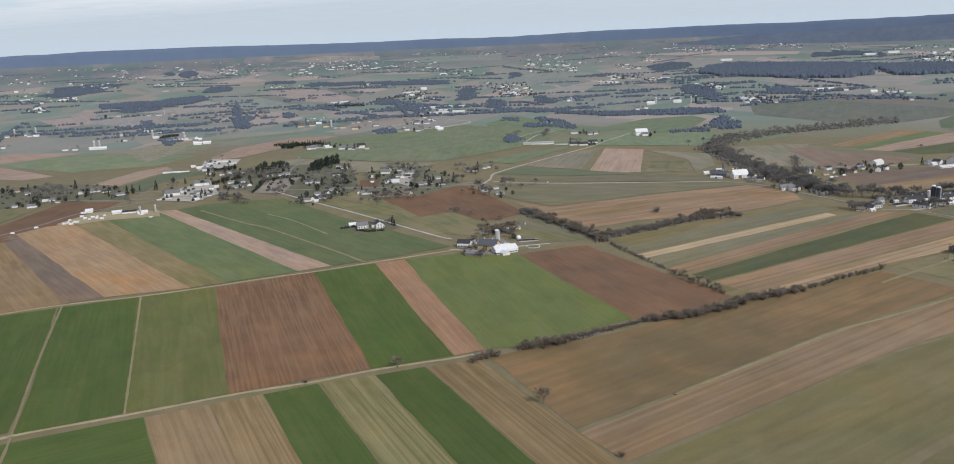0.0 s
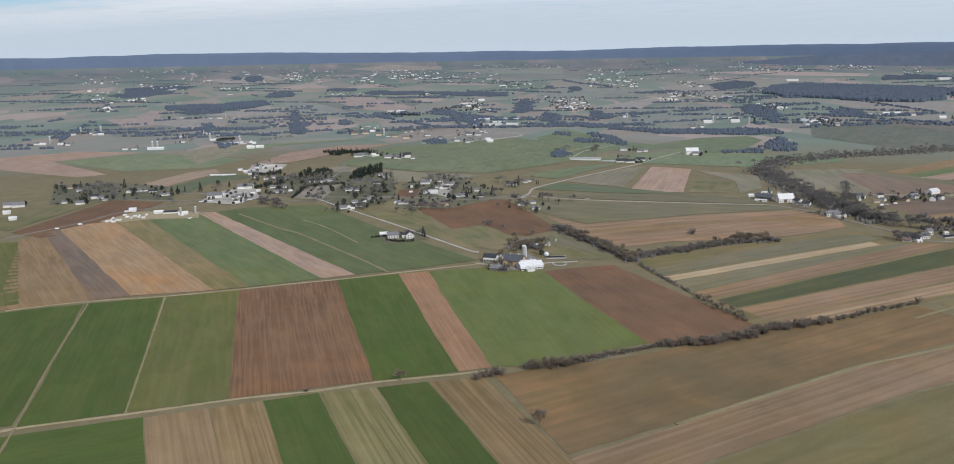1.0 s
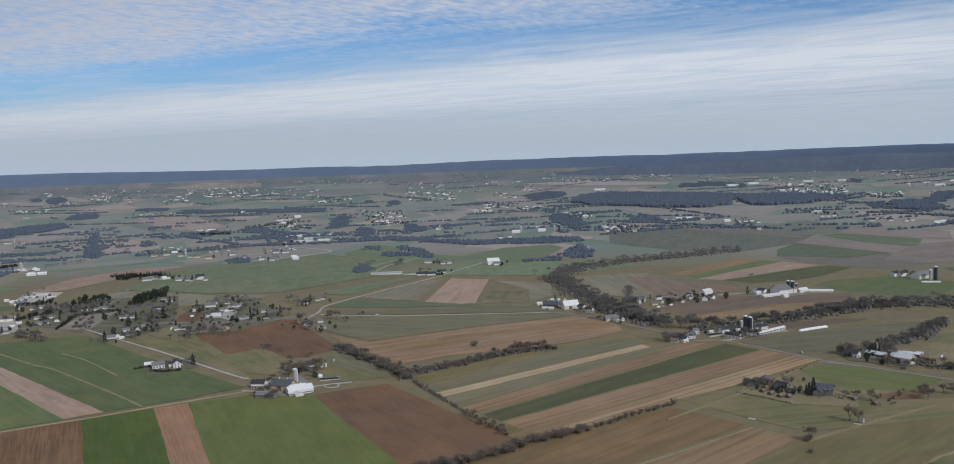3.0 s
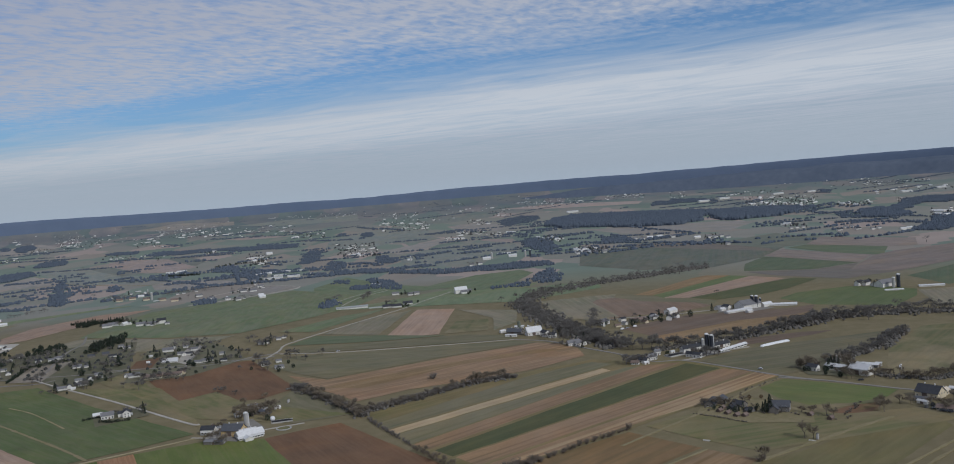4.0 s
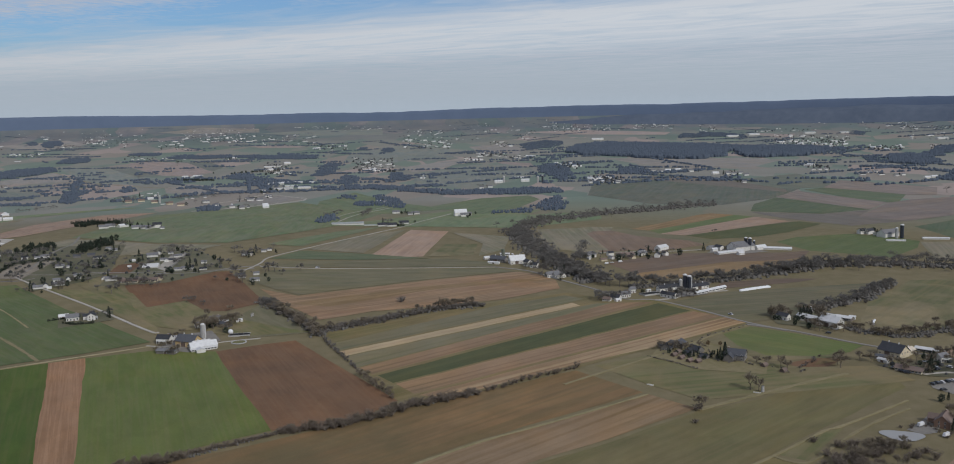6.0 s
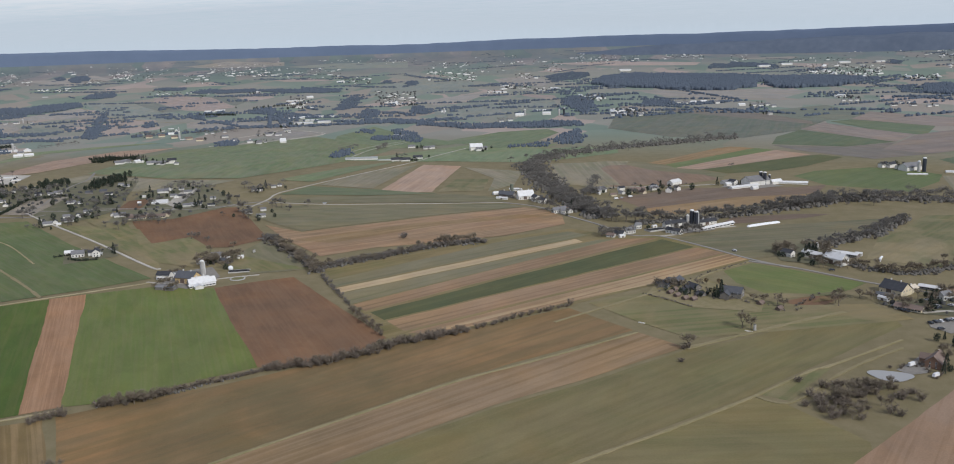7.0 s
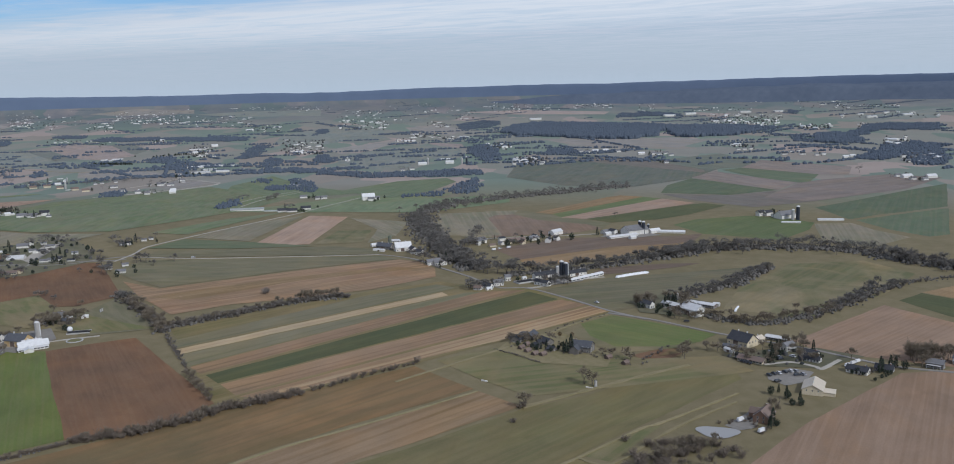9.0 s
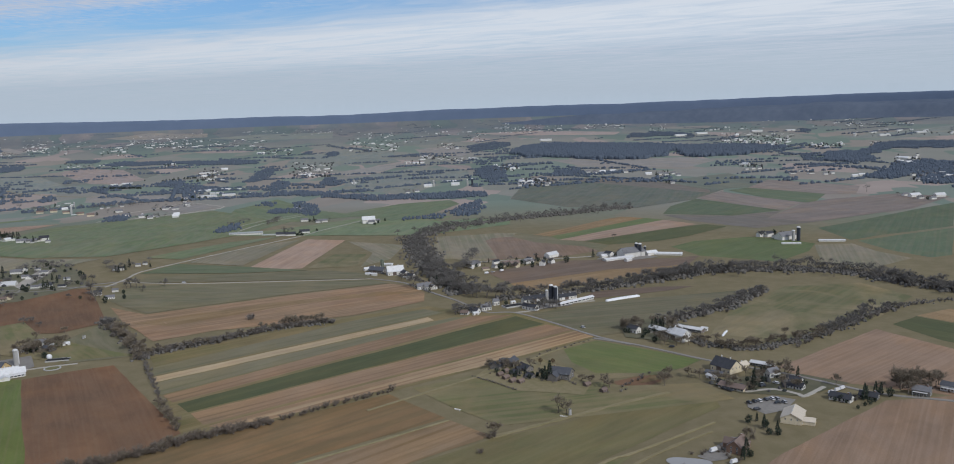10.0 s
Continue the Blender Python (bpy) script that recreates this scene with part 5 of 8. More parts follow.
thicket(0.31, 15, 0.54, (484, 814), (516, 836), (551, 855), (588, 897), (617, 927))
thicket(0.37, 32, 0.33, (263, 1379), (276, 1217), (289, 1109), (309, 1023), (325, 968))
thicket(0.37, 28, 0.45, (273, 1405), (317, 1503), (426, 1577), (540, 1633), (660, 1692))
thicket(0.24, 10, 0.66, (-21, 900), (8, 858), (38, 807), (57, 768))
thicket(0.21, 9, 0.66, (57, 782), (76, 796), (105, 817), (136, 844), (157, 856), (197, 868))
thicket(0.12, 4, 0.56, (-16, 501), (21, 518), (65, 552), (102, 561), (135, 585))
thicket(0.15, 5, 0.56, (132, 588), (151, 596), (174, 609), (185, 614))
thicket(0.22, 11, 0.48, (494, 753), (507, 735), (532, 722), (556, 732), (583, 747), (623, 770), (662, 809), (703, 830))
thicket(0.18, 8, 1.60, (703, 830), (722, 842), (768, 852))
tree_row("evergreen", 2.6, 2, 0.34, (-179, 821), (-165, 817), (-152, 821))
tree_row("bare", 7, 8, 0.5, (-178, 848), (-148, 850))
tree_row("bare", 5, 18, 0.6, (-54, 806), (-23, 825))
tree_row("evergreen", 8, 10, 0.5, (-50, 802), (-25, 820))
tree_row("bare", 5, 10, 0.6, (447, 799), (469, 817))
tree_row("bare", 7, 8, 0.6, (464, 774), (479, 756))
tree_row("evergreen", 3, 6, 0.6, (-470, 1525), (-410, 1509), (-377, 1506))
# hedgerows and copses of the far country, too many to count
random.seed(5)
spots = []
for _ in range(540):
    a, d = radians(random.uniform(34, 140)), EYE_H / math.tan(radians(random.uniform(0.62, 4.9)))
    d = NEAR_R + (FAR_R - NEAR_R) * (1 - math.exp(-(d - NEAR_R) / (FAR_R - NEAR_R))) if d > NEAR_R else d
    x, y = CX + d * math.cos(a), CY + d * math.sin(a)
    k = spread_at(x, y)
    lean, length, wide = random.choice((0.42, 0.42, 0.1, -0.1, 2.0)) + random.gauss(0, 0.2), random.choice((30, 90, 200, 420)) * random.uniform(0.7, 1.3) / k, random.choice((1.5, 2.5, 9)) / k
    for _ in range(int(length * k * (1 + wide * k * 0.1) / 6)):
        u = random.uniform(-0.5, 0.5) * length
        spots.append((x + math.cos(lean) * u + random.gauss(0, wide), y + math.sin(lean) * u + random.gauss(0, wide)))
spots = [p for p in spots if math.hypot(p[0] - CX, p[1] - CY) < 4838]
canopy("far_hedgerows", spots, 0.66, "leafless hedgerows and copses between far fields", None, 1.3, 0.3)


# ---- buildings ----
def painted(name, colour, dirt, seams=0.0, rough=0.6, spec=0.3):
    """Painted boards, masonry or sheet roofing: stains, and courses every `seams` metres."""
    m, t, p = matter(name, rough)
    p.inputs["Specular IOR Level"].default_value = spec
    tc = t.add("ShaderNodeTexCoord").outputs["Object"]
    own = t.add("ShaderNodeObjectInfo").outputs["Random"]
    f1, f2 = t.noise(tc, 1.4, 5, 0.7), t.noise(t.place(tc, scale=(1, 1, 0.25)), 0.5, 4, 0.6)
    col = t.mix(t.ramp(t.math("ADD", t.math("MULTIPLY", f1, 0.4), t.math("MULTIPLY", f2, 0.6)), (0.45, 0.0), (0.75, 1.0)), colour, dirt)
    bump = f1
    if seams:
        s = t.add("ShaderNodeSeparateXYZ", {0: tc})
        line = t.math("LESS_THAN", t.math("FRACT", t.math("DIVIDE", t.math("ADD", s.outputs[0], s.outputs[2]), seams)), 0.12)
        col = t.mix(t.math("MULTIPLY", line, 0.35), col, dirt)
        bump = t.math("SUBTRACT", f1, line)
    tone = t.math("ADD", 0.86, t.math("MULTIPLY", own, 0.18))
    col = t.mix(1.0, col, t.add("ShaderNodeCombineColor", {0: tone, 1: tone, 2: tone}).outputs[0], "MULTIPLY")
    wire(t, p, col, bump, 0.3, 0.03)
    return m


WHITE = painted("white_siding", (0.76, 0.745, 0.7), (0.54, 0.51, 0.45), 0.5)
CREAM = painted("cream_siding", (0.66, 0.58, 0.42), (0.5, 0.43, 0.31), 0.5)
YELLOW = painted("ochre_boards", (0.55, 0.4, 0.2), (0.42, 0.3, 0.16), 0.6)
STONE = painted("grey_stone", (0.2, 0.185, 0.165), (0.13, 0.12, 0.11), 0.7)
BRICK = painted("brown_brick", (0.26, 0.16, 0.11), (0.18, 0.12, 0.09), 0.3)
METAL = painted("white_metal_roof", (0.7, 0.7, 0.69), (0.52, 0.515, 0.5), 0.9, 0.45, 0.4)
DULLROOF = painted("pale_grey_roof", (0.36, 0.38, 0.37), (0.28, 0.29, 0.28), 0.9, 0.6)
GREYROOF = painted("grey_shingles", (0.2, 0.2, 0.205), (0.14, 0.14, 0.145), 0.6, 0.85)
SLATE = painted("dark_slate", (0.085, 0.09, 0.102), (0.12, 0.123, 0.132), 0.6, 0.6)
DARKROOF = painted("dark_shingles", (0.045, 0.048, 0.056), (0.075, 0.076, 0.082), 0.6, 0.85)
BROWNROOF = painted("brown_shingles", (0.2, 0.15, 0.125), (0.15, 0.115, 0.1), 0.6, 0.85)
CREAMROOF = painted("beige_metal_roof", (0.6, 0.53, 0.42), (0.5, 0.44, 0.35), 0.9, 0.5)
CONCRETE = painted("silo_concrete", (0.46, 0.45, 0.43), (0.33, 0.32, 0.3), 0.75, 0.8)
ENAMEL = painted("dark_blue_enamel", (0.03, 0.036, 0.05), (0.06, 0.066, 0.08), 1.4, 0.35, 0.5)
GREENISH = painted("mossy_staves", (0.13, 0.15, 0.11), (0.2, 0.2, 0.17), 0.75, 0.8)
PLASTIC = painted("white_plastic_film", (0.85, 0.86, 0.87), (0.7, 0.7, 0.69), 0.0, 0.35, 0.5)
RUBBER = painted("black_rubber", (0.02, 0.02, 0.02), (0.04, 0.04, 0.04), 0.0, 0.8)
TRIM = painted("window_trim", (0.6, 0.6, 0.58), (0.45, 0.45, 0.43))
DOORWOOD = painted("door_boards", (0.16, 0.12, 0.1), (0.1, 0.08, 0.07), 0.4)
GLASS, _t, _p = matter("window_glass", 0.08)
_p.inputs["Base Color"].default_value = (0.03, 0.035, 0.04, 1)
_p.inputs["Specular IOR Level"].default_value = 0.6
WATER, _t, _p = matter("pond_water", 0.3)
# the pond's pale grey is mostly this base colour
_p.inputs["Base Color"].default_value = (0.3, 0.295, 0.28, 1)
_p.inputs["Specular IOR Level"].default_value = 0.5


CARWHITE = painted("white_car_paint", (0.75, 0.75, 0.75), (0.66, 0.66, 0.65), 0.0, 0.25, 0.5)
CARDARK = painted("dark_car_paint", (0.03, 0.035, 0.045), (0.05, 0.05, 0.055), 0.0, 0.25, 0.5)
CARSILVER = painted("silver_car_paint", (0.35, 0.36, 0.38), (0.3, 0.3, 0.31), 0.0, 0.3, 0.5)


def box(bm, x0, x1, y0, y1, z0, z1):
    v = [bm.verts.new((x, y, z)) for z in (z0, z1) for x, y in ((x0, y0), (x1, y0), (x1, y1), (x0, y1))]
    for f in ((3, 2, 1, 0), (4, 5, 6, 7), (0, 1, 5, 4), (1, 2, 6, 5), (2, 3, 7, 6), (3, 0, 4, 7)):
        bm.faces.new([v[i] for i in f])


def gabled(root, length, width, eave, rise, wall, roof, over=0.5, x=0.0, y=0.0, turned=False, wall_label="", roof_label=""):
    """Walls with two gables and a roof of two thick slopes, ridge along x (or along y when turned)."""
    def at(u, v, z):
        return (x + v, y + u, z) if turned else (x + u, y + v, z)

    w, r = bmesh.new(), bmesh.new()
    l, d = length / 2, width / 2
    ends = []
    for u in (-l, l):
        ends.append([w.verts.new(at(u, v, z)) for v, z in ((-d, -0.4), (d, -0.4), (d, eave), (0, eave + rise), (-d, eave))])
    a, b = ends
    w.faces.new(a), w.faces.new(b[::-1])
    for i in range(5):
        w.faces.new((a[i], a[(i + 1) % 5], b[(i + 1) % 5], b[i]))
    k = rise / d
    for s in (-1, 1):
        edge = d + over
        prof = [(0, eave + rise + 0.06), (s * edge, eave - over * k + 0.06), (s * edge, eave - over * k + 0.26), (0, eave + rise + 0.3)]
        rows = [[r.verts.new(at(u, v, z)) for v, z in prof] for u in (-l - over, l + over)]
        r.faces.new(rows[0]), r.faces.new(rows[1][::-1])
        for i in range(4):
            r.faces.new((rows[0][i], rows[0][(i + 1) % 4], rows[1][(i + 1) % 4], rows[1][i]))
    for bm in (w, r):
        bmesh.ops.recalc_face_normals(bm, faces=bm.faces[:])
    part("wall", w, wall, root, wall_label)
    part("roof", r, roof, root, roof_label)


SHARED = {}


def opening(root, name, x, y, z, wide, tall, normal, glass=GLASS, trim=TRIM):
    """A window or door proud of its wall: a frame with a sill, and in it a pane or a leaf. Alike ones share their meshes."""
    key = (name, round(wide, 2), round(tall, 2), glass.name)
    if key not in SHARED:
        frame_bm, leaf_bm = bmesh.new(), bmesh.new()
        for x0, x1, z0, z1 in ((-wide / 2 - 0.1, -wide / 2, -0.1, tall + 0.1), (wide / 2, wide / 2 + 0.1, -0.1, tall + 0.1), (-wide / 2, wide / 2, tall, tall + 0.1), (-wide / 2, wide / 2, -0.1, 0)):
            box(frame_bm, x0, x1, -0.02, 0.08, z0, z1)
        box(frame_bm, -wide / 2 - 0.15, wide / 2 + 0.15, -0.02, 0.16, -0.18, -0.1)
        box(leaf_bm, -wide / 2, wide / 2, -0.02, 0.04, 0, tall)
        made = []
        for label, bm, mat in ((name, frame_bm, trim), ("pane" if glass is GLASS else "leaf", leaf_bm, glass)):
            me = bpy.data.meshes.new(label)
            bm.to_mesh(me)
            bm.free()
            me.materials.append(mat)
            made.append(me)
        SHARED[key] = made
    ob = new(name, SHARED[key][0])
    ob.parent = root
    ob.matrix_local = Matrix.Translation((x, y, z)) @ Matrix.Rotation(math.atan2(-normal[0], normal[1]), 4, "Z")
    new(SHARED[key][1].name.split(".")[0], SHARED[key][1]).parent = ob
    return ob


def windows(root, length, width, floors, per_side, gable=2, simple=False):
    if simple:
        return
    for side in (-1, 1):
        for f in range(floors):
            for i in range(per_side):
                x = (i + 0.5) / per_side * length - length / 2
                if f == 0 and i == per_side // 2:
                    opening(root, "door", x, side * width / 2, 0.1, 1.0, 2.05, (0, side), DOORWOOD)
                else:
                    opening(root, "window", x, side * width / 2, 0.9 + 2.8 * f, 0.95, 1.45, (0, side))
            for i in range(gable):
                y = (i + 0.5) / gable * width - width / 2
                opening(root, "window", side * length / 2, y * 0.75, 0.9 + 2.8 * f, 0.95, 1.45, (side, 0))


def chimney(root, x, y, top, base):
    bm = bmesh.new()
    box(bm, x - 0.4, x + 0.4, y - 0.3, y + 0.3, base, top)
    stack = part("chimney", bm, BRICK, root)
    bm = bmesh.new()
    box(bm, x - 0.48, x + 0.48, y - 0.38, y + 0.38, top, top + 0.15)
    part("cap", bm, CONCRETE, stack)


def house(kind, label, length, width, eave, rise, wall, roof, per_side=4, porch=False, simple=False, ell=False):
    root = new("house")
    gabled(root, length, width, eave, rise, wall, roof)
    windows(root, length, width, 2 if eave > 4.4 else 1, per_side, 2, simple)
    if not simple:
        chimney(root, length * 0.32, 0.0, eave + rise + 1.0, eave + rise - 0.6)
    if ell and not simple:
        gabled(root, width * 0.8, width * 0.62, eave * 0.8, rise * 0.7, wall, roof, 0.35, length * 0.18, width * 0.62, True)
    if porch and not simple:
        bm = bmesh.new()
        box(bm, -length * 0.4, length * 0.4, -width / 2 - 2.2, -width / 2 - 0.004, 2.55, 2.75)
        for i in range(5):
            x = -length * 0.39 + i * length * 0.195
            box(bm, x - 0.08, x + 0.08, -width / 2 - 2.1, -width / 2 - 1.94, 0, 2.55)
        part("porch", bm, TRIM, root)
    return tagged(root, label, "house", "houses of the valley")


def barn(kind, label, length, width, eave, rise, wall, roof, simple=False, cupola=False, wing=False):
    root = new("barn")
    gabled(root, length, width, eave, rise, wall, roof, 0.6)
    if not simple:
        for side in (-1, 1):
            opening(root, "barn_door", length * 0.08 * side, side * width / 2, 0.15, 4.2, min(4.0, eave - 0.6), (0, side), DOORWOOD)
            for i in range(5):
                x = (i + 0.5) / 5 * length - length / 2
                if abs(x - length * 0.08 * side) > 3.4:
                    opening(root, "window", x, side * width / 2, 1.1, 0.9, 1.1, (0, side))
            for i in range(3):
                opening(root, "window", side * length / 2, (i - 1) * width * 0.28, eave - 1.2, 0.8, 1.2, (side, 0))
        for i in (-1, 1):
            bm = bmesh.new()
            tube(bm, (i * length * 0.22, 0, eave + rise), (i * length * 0.22, 0, eave + rise + 1.1), 0.4, 0.34, 10)
            tube(bm, (i * length * 0.22, 0, eave + rise + 1.1), (i * length * 0.22, 0, eave + rise + 1.5), 0.55, 0.05, 10)
            part("roof_vent", bm, METAL, root)
        if wing:
            gabled(root, length * 0.5, width * 0.6, eave * 0.62, rise * 0.5, wall, roof, 0.4, -length * 0.2, -width * 0.7, True)
    return tagged(root, label, "barn", "barns")


def long_shed(kind, label, length, width, eave, rise, wall, roof, simple=False):
    root = new("shed")
    gabled(root, length, width, eave, rise, wall, roof, 0.7)
    if not simple:
        for side in (-1, 1):
            for i in range(8):
                opening(root, "vent_opening", (i + 0.5) / 8 * length - length / 2, side * width / 2, eave * 0.4, length / 8 * 0.72, eave * 0.35, (0, side))
        opening(root, "door", length / 2, 0, 0.1, 2.6, eave - 0.5, (1, 0), DOORWOOD)
        opening(root, "door", -length / 2, 0, 0.1, 2.6, eave - 0.5, (-1, 0), DOORWOOD)
    return tagged(root, label, "shed", "farm sheds")


def small_shed(label, length, width, eave, rise, wall, roof, simple=False):
    root = new("shed")
    gabled(root, length, width, eave, rise, wall, roof, 0.3)
    if not simple:
        opening(root, "door", 0, -width / 2, 0.05, 2.4, 2.1, (0, -1), DOORWOOD)
        opening(root, "window", length / 2, 0, 1.0, 0.8, 0.9, (1, 0))
    return tagged(root, label, "shed", "small outbuildings")


def lathe(bm, profile, sides=20):
    """A round body from (radius, height) steps."""
    last = None
    for r, z in profile:
        row = [bm.verts.new((math.cos(2 * math.pi * i / sides) * r, math.sin(2 * math.pi * i / sides) * r, z)) for i in range(sides)]
        if last:
            for i in range(sides):
                bm.faces.new((last[i], last[(i + 1) % sides], row[(i + 1) % sides], row[i]))
        last = row
    bm.faces.new(last)


def silo(label, tall, radius, body, cap, simple=False):
    root = new("silo")
    bm = bmesh.new()
    prof = [(radius, -0.3)]
    for i in range(12):
        z = tall / 12 * (i + 1)
        prof += [(radius, z - 0.16), (radius + 0.06, z - 0.14), (radius + 0.06, z - 0.02), (radius, z)]
    lathe(bm, prof)
    part("shaft", bm, body, root)
    bm = bmesh.new()
    lathe(bm, [(radius + 0.08, tall - 0.1)] + [((radius + 0.08) * math.cos(i / 6 * 1.571) + 0.02, tall + radius * 0.7 * math.sin(i / 6 * 1.571)) for i in range(7)])
    part("dome", bm, cap, root)
    if not simple:
        bm = bmesh.new()
        box(bm, radius - 0.05, radius + 0.75, -0.45, 0.45, 1.5, tall - 0.4)
        part("chute", bm, cap, root)
    return tagged(root, label, "silo", "farm silos")


def silage_bag():
    root = new("silage_bag")
    bm = bmesh.new()
    last = None
    for i in range(41):
        u = i / 40
        r = 1.75 * min(1, (u / 0.05) ** 0.5, ((1 - u) / 0.08) ** 0.5) * (1 + 0.05 * math.sin(u * 57)) + 0.05
        y = 1.2 * math.sin(u * 3.0)
        row = [bm.verts.new((u * 42 - 21, y + math.cos(a) * r * 1.25, max(math.sin(a) * r * 1.1, 0) + 0.02)) for a in [math.pi * k / 12 for k in range(13)]]
        if last:
            for k in range(12):
                f = bm.faces.new((last[k], last[k + 1], row[k + 1], row[k]))
                f.smooth = True
        last = row
    bmesh.ops.recalc_face_normals(bm, faces=bm.faces[:])
    part("film", bm, PLASTIC, root)
    return tagged(root, "long white plastic silage bag lying on the grass", "silage bag", "silage bags")


def bunker():
    root = new("bunker_silo")
    bm = bmesh.new()
    for y in (-7, 7):
        box(bm, -16, 16, y - 0.25, y + 0.25, -0.2, 2.0)
    box(bm, -16, -15.6, -6.7, 6.7, -0.2, 2.0)
    part("wall", bm, CONCRETE, root)
    bm = bmesh.new()
    bmesh.ops.create_grid(bm, x_segments=16, y_segments=8, size=1.0)
    for v in bm.verts:
        v.co = Vector((v.co.x * 15.4, v.co.y * 6.6, 1.75 + 0.5 * math.cos(v.co.y * 1.5) + random.uniform(-0.08, 0.08) - max(0, v.co.x - 0.7) * 4))
    part("cover", bm, RUBBER, root)
    return tagged(root, "concrete bunker under a black sheet", "bunker silo")


def stone_tower():
    root = new("stone_tower")
    bm = bmesh.new()
    lathe(bm, [(2.0 - 0.03 * i + (0.05 if k else 0), i + 0.3 * k) for i in range(9) for k in (0, 1)], 14)
    part("shaft", bm, CONCRETE, root)
    bm = bmesh.new()
    lathe(bm, [(1.75, 8.1), (1.8, 8.9), (1.45, 9.0), (1.4, 8.2)], 14)
    for v in bm.verts:
        v.co.z += 0.25 * math.sin(v.co.x * 3) * (v.co.z > 8.5)
    part("broken_rim", bm, STONE, root)
    return tagged(root, "short roofless grey silo stump in the pasture", "silo stump")


def trough():
    root = new("trough")
    bm = bmesh.new()
    for (x0, x1, y0, y1) in ((-4, 4, -0.9, -0.7), (-4, 4, 0.7, 0.9), (-4, -3.8, -0.7, 0.7), (3.8, 4, -0.7, 0.7)):
        box(bm, x0, x1, y0, y1, 0, 0.9)
    box(bm, -3.8, 3.8, -0.7, 0.7, 0.0, 0.5)
    part("basin", bm, WHITE, root)
    bm = bmesh.new()
    for x in (-3, 0, 3):
        box(bm, x - 0.3, x + 0.3, -1.1, 1.1, -0.1, 0.1)
    part("footing", bm, CONCRETE, root)
    return tagged(root, "white feed trough out on the grass", "trough")


def tank():
    root = new("gas_tank")
    bm = bmesh.new()
    bmesh.ops.create_uvsphere(bm, u_segments=16, v_segments=10, radius=2.2, matrix=Matrix.Translation((0, 0, 2.0)))
    for f in bm.faces:
        f.smooth = True
    part("vessel", bm, PLASTIC, root)
    for k in range(4):
        a = k * 1.571 + 0.78
        bm = bmesh.new()
        tube(bm, (math.cos(a) * 1.6, math.sin(a) * 1.6, -0.1), (math.cos(a) * 1.5, math.sin(a) * 1.5, 1.2), 0.12, 0.12, 6)
        part("leg", bm, CONCRETE, root)
    return tagged(root, "round white tank behind the barn", "tank")


def pen():
    root = new("ring_pen")
    bm = bmesh.new()
    ring = []
    for k in range(36):
        a = k / 36 * 6.283
        ring.append([bm.verts.new((math.cos(a) * r, math.sin(a) * r, z)) for r, z in ((9.0, 0), (9.0, 0.9), (7.6, 0.9), (7.6, 0))])
    for k in range(36):
        for i in range(3):
            bm.faces.new((ring[k][i], ring[k][i + 1], ring[(k + 1) % 36][i + 1], ring[(k + 1) % 36][i]))
    bmesh.ops.recalc_face_normals(bm, faces=bm.faces[:])
    part("rim", bm, CONCRETE, root)
    bm = bmesh.new()
    bmesh.ops.create_circle(bm, cap_ends=True, segments=36, radius=7.65, matrix=Matrix.Translation((0, 0, 0.62)))
    part("fill", bm, SOILS["grass"][0], root)
    return tagged(root, "round concrete pit with a pale rim", "manure pit")


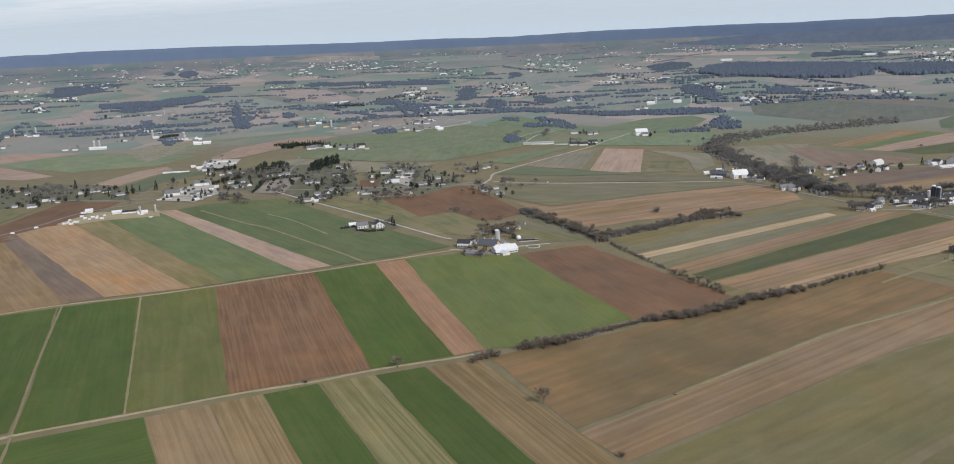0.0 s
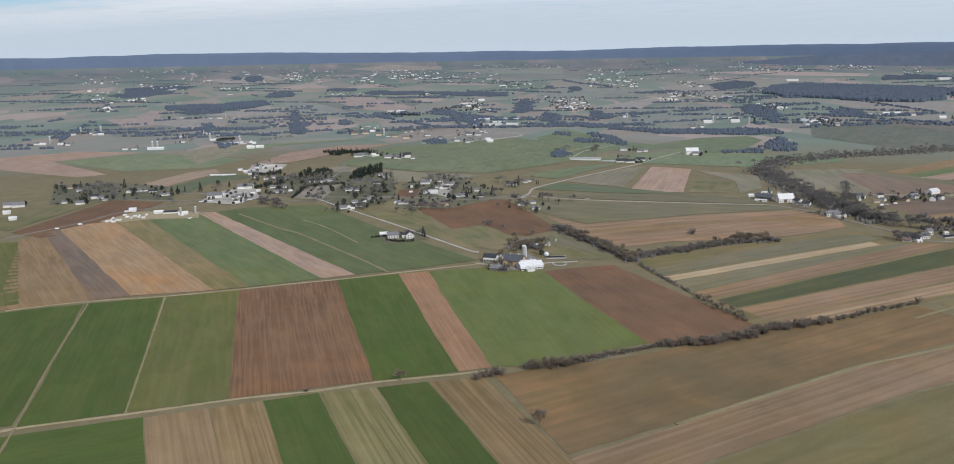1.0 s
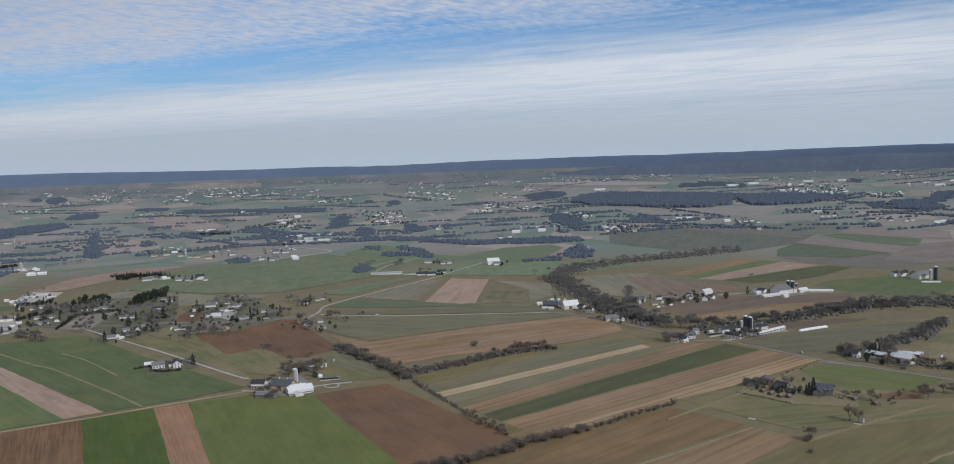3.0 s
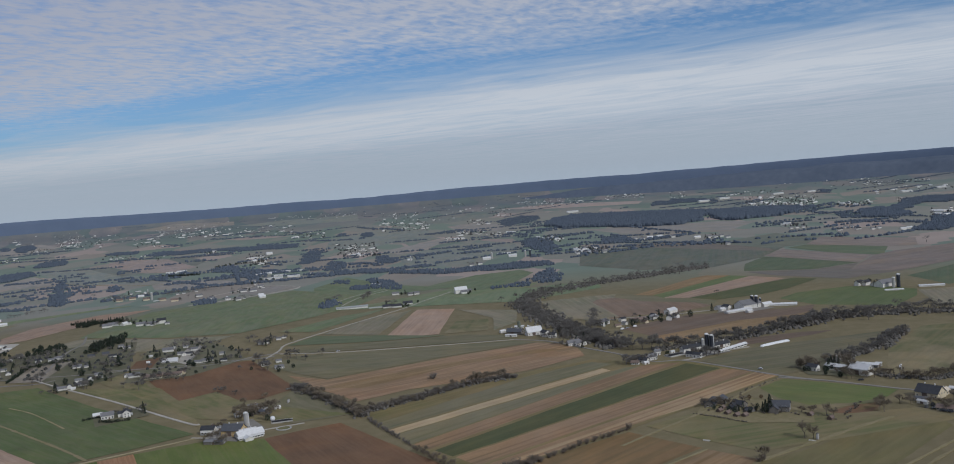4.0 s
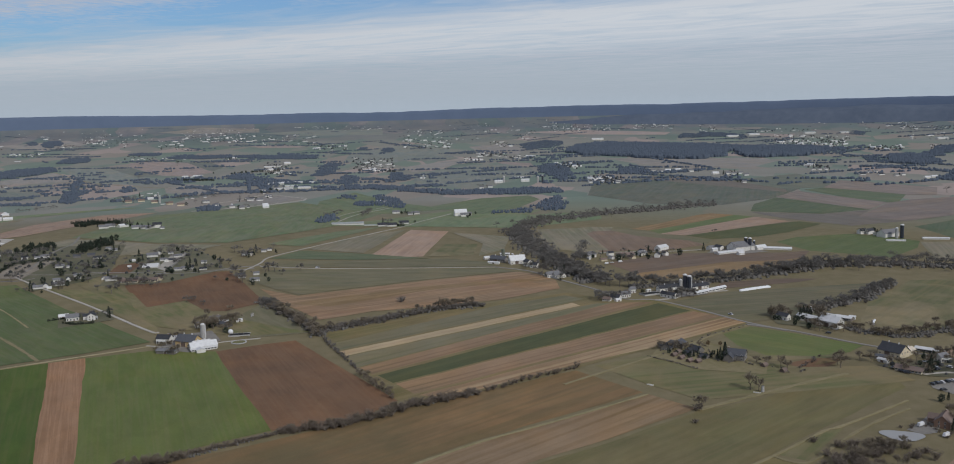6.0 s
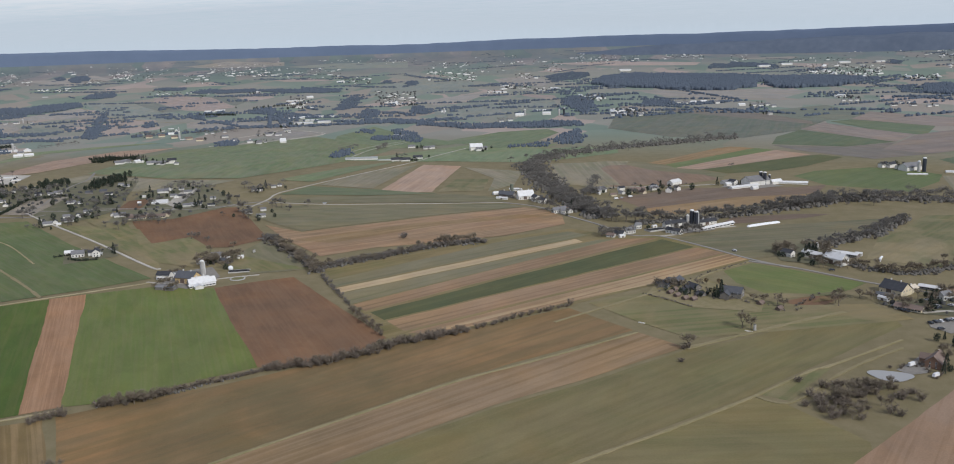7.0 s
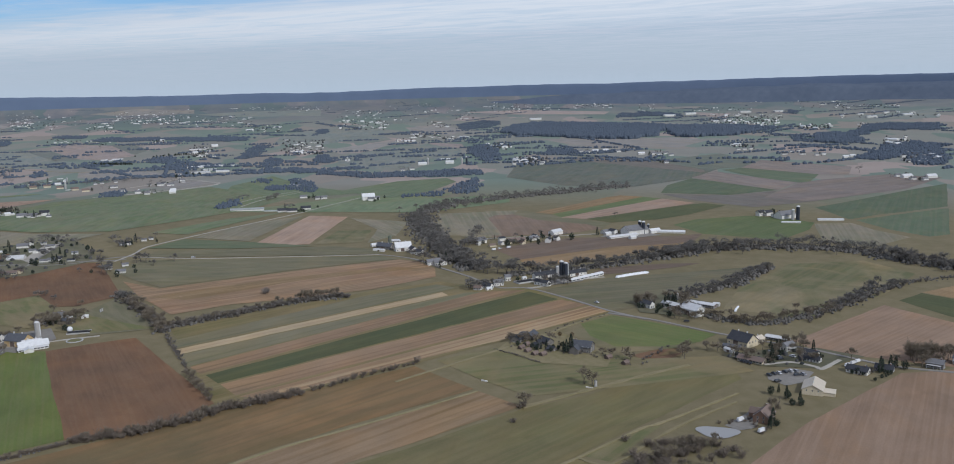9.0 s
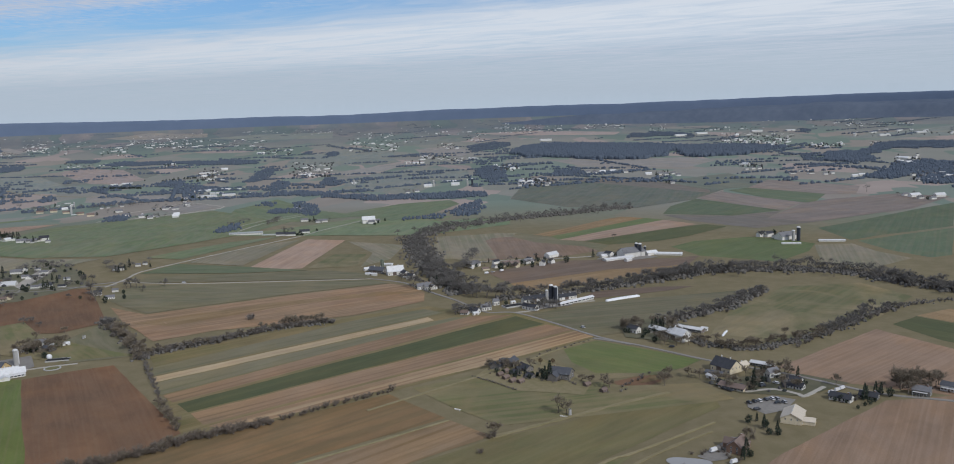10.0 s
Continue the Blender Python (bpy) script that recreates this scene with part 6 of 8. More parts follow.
def vehicle(kind, label, paint, tall, length):
    root = new("van" if kind == "van" else "car")
    bm = bmesh.new()
    prof = [(-0.5, 0.35), (0.5, 0.35), (0.5, 0.8), (0.44, 0.95), (-0.5, 0.98)]
    rows = [[bm.verts.new((x * length, s * 0.9, z)) for x, z in prof] for s in (-1, 1)]
    bm.faces.new(rows[0]), bm.faces.new(rows[1][::-1])
    for i in range(5):
        bm.faces.new((rows[0][i], rows[0][(i + 1) % 5], rows[1][(i + 1) % 5], rows[1][i]))
    bmesh.ops.recalc_face_normals(bm, faces=bm.faces[:])
    bmesh.ops.bevel(bm, geom=bm.edges[:], offset=0.08, segments=1, affect="EDGES")
    body = part("body", bm, paint, root)
    bm = bmesh.new()
    front, back = (0.22, 0.33) if kind != "van" else (0.34, 0.4)
    low = [(-0.46, 0.97), (back - 0.02, 0.95)]
    rows = [[bm.verts.new((x * length, s * w, z)) for x, z, w in ((-0.47, 0.97, 0.86), (back, 0.95, 0.86), (front, tall, 0.7), (-0.4, tall, 0.7))] for s in (-1, 1)]
    bm.faces.new(rows[0]), bm.faces.new(rows[1][::-1])
    for i in range(4):
        bm.faces.new((rows[0][i], rows[0][(i + 1) % 4], rows[1][(i + 1) % 4], rows[1][i]))
    bmesh.ops.recalc_face_normals(bm, faces=bm.faces[:])
    part("cabin_glass", bm, GLASS if kind != "van" else paint, root, "dark cabin windows" if kind != "van" else "")
    bm = bmesh.new()
    box(bm, -0.41 * length, front * length, -0.7, 0.7, tall, tall + 0.05)
    part("cabin_roof", bm, paint, root)
    for x in (-0.31, 0.31):
        for y in (-0.88, 0.88):
            bm = bmesh.new()
            bmesh.ops.create_cone(bm, cap_ends=True, segments=14, radius1=0.34, radius2=0.34, depth=0.22, matrix=Matrix.Translation((x * length, y, 0.34)) @ Matrix.Rotation(radians(90), 4, "X"))
            wheel = part("wheel", bm, RUBBER, root)
            bm = bmesh.new()
            bmesh.ops.create_cone(bm, cap_ends=True, segments=10, radius1=0.2, radius2=0.2, depth=0.26, matrix=Matrix.Translation((x * length, y, 0.34)) @ Matrix.Rotation(radians(90), 4, "X"))
            part("rim", bm, CARSILVER, wheel)
    return tagged(root, label, "van" if kind == "van" else "car", "parked vehicles")


MAKERS = {
    "farmhouse": lambda s: house("", "two-storey white farmhouse with a dark shingle roof", 13, 8.5, 5.6, 3.0, WHITE, DARKROOF, 4, True, s, True),
    "cottage": lambda s: house("", "small white house with a grey roof", 10.5, 7.5, 3.6, 2.4, WHITE, GREYROOF, 4, False, s),
    "house_grey": lambda s: house("", "white-sided house with a grey shingle roof", 14, 9, 3.2, 2.6, WHITE, GREYROOF, 5, False, s, True),
    "house_cream": lambda s: house("", "cream house with a brown shingle roof", 14, 9, 3.4, 2.8, CREAM, BROWNROOF, 5, False, s),
    "house_dark": lambda s: house("", "low white house under a black shingle roof", 15, 9, 3.0, 2.8, WHITE, DARKROOF, 5, False, s, True),
    "house_slate": lambda s: house("", "stone house with a broad slate roof", 16, 11, 4.6, 3.6, STONE, SLATE, 4, False, s, True),
    "house_black": lambda s: house("", "dark stone house with a black shingle roof", 14, 9, 3.2, 3.2, STONE, DARKROOF, 4, False, s, True),
    "darkshed": lambda s: small_shed("dark weathered garden shed in the yard", 7, 5, 2.4, 1.8, DOORWOOD, BROWNROOF, s),
    "brickhouse": lambda s: house("", "brown brick house with steep brown gables", 17, 11, 4.8, 4.6, BRICK, BROWNROOF, 5, False, s, True),
    "barn_white": lambda s: barn("", "white barn with a pale metal roof", 26, 13, 5.5, 4.2, WHITE, METAL, s, False, True),
    "tallbarn": lambda s: barn("", "tall white barn with a bright metal roof", 24, 15, 7.5, 5.6, WHITE, METAL, s),
    "barn_grey": lambda s: barn("", "white barn with a weathered grey roof", 27, 15, 5.5, 4.6, WHITE, GREYROOF, s, False, True),
    "barn_dark": lambda s: barn("", "long white barn with a dark roof", 38, 13, 5.0, 4.0, WHITE, DARKROOF, s),
    "barn_wing": lambda s: barn("", "low white dairy barn with a white metal roof", 24, 13, 3.6, 3.4, WHITE, METAL, s, False, True),
    "hall": lambda s: barn("", "beige meeting hall with a beige metal roof", 24, 16, 4.5, 4.0, CREAM, CREAMROOF, s, False, True),
    "warehouse": lambda s: long_shed("", "broad white warehouse with a shallow roof", 44, 20, 5.0, 1.8, WHITE, METAL, s),
    "longshed": lambda s: long_shed("", "long low white farm shed with a white roof", 60, 12, 3.0, 2.0, WHITE, METAL, s),
    "brownshed": lambda s: long_shed("", "long low shed with a brown roof", 22, 9, 3.0, 1.8, CREAM, BROWNROOF, s),
    "tentbarn": lambda s: long_shed("", "broad low pavilion with a white roof", 26, 20, 2.6, 4.4, WHITE, METAL, s),
    "greyshed": lambda s: long_shed("", "long low shed with a weathered pale grey roof", 60, 12, 3.0, 2.0, WHITE, DULLROOF, s),
    "shed": lambda s: small_shed("small white outbuilding with a pale roof", 8, 5.5, 2.6, 1.6, WHITE, METAL, s),
    "silo_grey": lambda s: silo("grey concrete stave silo with a metal dome", 17, 2.6, CONCRETE, METAL, s),
    "silo_dark": lambda s: silo("dark blue enamel silo with a pale dome", 18, 2.5, ENAMEL, METAL, s),
    "silo_green": lambda s: silo("mossy grey green silo with a domed top", 19, 2.7, GREENISH, GREENISH, s),
    "bag": lambda s: silage_bag(),
    "bunker": lambda s: bunker(),
    "tower": lambda s: stone_tower(),
    "trough": lambda s: trough(),
    "tank": lambda s: tank(),
    "pen": lambda s: pen(),
    "van": lambda s: vehicle("van", "white panel van on the lane", CARWHITE, 2.2, 5.4),
    "car_white": lambda s: vehicle("car", "white car out on the road", CARWHITE, 1.5, 4.6),
    "car_dark": lambda s: vehicle("car", "dark car parked on gravel", CARDARK, 1.5, 4.6),
    "car_silver": lambda s: vehicle("car", "silver car parked on gravel", CARSILVER, 1.5, 4.6),
}
MADE = {}


def build(kind, x, y, turn=0.0, scale=1.0):
    """Sets a building or thing; those far off leave out their openings."""
    simple = math.hypot(x - CX, y - CY) > 1000
    if kind in ("farmhouse", "cottage", "house_grey", "house_cream") and y > 850:
        for _ in range(random.choice((1, 2, 2, 3, 4))):
            a, d = random.uniform(0, 6.28), random.uniform(9, 24)
            plant(random.choice(("bare", "bare", "evergreen", "conifer", "shrub")), x + math.cos(a) * d, y + math.sin(a) * d, random.uniform(0.45, 0.9))
    k = scale / spread_at(x, y)
    lift = 0.42 if kind in ("van",) or kind.startswith("car") else 0.0
    m = Matrix.Translation((x, y, height(x, y) + lift)) @ Matrix.Rotation(radians(turn), 4, "Z") @ Matrix.Diagonal((k, k, k, 1))
    if (kind, simple) in MADE:
        return copy_thing(MADE[kind, simple], m)
    ob = MAKERS[kind](simple)
    MADE[kind, simple] = ob
    DONE.append((ob, m))
    return ob


DONE = []


def stand(ob, x, y, turn):
    """Sets a building that is made once only."""
    DONE.append((ob, Matrix.Translation((x, y, height(x, y))) @ Matrix.Rotation(radians(turn), 4, "Z")))
    return ob


def hamlet(count, *ring):
    """Far houses, too small to tell apart: one mesh of many small gabled blocks."""
    ring = list(ring)
    xs, ys = [p[0] for p in ring], [p[1] for p in ring]
    bm, made = bmesh.new(), 0
    for _ in range(count * 30):
        x, y = random.uniform(min(xs), max(xs)), random.uniform(min(ys), max(ys))
        if made >= count or not inside(x, y, ring):
            continue
        made += 1
        k, z, turn = random.uniform(0.5, 0.95) / spread_at(x, y), height(x, y), radians(random.choice((20, 110, 60)) + random.uniform(-15, 15))
        l, d, e, r, roof = random.choice(((11, 8, 3.8, 2.4, 1), (13, 8, 5.4, 2.8, 2), (14, 9, 3.4, 2.6, 1), (26, 13, 5.5, 4, 3), (48, 14, 4, 2, 3), (14, 9, 3.2, 2.6, 2), (12, 8, 4, 2.6, 1)))
        l, d = l / 2, d / 2
        v = []
        for u in (-l, l):
            for w, h in ((-d, -1), (d, -1), (d, e), (0, e + r), (-d, e)):
                v.append(bm.verts.new((x + (u * math.cos(turn) - w * math.sin(turn)) * k, y + (u * math.sin(turn) + w * math.cos(turn)) * k, z + h * k)))
        for f, slot in (((0, 4, 3, 2, 1), 0), ((5, 6, 7, 8, 9), 0), ((0, 1, 6, 5), 0), ((1, 2, 7, 6), 0), ((2, 3, 8, 7), roof), ((3, 4, 9, 8), roof), ((4, 0, 5, 9), 0)):
            bm.faces.new([v[i] for i in f]).material_index = slot
    bmesh.ops.recalc_face_normals(bm, faces=bm.faces[:])
    ob = mesh_object("far_village", bm, WHITE)
    for mat in (GREYROOF, DARKROOF, METAL):
        ob.data.materials.append(mat)
    spots = [(random.uniform(min(xs), max(xs)), random.uniform(min(ys), max(ys))) for _ in range(count * 9)]
    spots = [q for q in spots if inside(q[0], q[1], ring)][:count * 2]
    if spots:
        canopy("village_trees", spots, 0.72, "bare and evergreen trees among far houses", DARKTREES)
    return tagged(ob, "cluster of far white houses and barns", "village", kind="stuff")


def street(count, *ring):
    """Houses of a village, each a thing of its own."""
    ring = list(ring)
    xs, ys = [p[0] for p in ring], [p[1] for p in ring]
    made = []
    for _ in range(count * 30):
        x, y = random.uniform(min(xs), max(xs)), random.uniform(min(ys), max(ys))
        if len(made) < count and inside(x, y, ring) and all(math.hypot(x - a, y - b) > 17 for a, b in made):
            made.append((x, y))
            build(random.choice(("cottage", "cottage", "house_grey", "house_cream", "house_dark", "farmhouse", "shed")), x, y, random.choice((24, 114, 70)) + random.uniform(-12, 12), random.uniform(0.55, 0.78))


def grove(count, *ring):
    """Dooryard trees scattered over a village."""
    ring = list(ring)
    xs, ys = [p[0] for p in ring], [p[1] for p in ring]
    made = 0
    for _ in range(count * 30):
        x, y = random.uniform(min(xs), max(xs)), random.uniform(min(ys), max(ys))
        if made < count and inside(x, y, ring):
            made += 1
            plant(random.choice(("bare", "bare", "bare", "evergreen", "evergreen", "evergreen", "conifer")), x, y, random.uniform(0.45, 0.9))
    spots = [(random.uniform(min(xs), max(xs)), random.uniform(min(ys), max(ys))) for _ in range(count * 8)]
    spots = [q for q in spots if inside(q[0], q[1], ring)][:count * 2]
    if spots:
        canopy("garden_shrubs", spots, 0.36, "dark garden shrubs and small trees between houses", DARKTREES, 1.2)


random.seed(23)
build("barn_wing", -31.9, 738.6, 28, 0.85)
build("pen", -7.2, 753.9, 0, 0.7)
build("tank", -20.4, 780.6, 0, 1)
build("tower", -15.3, 841.3, 0, 0.35)
build("cottage", -175.0, 833.6, 20, 1)
build("farmhouse", -159.0, 835.5, 110, 0.8)
build("shed", -185.7, 840.0, 20, 1)
build("house_grey", -687.2, 971.9, 30, 1)
build("house_grey", -674.9, 970.8, 30, 1)
build("shed", -658.7, 927.0, 30, 1)
build("shed", -626.5, 892.7, 30, 1)
build("farmhouse", 256.7, 1075.0, 110, 0.9)
build("cottage", 280.5, 1008.6, 20, 1)
build("cottage", 275.6, 1004.5, 20, 1)
build("house_grey", 337.2, 1128.0, 40, 1.2)
build("house_cream", 376.5, 1123.2, 40, 1)
build("house_cream", 386.6, 1124.2, 40, 1)
build("house_grey", 405.3, 1139.4, 40, 1)
build("barn_white", 439.8, 1175.3, 40, 0.7)
build("bag", 474.5, 917.4, 24, 1)
build("bag", 526.5, 771.3, 60, 0.45)
build("hall", 499.9, 572.1, 60, 0.75)
build("brickhouse", 451.8, 530.5, 50, 0.78)
build("house_slate", 376.4, 675.4, 150, 0.95)
build("house_black", 334.0, 707.0, 60, 0.85)
build("house_slate", 344.4, 711.9, 60, 0.7)
build("house_black", 353.4, 697.6, 120, 0.75)
build("house_black", 345.8, 689.4, 120, 0.5)
build("house_black", 355.2, 680.4, 120, 0.5)
build("darkshed", 333.8, 686.6, 40, 0.7)
build("darkshed", 337.2, 678.7, 40, 0.7)
build("darkshed", 341.3, 670.7, 40, 0.7)
build("darkshed", 346.8, 668.5, 40, 0.7)
build("darkshed", 338.3, 693.7, 40, 0.7)
build("darkshed", 390.7, 654.2, 40, 0.7)
build("darkshed", 399.4, 640.4, 40, 0.7)
build("tower", 370.0, 598.7, 0, 0.5)
build("trough", 365.7, 597.1, 140, 0.6)
build("trough", 301.0, 619.8, 140, 0.6)
build("barn_grey", 538.3, 1158.4, 24, 1.15)
build("silo_dark", 545.8, 1161.6, 0, 0.85)
build("silo_dark", 549.3, 1156.1, 0, 0.85)
build("silo_dark", 557.5, 1163.9, 0, 0.6)
build("longshed", 518.2, 1139.2, 24, 0.7)
build("longshed", 582.1, 1158.7, 160, 0.7)
build("farmhouse", 511.8, 1163.8, 120, 0.8)
build("barn_white", 565.0, 1162.4, 24, 0.6)
build("shed", 503.1, 1156.0, 24, 1)
build("shed", 526.9, 1124.0, 24, 1)
build("house_grey", 504.5, 1169.9, 24, 0.9)
build("silo_dark", 781.2, 1222.6, 0, 1.0)
build("silo_grey", 775.0, 1224.2, 0, 0.8)
build("barn_grey", 771.8, 1242.5, 24, 1)
build("farmhouse", 758.8, 1269.9, 24, 0.9)
build("farmhouse", 749.2, 1272.5, 24, 0.9)
build("longshed", 819.9, 1207.0, 165, 0.55)
build("longshed", 761.6, 1199.6, 165, 0.4)
build("house_grey", 764.6, 1256.3, 24, 0.8)
build("tallbarn", 181.1, 1595.4, 10, 0.9)
build("cottage", 195.0, 1601.8, 10, 1)
build("cottage", 186.5, 1584.7, 10, 1)
build("house_grey", 100.3, 1633.0, 10, 0.9)
build("house_grey", 93.0, 1624.2, 10, 0.9)
build("house_grey", 63.3, 1651.7, 10, 0.9)
build("greyshed", -2.3, 1467.2, 4, 0.85)
build("greyshed", 35.4, 1456.1, 4, 0.35)
build("house_dark", 55.3, 1446.4, 10, 1)
build("house_dark", 70.2, 1445.2, 10, 1)
build("house_dark", 87.6, 1476.4, 10, 1)
build("silo_dark", 395.9, 2279.3, 0, 1.0)
build("silo_grey", 384.3, 2285.0, 0, 0.9)
build("silo_grey", 299.1, 2309.0, 0, 0.9)
build("barn_white", 285.0, 2298.7, 5, 0.8)
build("barn_white", 354.5, 2316.6, 5, 0.8)
build("longshed", 345.2, 2428.0, 5, 0.7)
build("cottage", 236.2, 2159.4, 10, 1)
build("cottage", 258.2, 2180.6, 10, 1)
build("tallbarn", -354.7, 1438.2, 60, 0.42)
build("house_grey", -377.7, 1426.7, 20, 1)
build("house_grey", -374.4, 1444.3, 20, 1)
build("house_grey", -321.5, 1411.3, 20, 1)
build("house_grey", -305.3, 1407.9, 20, 1)
build("farmhouse", -293.6, 1423.3, 20, 1)
build("tallbarn", -204.3, 1798.0, 20, 0.5)
build("cottage", -249.2, 1787.3, 20, 1)
build("cottage", -277.5, 1824.8, 20, 1)
build("cottage", -321.7, 1869.4, 20, 1)
build("house_grey", -371.0, 1972.1, 20, 1)
build("house_grey", -256.4, 1981.9, 20, 1)
build("house_grey", -258.2, 2082.2, 20, 1)
build("house_grey", -279.3, 1991.0, 20, 1)
build("house_cream", -533.2, 2036.9, 20, 1)
build("house_cream", -488.9, 1992.7, 20, 1)
build("house_cream", -441.2, 1946.0, 20, 1)
build("house_cream", -404.4, 1903.3, 20, 1)
build("house_cream", -555.1, 2018.8, 20, 1)
build("barn_white", -530.3, 2089.7, 20, 0.5)
build("silo_grey", -475.9, 1987.5, 0, 0.9)
build("warehouse", -251.3, 2336.0, 0, 0.7)
build("warehouse", -301.8, 2420.6, 0, 0.7)
build("warehouse", -209.9, 2286.9, 0, 0.7)
build("warehouse", -251.0, 2256.9, 0, 0.8)
build("barn_white", -744.5, 1777.6, 20, 0.5)
build("barn_white", -709.6, 1784.6, 20, 0.5)
build("silo_grey", -746.5, 1800.9, 0, 0.9)
build("cottage", -770.4, 1777.8, 20, 1)
build("cottage", -695.9, 1733.0, 20, 1)
build("longshed", -626.6, 2699.8, 5, 0.5)
build("longshed", -607.2, 2729.6, 5, 0.5)
build("silo_grey", -886.6, 1690.5, 0, 0.9)
build("silo_grey", -875.1, 1688.8, 0, 0.9)
build("barn_white", -881.9, 1677.0, 20, 0.6)
build("barn_white", -861.7, 1673.8, 20, 0.6)
build("cottage", -944.3, 1685.4, 20, 1)
build("cottage", -922.5, 1682.7, 20, 1)
build("cottage", -895.8, 1840.0, 20, 1)
build("silo_grey", -1204.9, 1824.5, 0, 0.9)
build("silo_grey", -1267.9, 2044.9, 0, 0.9)
build("silo_grey", -1232.4, 2076.1, 0, 0.9)
build("silo_grey", -856.9, 1894.6, 0, 0.9)
build("barn_white", -1205.6, 1799.1, 20, 0.5)
build("barn_white", -1161.5, 1798.8, 20, 0.5)
build("barn_white", -1197.7, 2017.3, 20, 0.5)
build("barn_white", -842.4, 1878.9, 20, 0.5)
build("cottage", -1220.3, 1799.2, 20, 1)
build("cottage", -1138.5, 1785.8, 20, 1)
build("cottage", -1269.0, 2015.4, 20, 1)
build("cottage", -1239.0, 2045.8, 20, 1)
build("cottage", -1213.5, 2016.9, 20, 1)
build("cottage", -903.0, 1854.6, 20, 1)
build("barn_white", -664.3, 1664.1, 20, 0.6)
build("barn_white", -650.3, 1676.0, 20, 0.6)
build("cottage", -299.4, 2230.5, 20, 1)
build("cottage", -280.2, 2283.8, 20, 1)
build("barn_white", 772.7, 2510.2, 10, 0.7)
build("barn_white", 803.3, 2518.3, 10, 0.7)
build("barn_white", 870.3, 2383.8, 10, 0.7)
build("cottage", 732.0, 2517.4, 10, 1.2)
build("cottage", 747.3, 2494.3, 10, 1.2)
build("cottage", 830.0, 2476.1, 10, 1.2)
build("cottage", 898.2, 2366.0, 10, 1.2)
build("cottage", 908.9, 2348.4, 10, 1.2)
build("cottage", 931.9, 2366.2, 10, 1.2)
build("cottage", 929.9, 2313.6, 10, 1.2)
build("cottage", 1145.6, 2409.9, 10, 1)
build("cottage", 1162.8, 2409.6, 10, 1)
build("cottage", 1180.1, 2409.3, 10, 1)
build("cottage", 1240.2, 2286.3, 10, 1)
build("cottage", 1265.0, 2302.6, 10, 1)
build("cottage", 1258.6, 2181.1, 10, 1)
build("cottage", 1282.7, 2196.4, 10, 1)
build("house_dark", 1239.5, 2220.9, 10, 1)
build("house_dark", 1199.5, 2237.5, 10, 1)
build("barn_white", 1294.4, 2104.9, 10, 0.6)
build("barn_white", 1318.1, 2119.4, 10, 0.6)
build("barn_white", 1191.1, 1664.0, 10, 0.8)
build("barn_white", 1230.7, 1650.2, 10, 0.8)
build("cottage", 1187.4, 1689.1, 10, 1)
build("cottage", 1184.2, 1631.9, 10, 1)
build("cottage", 1198.2, 1615.9, 10, 1)
build("cottage", 862.5, 2125.8, 10, 1)
build("cottage", 531.5, 2221.7, 10, 1)
build("cottage", 553.1, 2213.5, 10, 1)
build("cottage", 574.5, 2205.3, 10, 1)
build("warehouse", 520.9, 2259.5, 10, 0.5)
build("warehouse", 552.2, 2264.5, 10, 0.5)
build("warehouse", 1372.0, 3820.6, 5, 1.5)
build("warehouse", 1477.2, 3860.8, 5, 1.5)
build("warehouse", 1706.0, 3820.1, 5, 1.5)
build("warehouse", 803.4, 3916.2, 5, 1.5)
build("silo_grey", 87.0, 2442.9, 0, 0.8)
build("warehouse", 1833.5, 3768.8, 5, 1.2)
build("warehouse", 2164.9, 3347.8, 5, 1.2)
build("warehouse", 2011.2, 3329.3, 5, 1.2)
build("car_white", 9.6, 1065.4, 5, 1)
build("car_dark", 484.4, 602.5, 100, 1)
build("car_dark", 488.4, 604.4, 100, 1)
build("car_dark", 496.8, 606.8, 100, 1)
build("car_white", 492.0, 605.0, 100, 1)
build("car_white", 501.1, 607.4, 100, 1)
build("car_dark", 485.0, 590.4, 10, 1)
build("car_dark", 501.9, 599.8, 10, 1)
build("car_silver", 506.2, 600.4, 100, 1)
build("car_silver", 504.2, 606.9, 100, 1)
build("van", 437.8, 529.8, 30, 1)
build("van", 443.3, 513.0, 30, 1)
build("car_white", 415.7, 810.7, 120, 1)
build("car_silver", 482.7, 631.2, 20, 1)
build("car_silver", 480.9, 634.2, 20, 1)
build("car_dark", 504.8, 633.1, 20, 1)
street(8, (313, 1133), (444, 1167), (435, 1123), (330, 1088))
grove(10, (467, 649), (538, 652), (525, 619), (488, 625))
build("house_grey", -374.8, 1047.0, 24, 0.68)
build("cottage", -399.4, 1148.5, 114, 0.68)
build("cottage", -398.2, 1173.2, 24, 0.61)
build("farmhouse", -354.6, 1122.4, 24, 0.57)
build("cottage", -340.7, 1125.1, 24, 0.61)
build("house_grey", -334.9, 1133.6, 24, 0.68)
build("house_grey", -362.3, 1060.6, 114, 0.61)
build("cottage", -377.4, 1082.7, 24, 0.61)
build("house_grey", -392.8, 1081.0, 24, 0.61)
build("house_grey", -288.6, 1068.5, 20, 0.68)
build("cottage", -277.6, 1067.6, 20, 0.53)
build("house_grey", -264.5, 960.6, 24, 0.68)
build("farmhouse", -259.0, 966.6, 114, 0.53)
